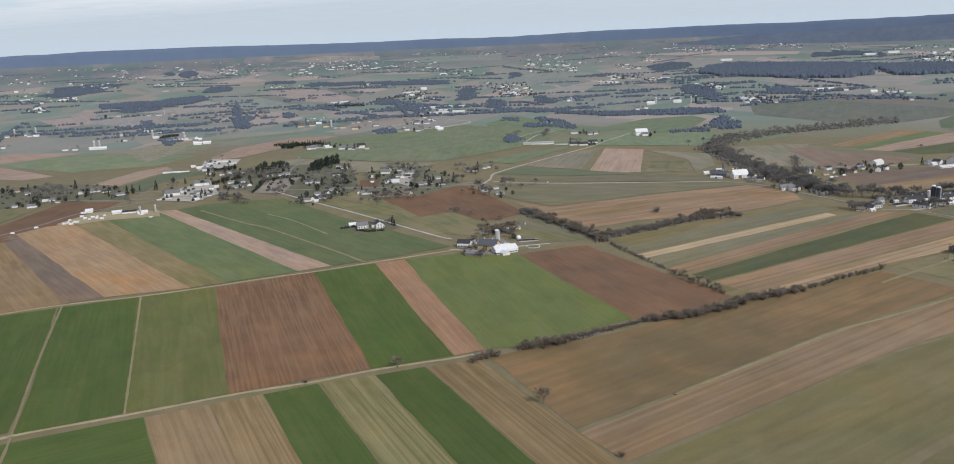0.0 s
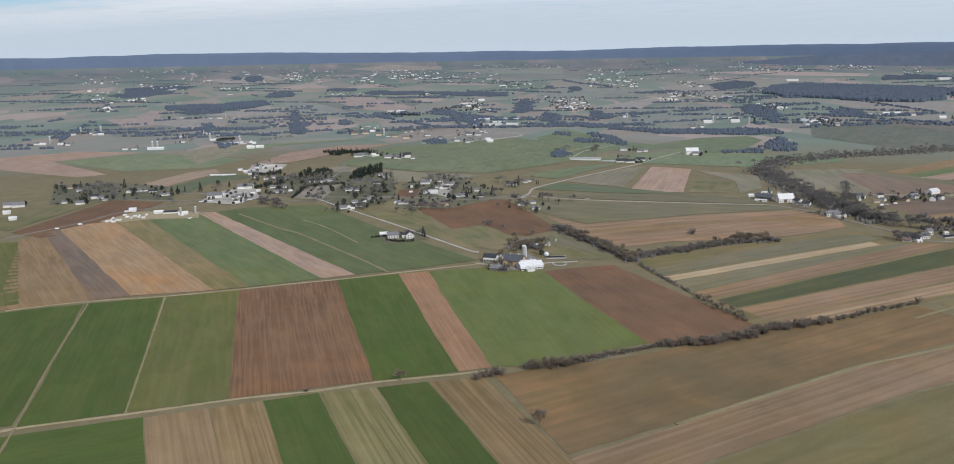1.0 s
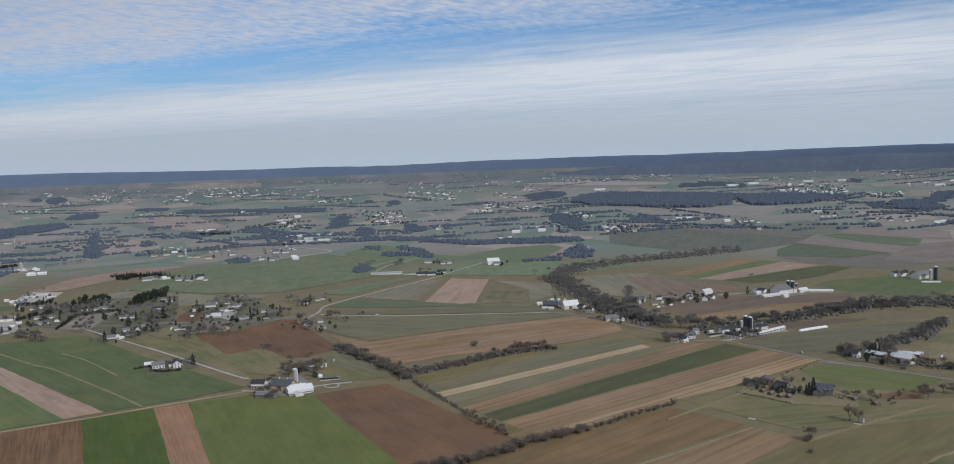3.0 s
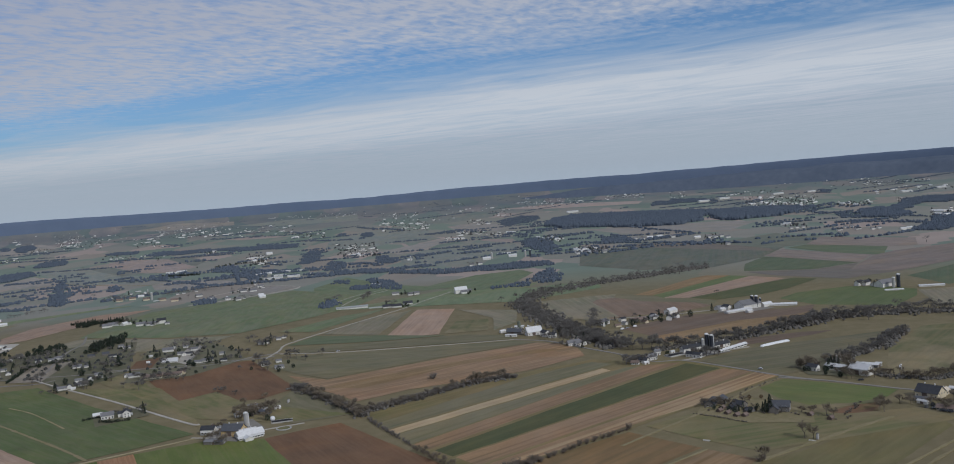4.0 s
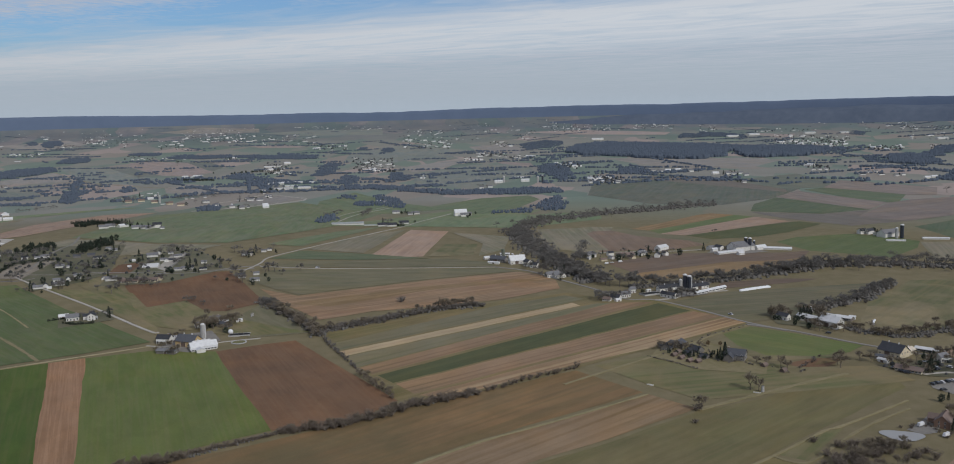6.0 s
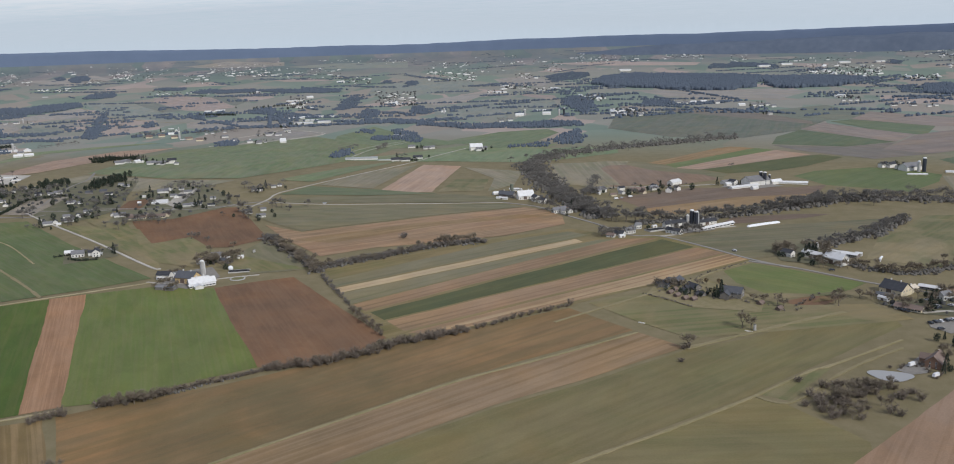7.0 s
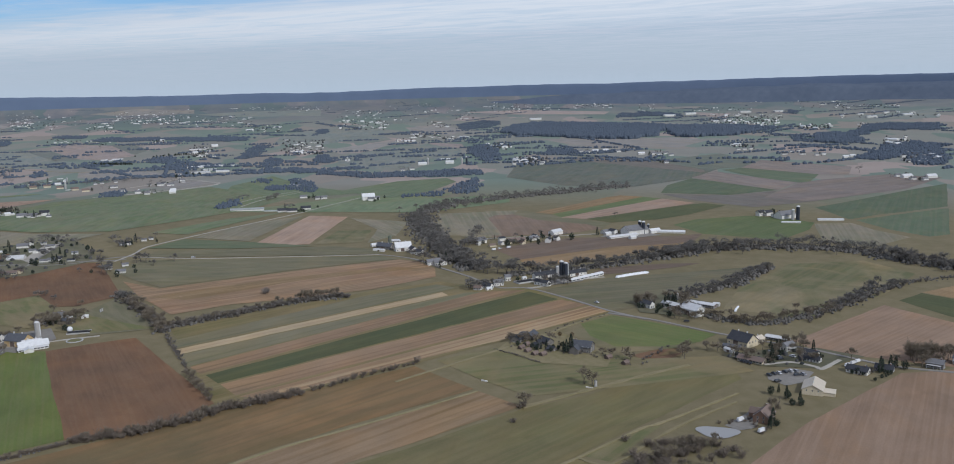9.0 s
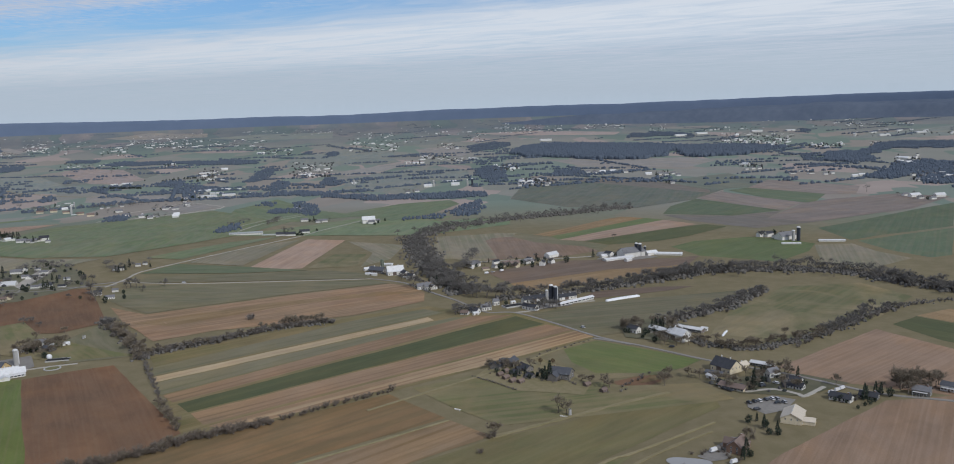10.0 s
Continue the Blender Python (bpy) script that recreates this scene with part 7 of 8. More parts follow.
build("cottage", -259.2, 992.9, 24, 0.68)
build("house_grey", -248.6, 975.6, 24, 0.68)
build("farmhouse", -247.6, 995.6, 114, 0.57)
build("cottage", -247.4, 1016.6, 24, 0.61)
build("shed", -252.4, 959.8, 24, 0.61)
build("shed", -241.2, 1005.6, 24, 0.61)
build("house_grey", -202.5, 996.8, 20, 0.84)
build("cottage", -211.9, 1000.7, 110, 0.61)
build("brownshed", -179.2, 985.7, 8, 0.83)
build("brownshed", -160.3, 991.9, 8, 0.86)
build("house_cream", -188.3, 989.4, 98, 0.68)
build("house_cream", -171.0, 992.3, 98, 0.68)
build("house_cream", -151.4, 998.7, 98, 0.68)
build("tentbarn", -183.2, 1067.2, 8, 0.66)
build("house_grey", -203.6, 1133.4, 15, 0.91)
build("farmhouse", -200.3, 1147.8, 105, 0.61)
build("cottage", -181.5, 1105.4, 15, 0.68)
build("cottage", -176.1, 1100.9, 105, 0.68)
build("house_grey", -172.1, 1132.8, 15, 0.68)
build("house_dark", -171.2, 1105.2, 15, 0.61)
build("cottage", -187.2, 1152.5, 15, 0.61)
build("shed", -216.3, 1101.9, 15, 0.68)
build("shed", -208.5, 1068.0, 15, 0.53)
build("cottage", -140.5, 1054.4, 10, 0.68)
build("house_dark", -135.0, 1058.4, 100, 0.61)
build("cottage", -129.0, 1091.7, 10, 0.61)
build("house_grey", -146.8, 1050.6, 10, 0.61)
build("house_dark", -119.6, 1054.2, 10, 0.53)
build("house_grey", -93.1, 1147.7, 15, 0.61)
build("farmhouse", -86.7, 1147.8, 15, 0.53)
build("cottage", -75.4, 1173.7, 15, 0.61)
build("cottage", -70.2, 1184.5, 15, 0.53)
build("farmhouse", -65.7, 1011.6, 20, 0.61)
build("cottage", -52.8, 1026.5, 20, 0.61)
build("house_grey", -47.1, 993.2, 20, 0.68)
build("cottage", -278.3, 1187.9, 20, 0.61)
build("house_grey", -267.2, 1176.3, 20, 0.61)
build("house_slate", -294.4, 1129.2, 20, 0.53)
build("house_slate", -280.1, 1137.3, 20, 0.53)
build("house_dark", -266.8, 1122.4, 20, 0.61)
build("house_cream", -689.9, 1098.1, 30, 0.68)
build("cottage", -658.1, 1071.4, 30, 0.61)
build("cottage", -623.7, 986.0, 30, 0.61)
build("house_grey", -599.0, 980.0, 30, 0.76)
build("farmhouse", -601.1, 1014.3, 30, 0.68)
build("cottage", -592.1, 1012.0, 30, 0.68)
build("house_grey", -579.6, 1002.1, 30, 0.46)
build("cottage", -576.5, 1051.5, 110, 0.68)
build("house_grey", -565.8, 1060.1, 24, 0.76)
build("cottage", -559.7, 1062.3, 24, 0.61)
build("house_grey", -515.7, 1029.0, 24, 0.61)
build("cottage", -509.0, 1031.1, 24, 0.61)
build("house_dark", -544.6, 1054.5, 24, 0.61)
build("barn_grey", -442.6, 1014.3, 28, 0.66)
build("warehouse", -438.2, 1027.7, 28, 0.36)
build("barn_grey", -428.8, 1075.2, 20, 0.66)
build("longshed", -442.3, 990.5, 28, 0.27)
build("cottage", -412.9, 1006.0, 24, 0.68)
build("house_grey", -412.3, 1019.8, 24, 0.68)
build("cottage", -398.9, 1000.5, 114, 0.68)
build("house_grey", -394.0, 1003.2, 24, 0.61)
build("shed", -400.2, 980.8, 24, 0.68)
build("shed", -395.4, 983.4, 24, 0.68)
build("shed", -401.7, 1036.1, 24, 0.68)
build("shed", -402.4, 1054.9, 24, 0.68)
build("cottage", -370.5, 1050.2, 24, 0.68)
build("house_grey", -449.9, 1159.6, 24, 0.68)
build("cottage", -421.1, 1157.9, 24, 0.68)
build("cottage", -412.9, 1151.2, 24, 0.61)
build("cottage", -427.5, 1144.7, 24, 0.61)
build("warehouse", -484.9, 1229.1, 15, 0.32)
build("warehouse", -482.6, 1259.4, 15, 0.36)
build("warehouse", -476.7, 1284.2, 15, 0.33)
build("warehouse", -451.8, 1255.7, 15, 0.26)
build("barn_grey", -465.7, 1194.9, 15, 0.53)
build("longshed", -516.1, 1188.8, 15, 0.38)
build("longshed", -501.4, 1189.4, 15, 0.34)
build("shed", -502.7, 1235.1, 15, 0.76)
build("shed", -488.0, 1218.4, 15, 0.76)
build("shed", -506.1, 936.1, 24, 0.99)
build("warehouse", -507.6, 933.4, 24, 0.28)
build("barn_white", -467.6, 923.8, 24, 0.41)
build("barn_dark", -454.0, 924.6, 20, 0.4)
build("barn_white", -436.2, 919.1, 24, 0.41)
build("silo_grey", -437.8, 916.5, 0, 0.47)
build("silo_grey", -423.4, 923.0, 0, 0.47)
build("van", -527.6, 865.4, 24, 0.88)
build("van", -541.2, 844.9, 24, 0.8)
build("van", -478.9, 900.2, 24, 0.72)
build("shed", -505.0, 880.1, 24, 0.5)
build("shed", -503.7, 885.2, 114, 0.5)
build("shed", -496.9, 878.8, 24, 0.5)
build("shed", -497.8, 886.9, 114, 0.5)
build("shed", -494.2, 886.4, 24, 0.5)
build("shed", -507.8, 896.6, 114, 0.5)
build("shed", -493.8, 902.6, 24, 0.5)
build("shed", -487.0, 898.8, 114, 0.5)
build("shed", -487.1, 907.1, 24, 0.5)
build("shed", -483.4, 909.3, 114, 0.5)
build("shed", -472.9, 899.3, 24, 0.5)
build("shed", -477.4, 913.9, 114, 0.5)
build("shed", -502.3, 912.3, 24, 0.5)
plant("bare", -684.7, 1079.8, 0.8)
plant("bare", -674.9, 1053.2, 0.8)
plant("evergreen", -682.5, 1099.8, 0.9)
plant("bare", -630.7, 1044.0, 1)
plant("bare", -628.9, 1054.8, 1)
plant("bare", -646.5, 1060.0, 0.9)
plant("evergreen", -621.6, 988.8, 0.9)
plant("evergreen", -591.6, 981.6, 1.0)
plant("evergreen", -611.0, 1009.9, 0.9)
plant("bare", -619.6, 1059.8, 1.1)
plant("bare", -605.0, 1048.0, 1.1)
plant("bare", -600.5, 1054.3, 1.2)
plant("bare", -583.9, 1031.2, 1.1)
plant("bare", -628.3, 1094.6, 1.0)
plant("bare", -646.7, 1100.6, 1.0)
plant("conifer", -601.4, 1086.2, 0.9)
plant("bare", -591.1, 1059.3, 0.9)
plant("evergreen", -563.2, 1044.2, 0.9)
plant("bare", -550.1, 1026.3, 0.7)
plant("evergreen", -539.5, 1068.7, 0.9)
plant("evergreen", -544.4, 1062.1, 0.8)
plant("evergreen", -519.5, 1019.2, 0.6)
plant("conifer", -510.1, 1053.6, 0.75)
plant("conifer", -501.4, 1055.4, 0.75)
plant("conifer", -479.6, 1054.3, 0.8)
plant("bare", -463.3, 1058.5, 0.9)
plant("bare", -461.7, 1073.8, 0.9)
plant("evergreen", -477.4, 1102.1, 0.8)
plant("conifer", -455.7, 1088.8, 0.8)
plant("evergreen", -426.3, 1015.0, 0.8)
plant("bare", -398.5, 1086.1, 0.9)
plant("bare", -396.2, 1102.5, 0.9)
plant("bare", -366.3, 973.2, 0.7)
plant("bare", -346.1, 977.3, 0.7)
plant("bare", -475.3, 973.5, 0.6)
plant("bare", -410.8, 1109.4, 0.8)
plant("conifer", -430.4, 1164.9, 0.8)
plant("conifer", -431.8, 1186.0, 0.9)
plant("evergreen", -413.4, 1076.4, 0.7)
plant("bare", -304.3, 1006.6, 0.8)
plant("bare", -307.7, 993.3, 0.7)
plant("conifer", -266.5, 1047.3, 0.9)
plant("conifer", -242.5, 1069.4, 0.8)
plant("bare", -234.5, 1094.0, 0.9)
plant("bare", -242.4, 1120.9, 0.8)
plant("bare", -178.5, 934.3, 0.8)
plant("conifer", -209.7, 1007.6, 0.7)
plant("bare", -194.9, 986.3, 0.7)
plant("bare", -175.9, 978.8, 0.7)
plant("bare", -162.3, 981.8, 0.7)
plant("bare", -147.1, 998.6, 0.8)
plant("bare", -173.1, 1157.3, 0.8)
plant("bare", -169.4, 1178.0, 0.8)
plant("bare", -91.3, 895.5, 0.9)
plant("conifer", -133.2, 1074.7, 0.8)
plant("conifer", -133.3, 1050.4, 0.7)
plant("bare", -113.6, 1054.2, 0.7)
plant("evergreen", -107.3, 1066.3, 0.7)
plant("bare", -104.3, 1074.6, 0.9)
plant("bare", -97.4, 1083.1, 0.9)
plant("bare", -111.1, 1167.8, 1.2)
plant("bare", -103.7, 1157.6, 1.0)
plant("bare", -95.6, 1137.8, 0.9)
plant("bare", -82.0, 1138.0, 0.9)
plant("conifer", -59.5, 1168.7, 0.5)
plant("conifer", -56.8, 1163.5, 0.5)
plant("bare", -72.1, 1011.7, 1.0)
plant("bare", -65.1, 990.0, 0.8)
plant("bare", -57.7, 982.8, 0.8)
plant("bare", -42.7, 1045.9, 0.8)
plant("bare", -35.3, 1041.9, 0.8)
plant("bare", -90.2, 997.4, 0.6)
tree_row("evergreen", 7, 16, 1.05, (-305, 1154), (-296, 1206), (-281, 1216))
tree_row("evergreen", 8, 14, 1.0, (-317, 1186), (-310, 1244), (-297, 1268))
tree_row("conifer", 9, 12, 0.9, (-310, 1175), (-288, 1229))
tree_row("evergreen", 5, 12, 0.9, (-386, 1161), (-372, 1184), (-356, 1203))
tree_row("evergreen", 5, 10, 0.9, (-394, 1199), (-378, 1219), (-365, 1228))
tree_row("evergreen", 3, 3, 0.45, (-342, 1010), (-352, 1092), (-312, 1117))
tree_row("bare", 9, 12, 0.8, (-400, 1103), (-393, 1128), (-388, 1151))
tree_row("evergreen", 7, 10, 0.7, (-429, 1071), (-415, 1077), (-405, 1104))
tree_row("evergreen", 6, 8, 0.7, (-461, 1178), (-441, 1183), (-426, 1201))
tree_row("conifer", 6, 5, 0.5, (-428, 1508), (-359, 1492))
tree_row("evergreen", 5, 6, 0.8, (-425, 1470), (-424, 1506))
tree_row("bare", 9, 8, 0.6, (-218, 1201), (-180, 1178))
tree_row("bare", 8, 8, 0.6, (-721, 1849), (-676, 1939))
grove(26, (-637, 976), (-733, 1131), (-687, 1141), (-621, 1131), (-544, 1094), (-487, 999), (-569, 1003))
grove(16, (-449, 985), (-468, 1059), (-438, 1128), (-400, 1139), (-358, 1012), (-398, 971))
grove(30, (-377, 1036), (-415, 1157), (-360, 1215), (-320, 1166), (-308, 1007))
grove(34, (-275, 964), (-314, 1140), (-270, 1227), (-218, 1030), (-231, 988))
grove(26, (-208, 980), (-232, 1144), (-165, 1189), (-115, 1109), (-95, 1058), (-140, 998))
grove(8, (-466, 1169), (-519, 1331), (-463, 1323), (-424, 1184))
build("barn_white", -760.0, 1786.1, 10, 0.4)
build("barn_white", -745.2, 1802.0, 10, 0.45)
build("tallbarn", -726.9, 1816.9, 100, 0.4)
build("longshed", -733.4, 1797.0, 10, 0.25)
build("silo_grey", -749.7, 1815.1, 0, 0.52)
build("cottage", -769.1, 1779.0, 10, 0.59)
build("barn_white", -937.3, 2040.6, 10, 0.4)
build("silo_grey", -940.9, 2041.7, 0, 0.52)
build("cottage", -951.7, 2021.7, 10, 0.65)
build("cottage", -966.9, 1958.7, 10, 0.65)
build("barn_white", -964.5, 1969.0, 10, 0.35)
build("longshed", -888.2, 2013.6, 10, 0.3)
build("silo_grey", -1087.5, 2499.4, 0, 0.65)
build("barn_grey", -1099.3, 2487.5, 10, 0.59)
build("cottage", -1125.9, 2479.8, 10, 0.78)
build("cottage", -1059.9, 2491.4, 10, 0.65)
build("warehouse", -1223.0, 2491.2, 10, 0.3)
build("longshed", -1462.0, 3391.8, 10, 0.45)
build("warehouse", -581.4, 2234.3, 10, 0.3)
build("tallbarn", -544.3, 2164.5, 100, 0.4)
build("silo_grey", -531.7, 2146.0, 0, 0.59)
build("cottage", -581.3, 2177.9, 10, 0.65)
build("cottage", -602.6, 2117.2, 10, 0.65)
build("cottage", -597.3, 2062.0, 10, 0.65)
build("longshed", -453.1, 1952.4, 10, 0.3)
build("cottage", -442.9, 2071.1, 10, 0.65)
build("cottage", -431.3, 2080.4, 10, 0.65)
build("cottage", -407.7, 2099.2, 10, 0.65)
build("farmhouse", -324.5, 1886.4, 10, 0.65)
build("tallbarn", -286.6, 1857.9, 100, 0.4)
build("cottage", -259.7, 1834.2, 10, 0.65)
build("cottage", -302.4, 1987.6, 10, 0.65)
build("cottage", -298.2, 2042.2, 10, 0.65)
build("house_dark", -285.6, 2037.1, 10, 0.72)
build("farmhouse", -280.6, 2149.8, 10, 0.59)
build("cottage", -246.2, 2049.8, 10, 0.65)
build("tallbarn", -215.1, 1844.4, 20, 0.47)
build("cottage", -243.3, 1814.8, 10, 0.52)
build("warehouse", -319.4, 2428.7, 5, 0.5)
build("warehouse", -290.3, 2450.6, 5, 0.55)
build("warehouse", -253.5, 2452.6, 5, 0.55)
build("warehouse", -214.9, 2453.8, 5, 0.4)
build("warehouse", -365.9, 2773.3, 5, 0.45)
build("warehouse", -334.6, 2760.4, 5, 0.35)
build("warehouse", -641.1, 2726.5, 5, 0.45)
build("longshed", -610.7, 2752.8, 5, 0.5)
build("cottage", -170.3, 2335.5, 5, 0.78)
build("cottage", -150.5, 2311.1, 5, 0.78)
build("warehouse", -81.3, 2833.4, 5, 0.4)
build("silo_grey", -90.0, 2880.1, 0, 0.65)
build("barn_white", 84.0, 2481.9, 5, 0.5)
build("farmhouse", -354.4, 1447.1, 20, 0.59)
build("tallbarn", -348.6, 1445.5, 110, 0.28)
build("longshed", -367.5, 1441.8, 10, 0.17)
build("farmhouse", -300.0, 1415.5, 20, 0.59)
build("cottage", -279.7, 1403.1, 20, 0.65)
build("cottage", -300.6, 1398.6, 20, 0.52)
build("barn_white", 11.7, 1894.8, 10, 0.35)
build("cottage", 26.3, 1876.6, 10, 0.65)
build("cottage", 38.2, 1885.2, 10, 0.59)
build("cottage", 99.9, 1635.2, 10, 0.59)
plant("evergreen", -437.6, 1476.8, 1.0)
plant("evergreen", -438.2, 1497.3, 0.9)
plant("bare", -794.2, 3146.4, 1.0)
plant("evergreen", -581.0, 2818.6, 0.9)
plant("bare", -1030.2, 3096.0, 1.2)
plant("bare", -771.7, 2699.6, 1.2)
plant("bare", -715.8, 2252.4, 1.1)
plant("bare", -664.6, 2166.1, 1.1)
plant("bare", -754.5, 2366.5, 1.2)
plant("bare", -815.9, 2371.7, 1.2)
plant("evergreen", -262.0, 2201.6, 1.1)
plant("evergreen", -248.8, 2211.3, 1.1)
plant("evergreen", -292.5, 2169.2, 1)
plant("evergreen", -282.4, 2224.6, 1)
plant("bare", -566.6, 2050.6, 1.0)
plant("bare", -543.0, 2015.1, 1.0)
plant("conifer", 51.6, 1500.7, 0.9)
plant("bare", 55.5, 1483.0, 1.1)
plant("bare", 65.6, 1481.8, 0.9)
plant("evergreen", 104.6, 1494.0, 0.6)
plant("evergreen", -1241.5, 2451.6, 1.3)
plant("evergreen", -1161.7, 2459.7, 1.0)
plant("bare", -887.5, 1857.2, 0.9)
tree_row("conifer", 7, 6, 0.6, (-442, 1520), (-408, 1527), (-377, 1526))
tree_row("evergreen", 6, 5, 0.8, (-826, 1857), (-815, 1886), (-799, 1903))
tree_row("evergreen", 7, 6, 0.8, (-632, 2598), (-511, 2571))
tree_row("evergreen", 9, 12, 0.8, (-515, 2755), (-467, 2834), (-373, 2857))
tree_row("bare", 7, 14, 0.7, (-604, 2091), (-498, 2106))
tree_row("bare", 9, 16, 0.8, (-471, 2068), (-359, 2137))
tree_row("bare", 8, 10, 0.7, (6, 1593), (17, 1687))
hamlet(26, (604, 4540), (628, 4848), (1198, 4717), (1118, 4317))
hamlet(14, (1531, 4015), (1585, 4184), (1818, 4030), (1754, 3866))
hamlet(30, (-1446, 3990), (-1654, 4481), (-1455, 4519), (-1247, 3969))
hamlet(34, (-1096, 4213), (-1239, 4665), (-860, 4724), (-727, 4156))
hamlet(16, (-639, 4696), (-651, 4770), (-153, 4841), (-138, 4640))
hamlet(14, (-98, 4174), (-124, 4478), (295, 4353), (292, 4038))
hamlet(16, (117, 4411), (106, 4802), (490, 4724), (468, 4289))
hamlet(12, (-698, 4037), (-768, 4330), (-504, 4281), (-449, 3976))
hamlet(12, (1966, 3853), (2058, 4058), (2394, 3785), (2286, 3594))
hamlet(10, (-1050, 3341), (-1151, 3598), (-879, 3541), (-794, 3281))
hamlet(7, (-1682, 3027), (-1766, 3162), (-1700, 3148), (-1618, 3013))
hamlet(8, (-2173, 4009), (-2249, 4141), (-2195, 4152), (-2116, 4011))
hamlet(31, (-1906, 3892), (-2115, 4287), (-1974, 4324), (-1751, 3873))
hamlet(11, (-1583, 3580), (-1675, 3765), (-1520, 3735), (-1433, 3546))
hamlet(14, (-1539, 3886), (-1633, 4097), (-1503, 4079), (-1412, 3860))
hamlet(34, (-1524, 4131), (-1675, 4501), (-1569, 4522), (-1411, 4113))
hamlet(14, (-1398, 4210), (-1517, 4530), (-1341, 4546), (-1218, 4177))
hamlet(17, (-1096, 3883), (-1246, 4333), (-1111, 4309), (-970, 3845))
hamlet(62, (-1101, 4255), (-1225, 4672), (-891, 4702), (-768, 4165))
hamlet(25, (-780, 4280), (-841, 4549), (-500, 4467), (-453, 4168))
hamlet(20, (-413, 3748), (-473, 4118), (-304, 4048), (-258, 3680))
hamlet(7, (-679, 3335), (-708, 3443), (-655, 3423), (-628, 3315))
hamlet(14, (-404, 2730), (-503, 3172), (-396, 3127), (-312, 2693))
hamlet(36, (-135, 2754), (-207, 3335), (-50, 3259), (-5, 2695))
hamlet(36, (-42, 3748), (-75, 4246), (154, 4134), (161, 3641))
hamlet(6, (199, 3107), (198, 3234), (262, 3198), (260, 3073))
hamlet(11, (252, 3256), (255, 3418), (370, 3351), (362, 3194))
hamlet(8, (366, 3140), (372, 3268), (455, 3219), (445, 3094))
hamlet(10, (321, 3730), (331, 4037), (427, 3980), (410, 3677))
hamlet(13, (453, 4061), (482, 4540), (585, 4486), (544, 4004))
hamlet(34, (644, 4424), (684, 4823), (851, 4804), (789, 4336))
hamlet(14, (812, 4445), (845, 4686), (977, 4620), (935, 4367))
hamlet(48, (1074, 4457), (1132, 4758), (1335, 4713), (1246, 4337))
hamlet(22, (510, 2224), (534, 2407), (613, 2365), (583, 2188))
hamlet(13, (477, 2700), (499, 2915), (573, 2871), (546, 2661))
hamlet(8, (1160, 2494), (1187, 2564), (1236, 2529), (1209, 2461))
hamlet(56, (1397, 3390), (1562, 3863), (1793, 3630), (1604, 3197))
hamlet(11, (1871, 4251), (1941, 4434), (2019, 4376), (1941, 4185))
hamlet(20, (-1721, 4489), (-1720, 4490), (-1386, 4621), (-1387, 4620))
hamlet(17, (-753, 4747), (-752, 4747), (-525, 4789), (-525, 4783))
hamlet(17, (-396, 4739), (-402, 4806), (-203, 4828), (-193, 4696))
hamlet(14, (-63, 4532), (-72, 4685), (124, 4618), (127, 4452))
hamlet(7, (290, 4741), (292, 4824), (377, 4803), (374, 4712))
hamlet(11, (-1895, 4275), (-1945, 4384), (-1753, 4443), (-1684, 4281))
hamlet(11, (-1859, 3563), (-2000, 3809), (-1853, 3793), (-1716, 3538))
hamlet(17, (-2370, 4144), (-2364, 4148), (-2138, 4283), (-2122, 4239))
hamlet(14, (1259, 3921), (1403, 4457), (1473, 4406), (1320, 3870))
hamlet(14, (-2018, 4347), (-2015, 4349), (-1733, 4484), (-1736, 4482))
hamlet(17, (-1224, 4675), (-1222, 4675), (-784, 4741), (-785, 4740))
hamlet(36, (1335, 3214), (1477, 3641), (1708, 3461), (1542, 3065))
hamlet(17, (1590, 3028), (1663, 3192), (1752, 3121), (1676, 2962))
hamlet(14, (2110, 3841), (2182, 3990), (2385, 3796), (2305, 3654))
hamlet(17, (1905, 3365), (2054, 3670), (2329, 3401), (2162, 3128))
hamlet(11, (1508, 2320), (1664, 2610), (1716, 2571), (1556, 2290))
hamlet(22, (1343, 1941), (1477, 2178), (1554, 2132), (1414, 1904))
hamlet(14, (1975, 4100), (2080, 4353), (2347, 4150), (2216, 3889))
hamlet(8, (1765, 2953), (1857, 3132), (1918, 3080), (1824, 2905))
hamlet(20, (-2343, 3725), (-2532, 4040), (-2336, 4112), (-2122, 3723))
hamlet(22, (-1930, 3469), (-2131, 3840), (-1901, 3829), (-1711, 3435))
hamlet(17, (-1891, 3025), (-2205, 3541), (-1902, 3512), (-1618, 2976))
hamlet(8, (-1616, 2673), (-1688, 2796), (-1595, 2777), (-1526, 2655))
stand(house("", "white two-storey farmhouse with a dark gable roof", 11.6, 6.7, 4.4, 2.5, WHITE, DARKROOF, 4, True, False, False), -68.0, 756.7, -13)
stand(barn("", "great bank barn with ochre gable boards and a slate roof", 17.2, 11.1, 5.1, 4.1, YELLOW, SLATE), -45.7, 747.0, -20)
stand(small_shed("weathered grey lean-to before the barn", 16.1, 6.7, 2.5, 1.2, STONE, GREYROOF), -56.5, 727.0, -14)
stand(barn("", "low white dairy barn with a white metal roof and a wing", 13.0, 8.1, 3.3, 2.7, WHITE, METAL), -33.8, 741.5, 25)
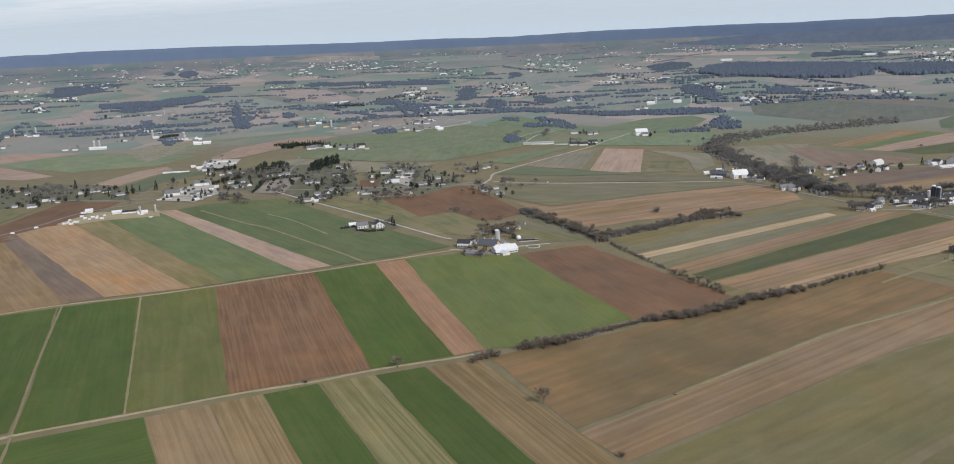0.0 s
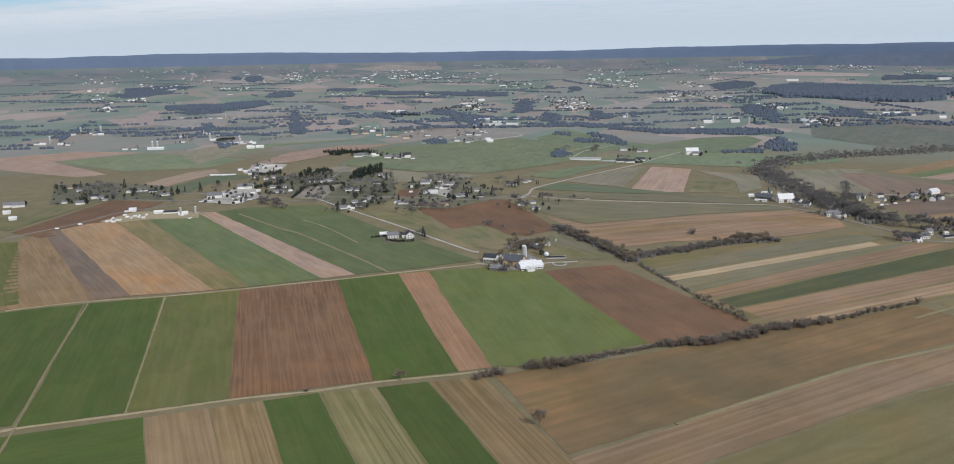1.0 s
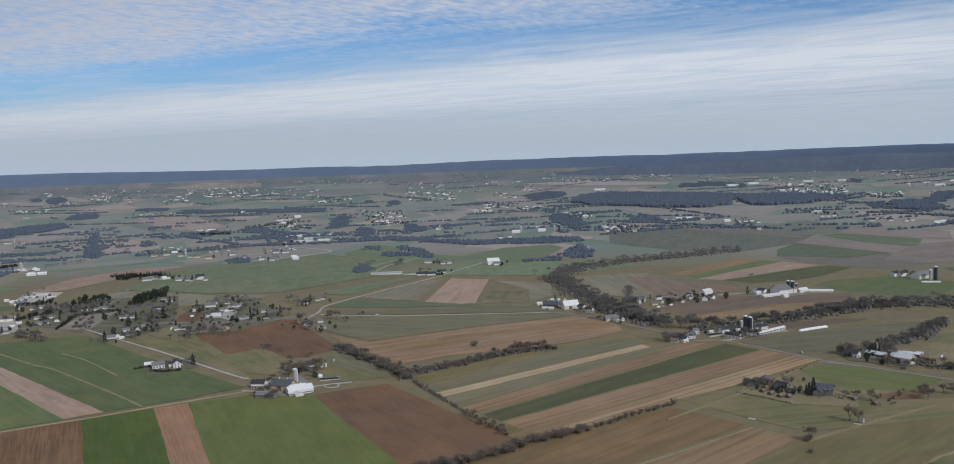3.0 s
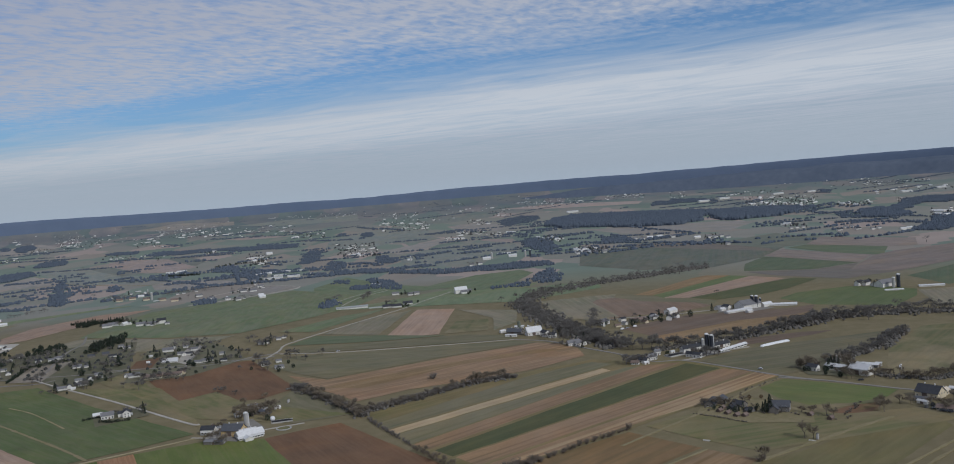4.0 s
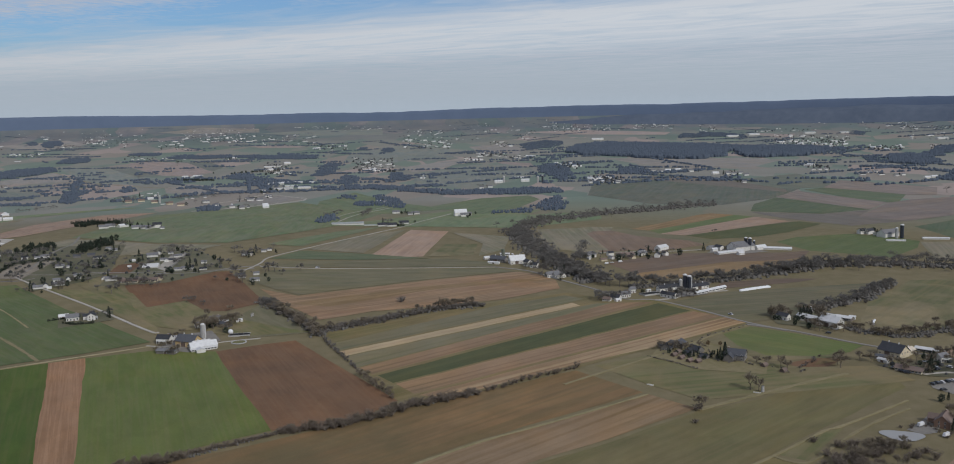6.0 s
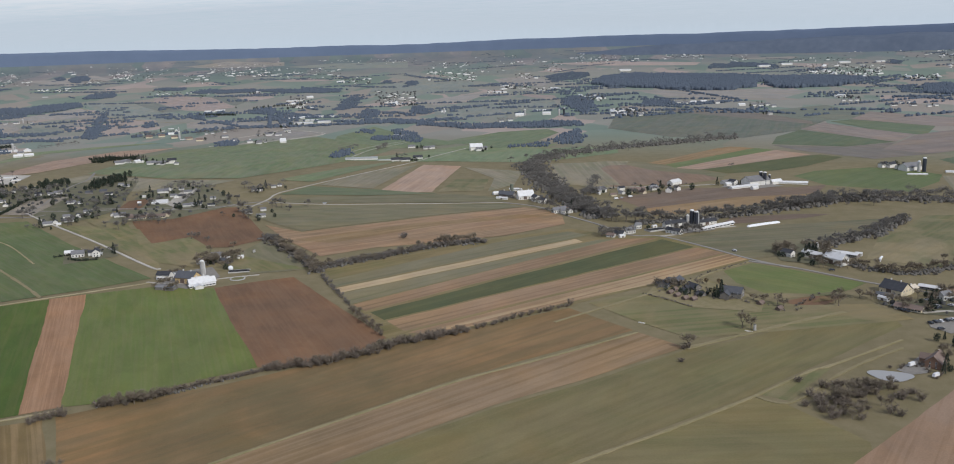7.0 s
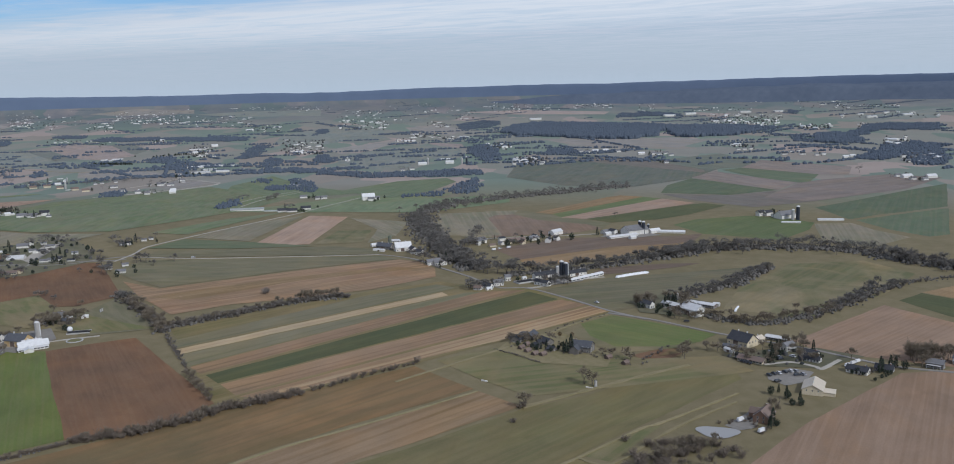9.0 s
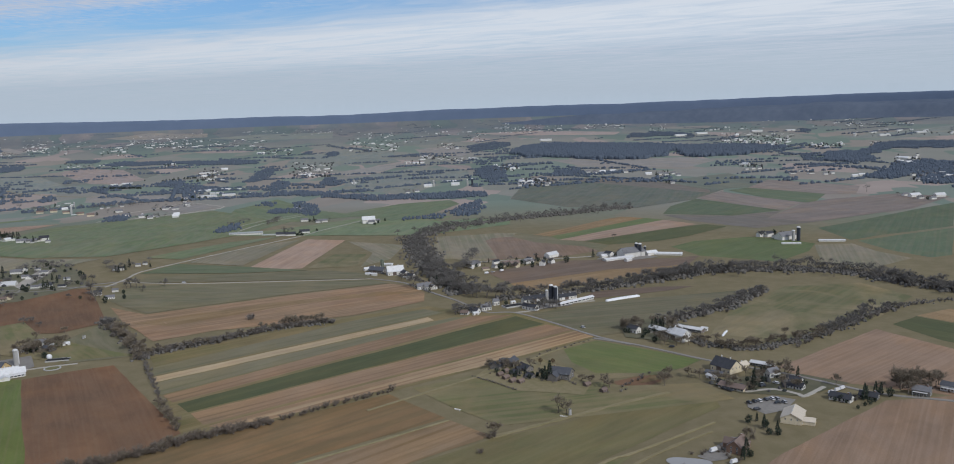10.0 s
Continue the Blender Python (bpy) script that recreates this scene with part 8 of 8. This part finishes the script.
stand(long_shed("", "open white lean-to along the dairy barn", 20.1, 3.7, 2.0, 0.9, WHITE, METAL), -30.2, 733.8, 30)
build("silo_grey", -39.4, 765.8, 0, 0.72)
stand(house("", "white house with a grey gable roof behind bare trees", 8.6, 5.9, 3.7, 2.2, WHITE, GREYROOF, 4, False, False, True), -43.9, 820.3, 8)
stand(small_shed("grey shed with a slate roof among the trees", 12.7, 5.2, 2.3, 1.5, STONE, SLATE), -32.0, 806.7, -38)
build("cottage", -52.8, 804.2, 24, 0.8)
build("shed", -34.7, 813.9, 24, 1.0)
build("shed", -22.8, 820.4, 24, 0.7)
build("tower", -15.9, 838.7, 0, 0.35)
build("bunker", -11.8, 776.0, 8, 0.55)
build("shed", -61.8, 767.0, 20, 0.8)
plant("bare", -54.4, 799.3, 0.8)
plant("bare", -48.8, 790.9, 0.8)
plant("bare", -48.1, 807.2, 0.7)
plant("bare", -39.4, 796.8, 0.8)
plant("bare", -37.8, 820.7, 0.7)
plant("bare", -28.8, 787.0, 0.7)
plant("bare", -25.7, 798.8, 0.7)
plant("bare", -61.5, 782.4, 0.6)
plant("bare", -55.2, 837.9, 0.6)
plant("bare", -51.0, 721.6, 0.6)
plant("bare", -51.0, 731.4, 0.55)
plant("evergreen", -37.2, 830.5, 0.6)
plant("evergreen", -25.1, 783.0, 0.6)
plant("bare", -23.0, 810.8, 0.7)
stand(house("", "white two-storey farmhouse with a black roof", 11.1, 5.5, 4.2, 2.1, WHITE, DARKROOF, 3, False, False, False), 454.8, 788.8, -57)
stand(long_shed("", "long low white dairy shed with a white roof", 23.8, 6.7, 2.7, 1.6, WHITE, METAL), 477.7, 785.9, -60)
stand(barn("", "tall white barn with a bright steel roof", 17.2, 9.6, 5.6, 4.0, WHITE, METAL), 484.8, 760.0, -60)
stand(long_shed("", "white pole shed with grey sides", 13.6, 7.4, 2.8, 1.0, STONE, METAL), 505.6, 782.4, -47)
stand(long_shed("", "narrow white shed beside the barnyard", 15.1, 3.7, 2.2, 0.9, WHITE, METAL), 497.8, 793.6, -54)
stand(small_shed("small white outbuilding beside the barnyard", 5.1, 3.7, 2.0, 1.0, WHITE, METAL), 513.7, 784.6, -34)
build("silo_grey", 487.6, 810.1, 0, 0.35)
plant("evergreen", 461.4, 777.6, 0.7)
plant("evergreen", 465.8, 782.8, 0.7)
plant("evergreen", 463.9, 755.9, 0.7)
plant("bare", 467.7, 753.3, 0.8)
plant("bare", 469.6, 747.5, 0.7)
plant("bare", 477.9, 742.3, 0.7)
plant("bare", 481.7, 745.3, 0.6)
plant("bare", 488.1, 744.1, 0.8)
plant("bare", 478.0, 812.0, 0.8)
plant("evergreen", 457.2, 768.5, 0.5)
plant("bare", 460.4, 789.9, 0.6)
build("car_dark", 472.7, 737.8, 150, 1)
build("car_silver", 495.0, 753.9, 100, 1)
build("car_dark", 499.5, 758.8, 100, 1)
stand(barn("", "great cream barn under a black roof", 17.3, 12.6, 4.3, 4.8, CREAM, DARKROOF), 493.8, 673.0, -58)
stand(barn("", "cream wing of the barn with a black roof", 16.8, 5.9, 3.3, 1.8, CREAM, CREAMROOF), 502.6, 673.1, 34)
stand(small_shed("grey lean-to with a slate roof", 12.1, 5.9, 2.3, 1.0, STONE, SLATE), 482.4, 664.0, -37)
stand(long_shed("", "long low shed with a brown roof and open front", 17.5, 7.4, 2.3, 1.6, CREAM, BROWNROOF), 485.0, 633.0, -45)
stand(long_shed("", "long equipment shed with a pale roof", 15.8, 5.2, 2.5, 1.0, STONE, METAL), 522.2, 678.7, -44)
stand(house("", "white two-storey house with a grey roof", 9.1, 5.9, 4.2, 1.9, WHITE, GREYROOF, 3, True, False, False), 519.4, 654.7, 28)
stand(house("", "white cottage with a black roof", 9.4, 5.9, 2.5, 2.1, WHITE, DARKROOF, 4, False, False, False), 529.4, 638.4, -54)
stand(house("", "long white house with a black roof", 10.3, 5.5, 2.3, 1.9, WHITE, DARKROOF, 5, False, False, False), 525.2, 627.4, -47)
stand(house("", "white ranch house with a black roof and a cross gable", 13.3, 6.7, 2.5, 2.2, WHITE, DARKROOF, 5, False, False, True), 543.0, 600.5, -47)
stand(house("", "low house with a black roof and dark walls", 10.9, 6.7, 2.3, 2.1, STONE, DARKROOF, 4, False, False, True), 561.3, 601.3, -42)
stand(house("", "grey stone house with white trim", 10.6, 6.7, 3.6, 2.2, STONE, GREYROOF, 4, True, False, True), 596.5, 602.7, -43)
stand(house("", "white house with a dark blue roof", 10.7, 6.7, 3.9, 1.9, WHITE, SLATE, 5, True, False, False), 618.1, 606.7, -52)
stand(small_shed("white shed beside the lane", 8.3, 3.0, 2.0, 1.0, WHITE, METAL), 478.0, 656.6, -65)
build("van", 542.2, 613.0, 28, 0.9)
build("van", 548.1, 617.0, 28, 0.9)
build("van", 552.8, 620.0, 28, 0.9)
build("car_dark", 478.4, 632.2, 120, 1)
build("car_dark", 481.0, 628.0, 120, 1)
build("car_dark", 496.0, 633.2, 120, 1)
build("car_silver", 505.7, 636.9, 120, 1)
build("car_silver", 477.8, 640.2, 120, 1)
build("car_white", 488.1, 630.6, 120, 1)
build("car_white", 506.3, 651.7, 120, 1)
build("car_white", 515.7, 637.9, 120, 1)
plant("bare", 531.7, 661.6, 1.0)
plant("bare", 449.1, 664.1, 0.85)
plant("bare", 588.8, 614.1, 1.0)
plant("bare", 595.1, 618.1, 1.0)
plant("bare", 590.4, 621.5, 0.8)
plant("bare", 601.5, 622.2, 0.9)
plant("evergreen", 575.1, 601.5, 0.7)
plant("evergreen", 509.8, 661.0, 0.6)
plant("bare", 506.3, 646.2, 0.5)
plant("evergreen", 502.7, 633.4, 0.35)
plant("evergreen", 555.9, 589.4, 0.45)
plant("evergreen", 560.9, 593.2, 0.4)
plant("evergreen", 551.9, 587.7, 0.4)
plant("evergreen", 545.1, 583.2, 0.35)
plant("bare", 576.8, 616.1, 0.7)
plant("bare", 552.4, 627.8, 0.6)
plant("conifer", 477.6, 560.0, 0.6)
plant("conifer", 477.9, 572.2, 0.5)
plant("conifer", 482.1, 551.5, 0.6)
plant("evergreen", 533.7, 636.2, 0.35)
plant("evergreen", 535.5, 634.6, 0.35)
stand(barn("", "long white barn with a dark roof beside the silos", 26.7, 7.4, 3.9, 2.5, WHITE, DARKROOF), 387.9, 922.1, 20)
stand(barn("", "white barn with a dark roof by the creek", 19.8, 6.7, 3.4, 2.2, WHITE, DARKROOF), 420.0, 928.0, 23)
stand(long_shed("", "long low pale shed stepping down the yard", 44.7, 5.2, 2.3, 1.0, WHITE, METAL), 426.6, 912.1, 35)
stand(house("", "white house with a dark roof beside the lane", 16.2, 5.9, 3.4, 2.1, WHITE, DARKROOF, 4, False, False, False), 379.5, 889.7, -49)
build("silo_dark", 404.0, 922.7, 0, 0.85)
build("silo_dark", 407.7, 919.2, 0, 0.8)
build("silo_grey", 399.9, 923.5, 0, 0.6)
stand(house("", "white cottage with a low brown roof", 7.6, 5.2, 2.3, 1.6, WHITE, BROWNROOF, 4, False, False, False), 316.9, 879.9, -28)
stand(house("", "white house with a dark gable roof", 9.9, 5.9, 3.1, 2.4, WHITE, DARKROOF, 4, False, False, False), 326.2, 884.5, -39)
stand(house("", "white house with a sloping side roof", 10.1, 5.9, 3.4, 2.4, WHITE, GREYROOF, 4, False, False, False), 337.2, 895.1, 20)
stand(house("", "tall narrow white house", 5.7, 5.2, 4.2, 1.9, WHITE, GREYROOF, 3, False, False, False), 348.6, 914.9, 17)
build("shed", 326.9, 876.9, 24, 0.7)
build("shed", 365.7, 918.9, 24, 0.6)
build("bunker", 365.6, 905.5, 24, 0.7)
plant("evergreen", 358.5, 912.1, 0.8)
plant("bare", 321.2, 900.4, 0.7)
plant("bare", 324.8, 902.4, 0.7)
plant("bare", 340.4, 907.4, 0.6)
plant("bare", 310.3, 887.2, 0.8)
plant("bare", 400.7, 891.1, 1.0)
plant("bare", 403.7, 887.9, 0.9)
plant("bare", 391.5, 887.6, 0.9)
plant("bare", 388.5, 896.0, 0.8)
plant("bare", 384.1, 878.9, 0.6)
plant("bare", 354.7, 923.7, 0.7)
stand(barn("", "broad white barn with a tall hipped gable", 18.8, 10.4, 4.7, 5.5, WHITE, METAL), 244.6, 1091.6, 15)
stand(barn("", "weathered grey barn with a slate roof", 19.7, 8.9, 3.9, 3.3, STONE, SLATE), 223.7, 1105.4, -31)
stand(house("", "white farmhouse with a dark roof under bare trees", 8.4, 5.9, 4.2, 2.1, WHITE, DARKROOF, 3, False, False, False), 263.5, 1062.7, -34)
stand(long_shed("", "low white shed with a pale roof", 11.4, 4.4, 2.2, 1.0, WHITE, METAL), 234.0, 1150.3, -8)
stand(small_shed("long low white shed by the field", 14.1, 3.7, 2.0, 0.9, WHITE, METAL), 216.9, 1090.7, -23)
build("silo_green", 229.3, 1108.1, 0, 0.75)
build("silo_grey", 240.7, 1110.4, 0, 0.5)
build("cottage", 283.1, 1001.3, 24, 0.9)
build("cottage", 288.3, 1003.6, 114, 0.8)
build("shed", 209.7, 1122.7, 24, 0.9)
build("shed", 224.3, 1108.9, 24, 0.8)
plant("bare", 256.0, 1048.9, 0.7)
plant("bare", 252.9, 1063.5, 0.6)
plant("bare", 262.2, 1044.4, 0.6)
plant("bare", 267.4, 1013.5, 1.0)
plant("bare", 273.9, 1018.9, 1.0)
plant("bare", 290.4, 1016.2, 0.8)
plant("evergreen", 271.4, 1003.2, 0.7)
plant("evergreen", 280.5, 1008.1, 0.6)
plant("bare", 216.8, 1113.8, 0.6)
build("van", 350.7, 1076.2, 20, 1)
build("car_white", 358.2, 1082.4, 20, 1)
build("van", 369.3, 1088.0, 20, 1)
build("car_silver", 274.0, 1005.9, 20, 1)
for ob, m in DONE:
    ob.matrix_basis = m

for ob, m in LATE:
    ob.matrix_basis = m
for kind, (verts, faces, slots, mats) in JOINED.items():
    me = bpy.data.meshes.new(kind)
    me.from_pydata(np.concatenate(verts).tolist(), [], faces)
    for mat in mats:
        # far plants swap to the copies with haze in their colour
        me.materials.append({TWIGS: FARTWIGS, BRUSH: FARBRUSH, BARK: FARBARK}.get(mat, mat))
    me.polygons.foreach_set("material_index", slots)
    names = {"bare": ("far_trees", "leafless trees along creeks and farmsteads"), "shrub": ("far_shrubs", "brown leafless brush along far hedgerows"), "conifer": ("far_conifers", "dark conifers among far houses"), "evergreen": ("far_evergreens", "dark round evergreens among far houses")}
    tagged(new(names[kind][0], me), names[kind][1], "trees", kind="stuff")

# ---- yards, pond and walls ----
YARDS = []


def yard(material, *corners):
    bm, m = patch_mesh(corners, (0.24 if material is LAWN else 0.26) + 0.003 * len(YARDS))
    ob = mesh_object("yard", bm, material)
    ob.matrix_world = m
    YARDS.append(ob)
    return tagged(ob, "dull winter lawn round the houses" if material is LAWN else "trodden farmyard surface between the buildings", "yard", kind="structure")


yard(ASPHALT, (487, 633), (493, 624), (511, 629), (523, 640), (515, 648), (501, 636))
yard(ASPHALT, (483, 604), (504, 615), (515, 605), (501, 588), (487, 583), (481, 596))
yard(ASPHALT, (427, 525), (454, 550), (461, 547), (441, 519), (432, 517))
yard(ASPHALT, (462, 775), (479, 756), (495, 773), (487, 796))
yard(ASPHALT, (380, 884), (422, 899), (413, 916), (375, 907))
yard(TRACK, (316, 686), (343, 651), (386, 635), (396, 660), (383, 701), (358, 723), (329, 714))
yard(ASPHALT, (-67, 739), (-40, 727), (-24, 760), (-40, 792), (-64, 777))
yard(ASPHALT, (491, 1144), (530, 1128), (570, 1143), (544, 1176), (512, 1169))
yard(LAWN, (-196, 849), (-151, 865), (-139, 833), (-176, 806))
yard(LAWN, (470, 650), (505, 657), (542, 656), (564, 632), (524, 611), (487, 622))
yard(LAWN, (447, 807), (491, 827), (513, 795), (478, 752), (444, 774))
yard(ASPHALT, (465, 787), (489, 795), (506, 781), (482, 763))
yard(LAWN, (-637, 976), (-733, 1131), (-687, 1141), (-621, 1131), (-544, 1094), (-487, 999), (-569, 1003))
yard(LAWN, (-381, 1037), (-415, 1157), (-360, 1215), (-270, 1227), (-218, 1030), (-231, 988), (-263, 948), (-304, 1007))
yard(LAWN, (-205, 967), (-232, 1144), (-165, 1189), (-115, 1109), (-95, 1058), (-108, 1031), (-138, 984))
yard(SOILS["drab"][0], (-342, 1014), (-349, 1087), (-311, 1113), (-304, 1007))
yard(SOILS["dark"][0], (-219, 1030), (-226, 1081), (-203, 1097), (-195, 1032))
yard(GRAVEL, (-174, 1059), (-184, 1147), (-169, 1157), (-159, 1043))
yard(GRAVEL, (-449, 985), (-457, 1035), (-431, 1109), (-385, 1016), (-398, 971))
yard(GRAVEL, (-480, 1194), (-519, 1331), (-457, 1306), (-437, 1221))
yard(PLASTIC, (-437, 911), (-436, 916), (-417, 902), (-418, 897))
yard(DIRT, (-515, 882), (-502, 932), (-423, 932), (-410, 902), (-461, 892), (-499, 874))
bm = bmesh.new()
bmesh.ops.create_circle(bm, cap_ends=True, segments=40, radius=1.0)
for v in bm.verts:
    k = 1 + 0.12 * math.sin(3 * math.atan2(v.co.y, v.co.x))
    v.co = (v.co.x * 11.5 * k, v.co.y * 8 * k, 0)
pond = mesh_object("water", bm, WATER)
pond.matrix_world = pose(420.1, 516.3, 0.5, 0, 0, -20)
tagged(pond, "small farm pond with a pale grey surface", "pond", kind="structure")
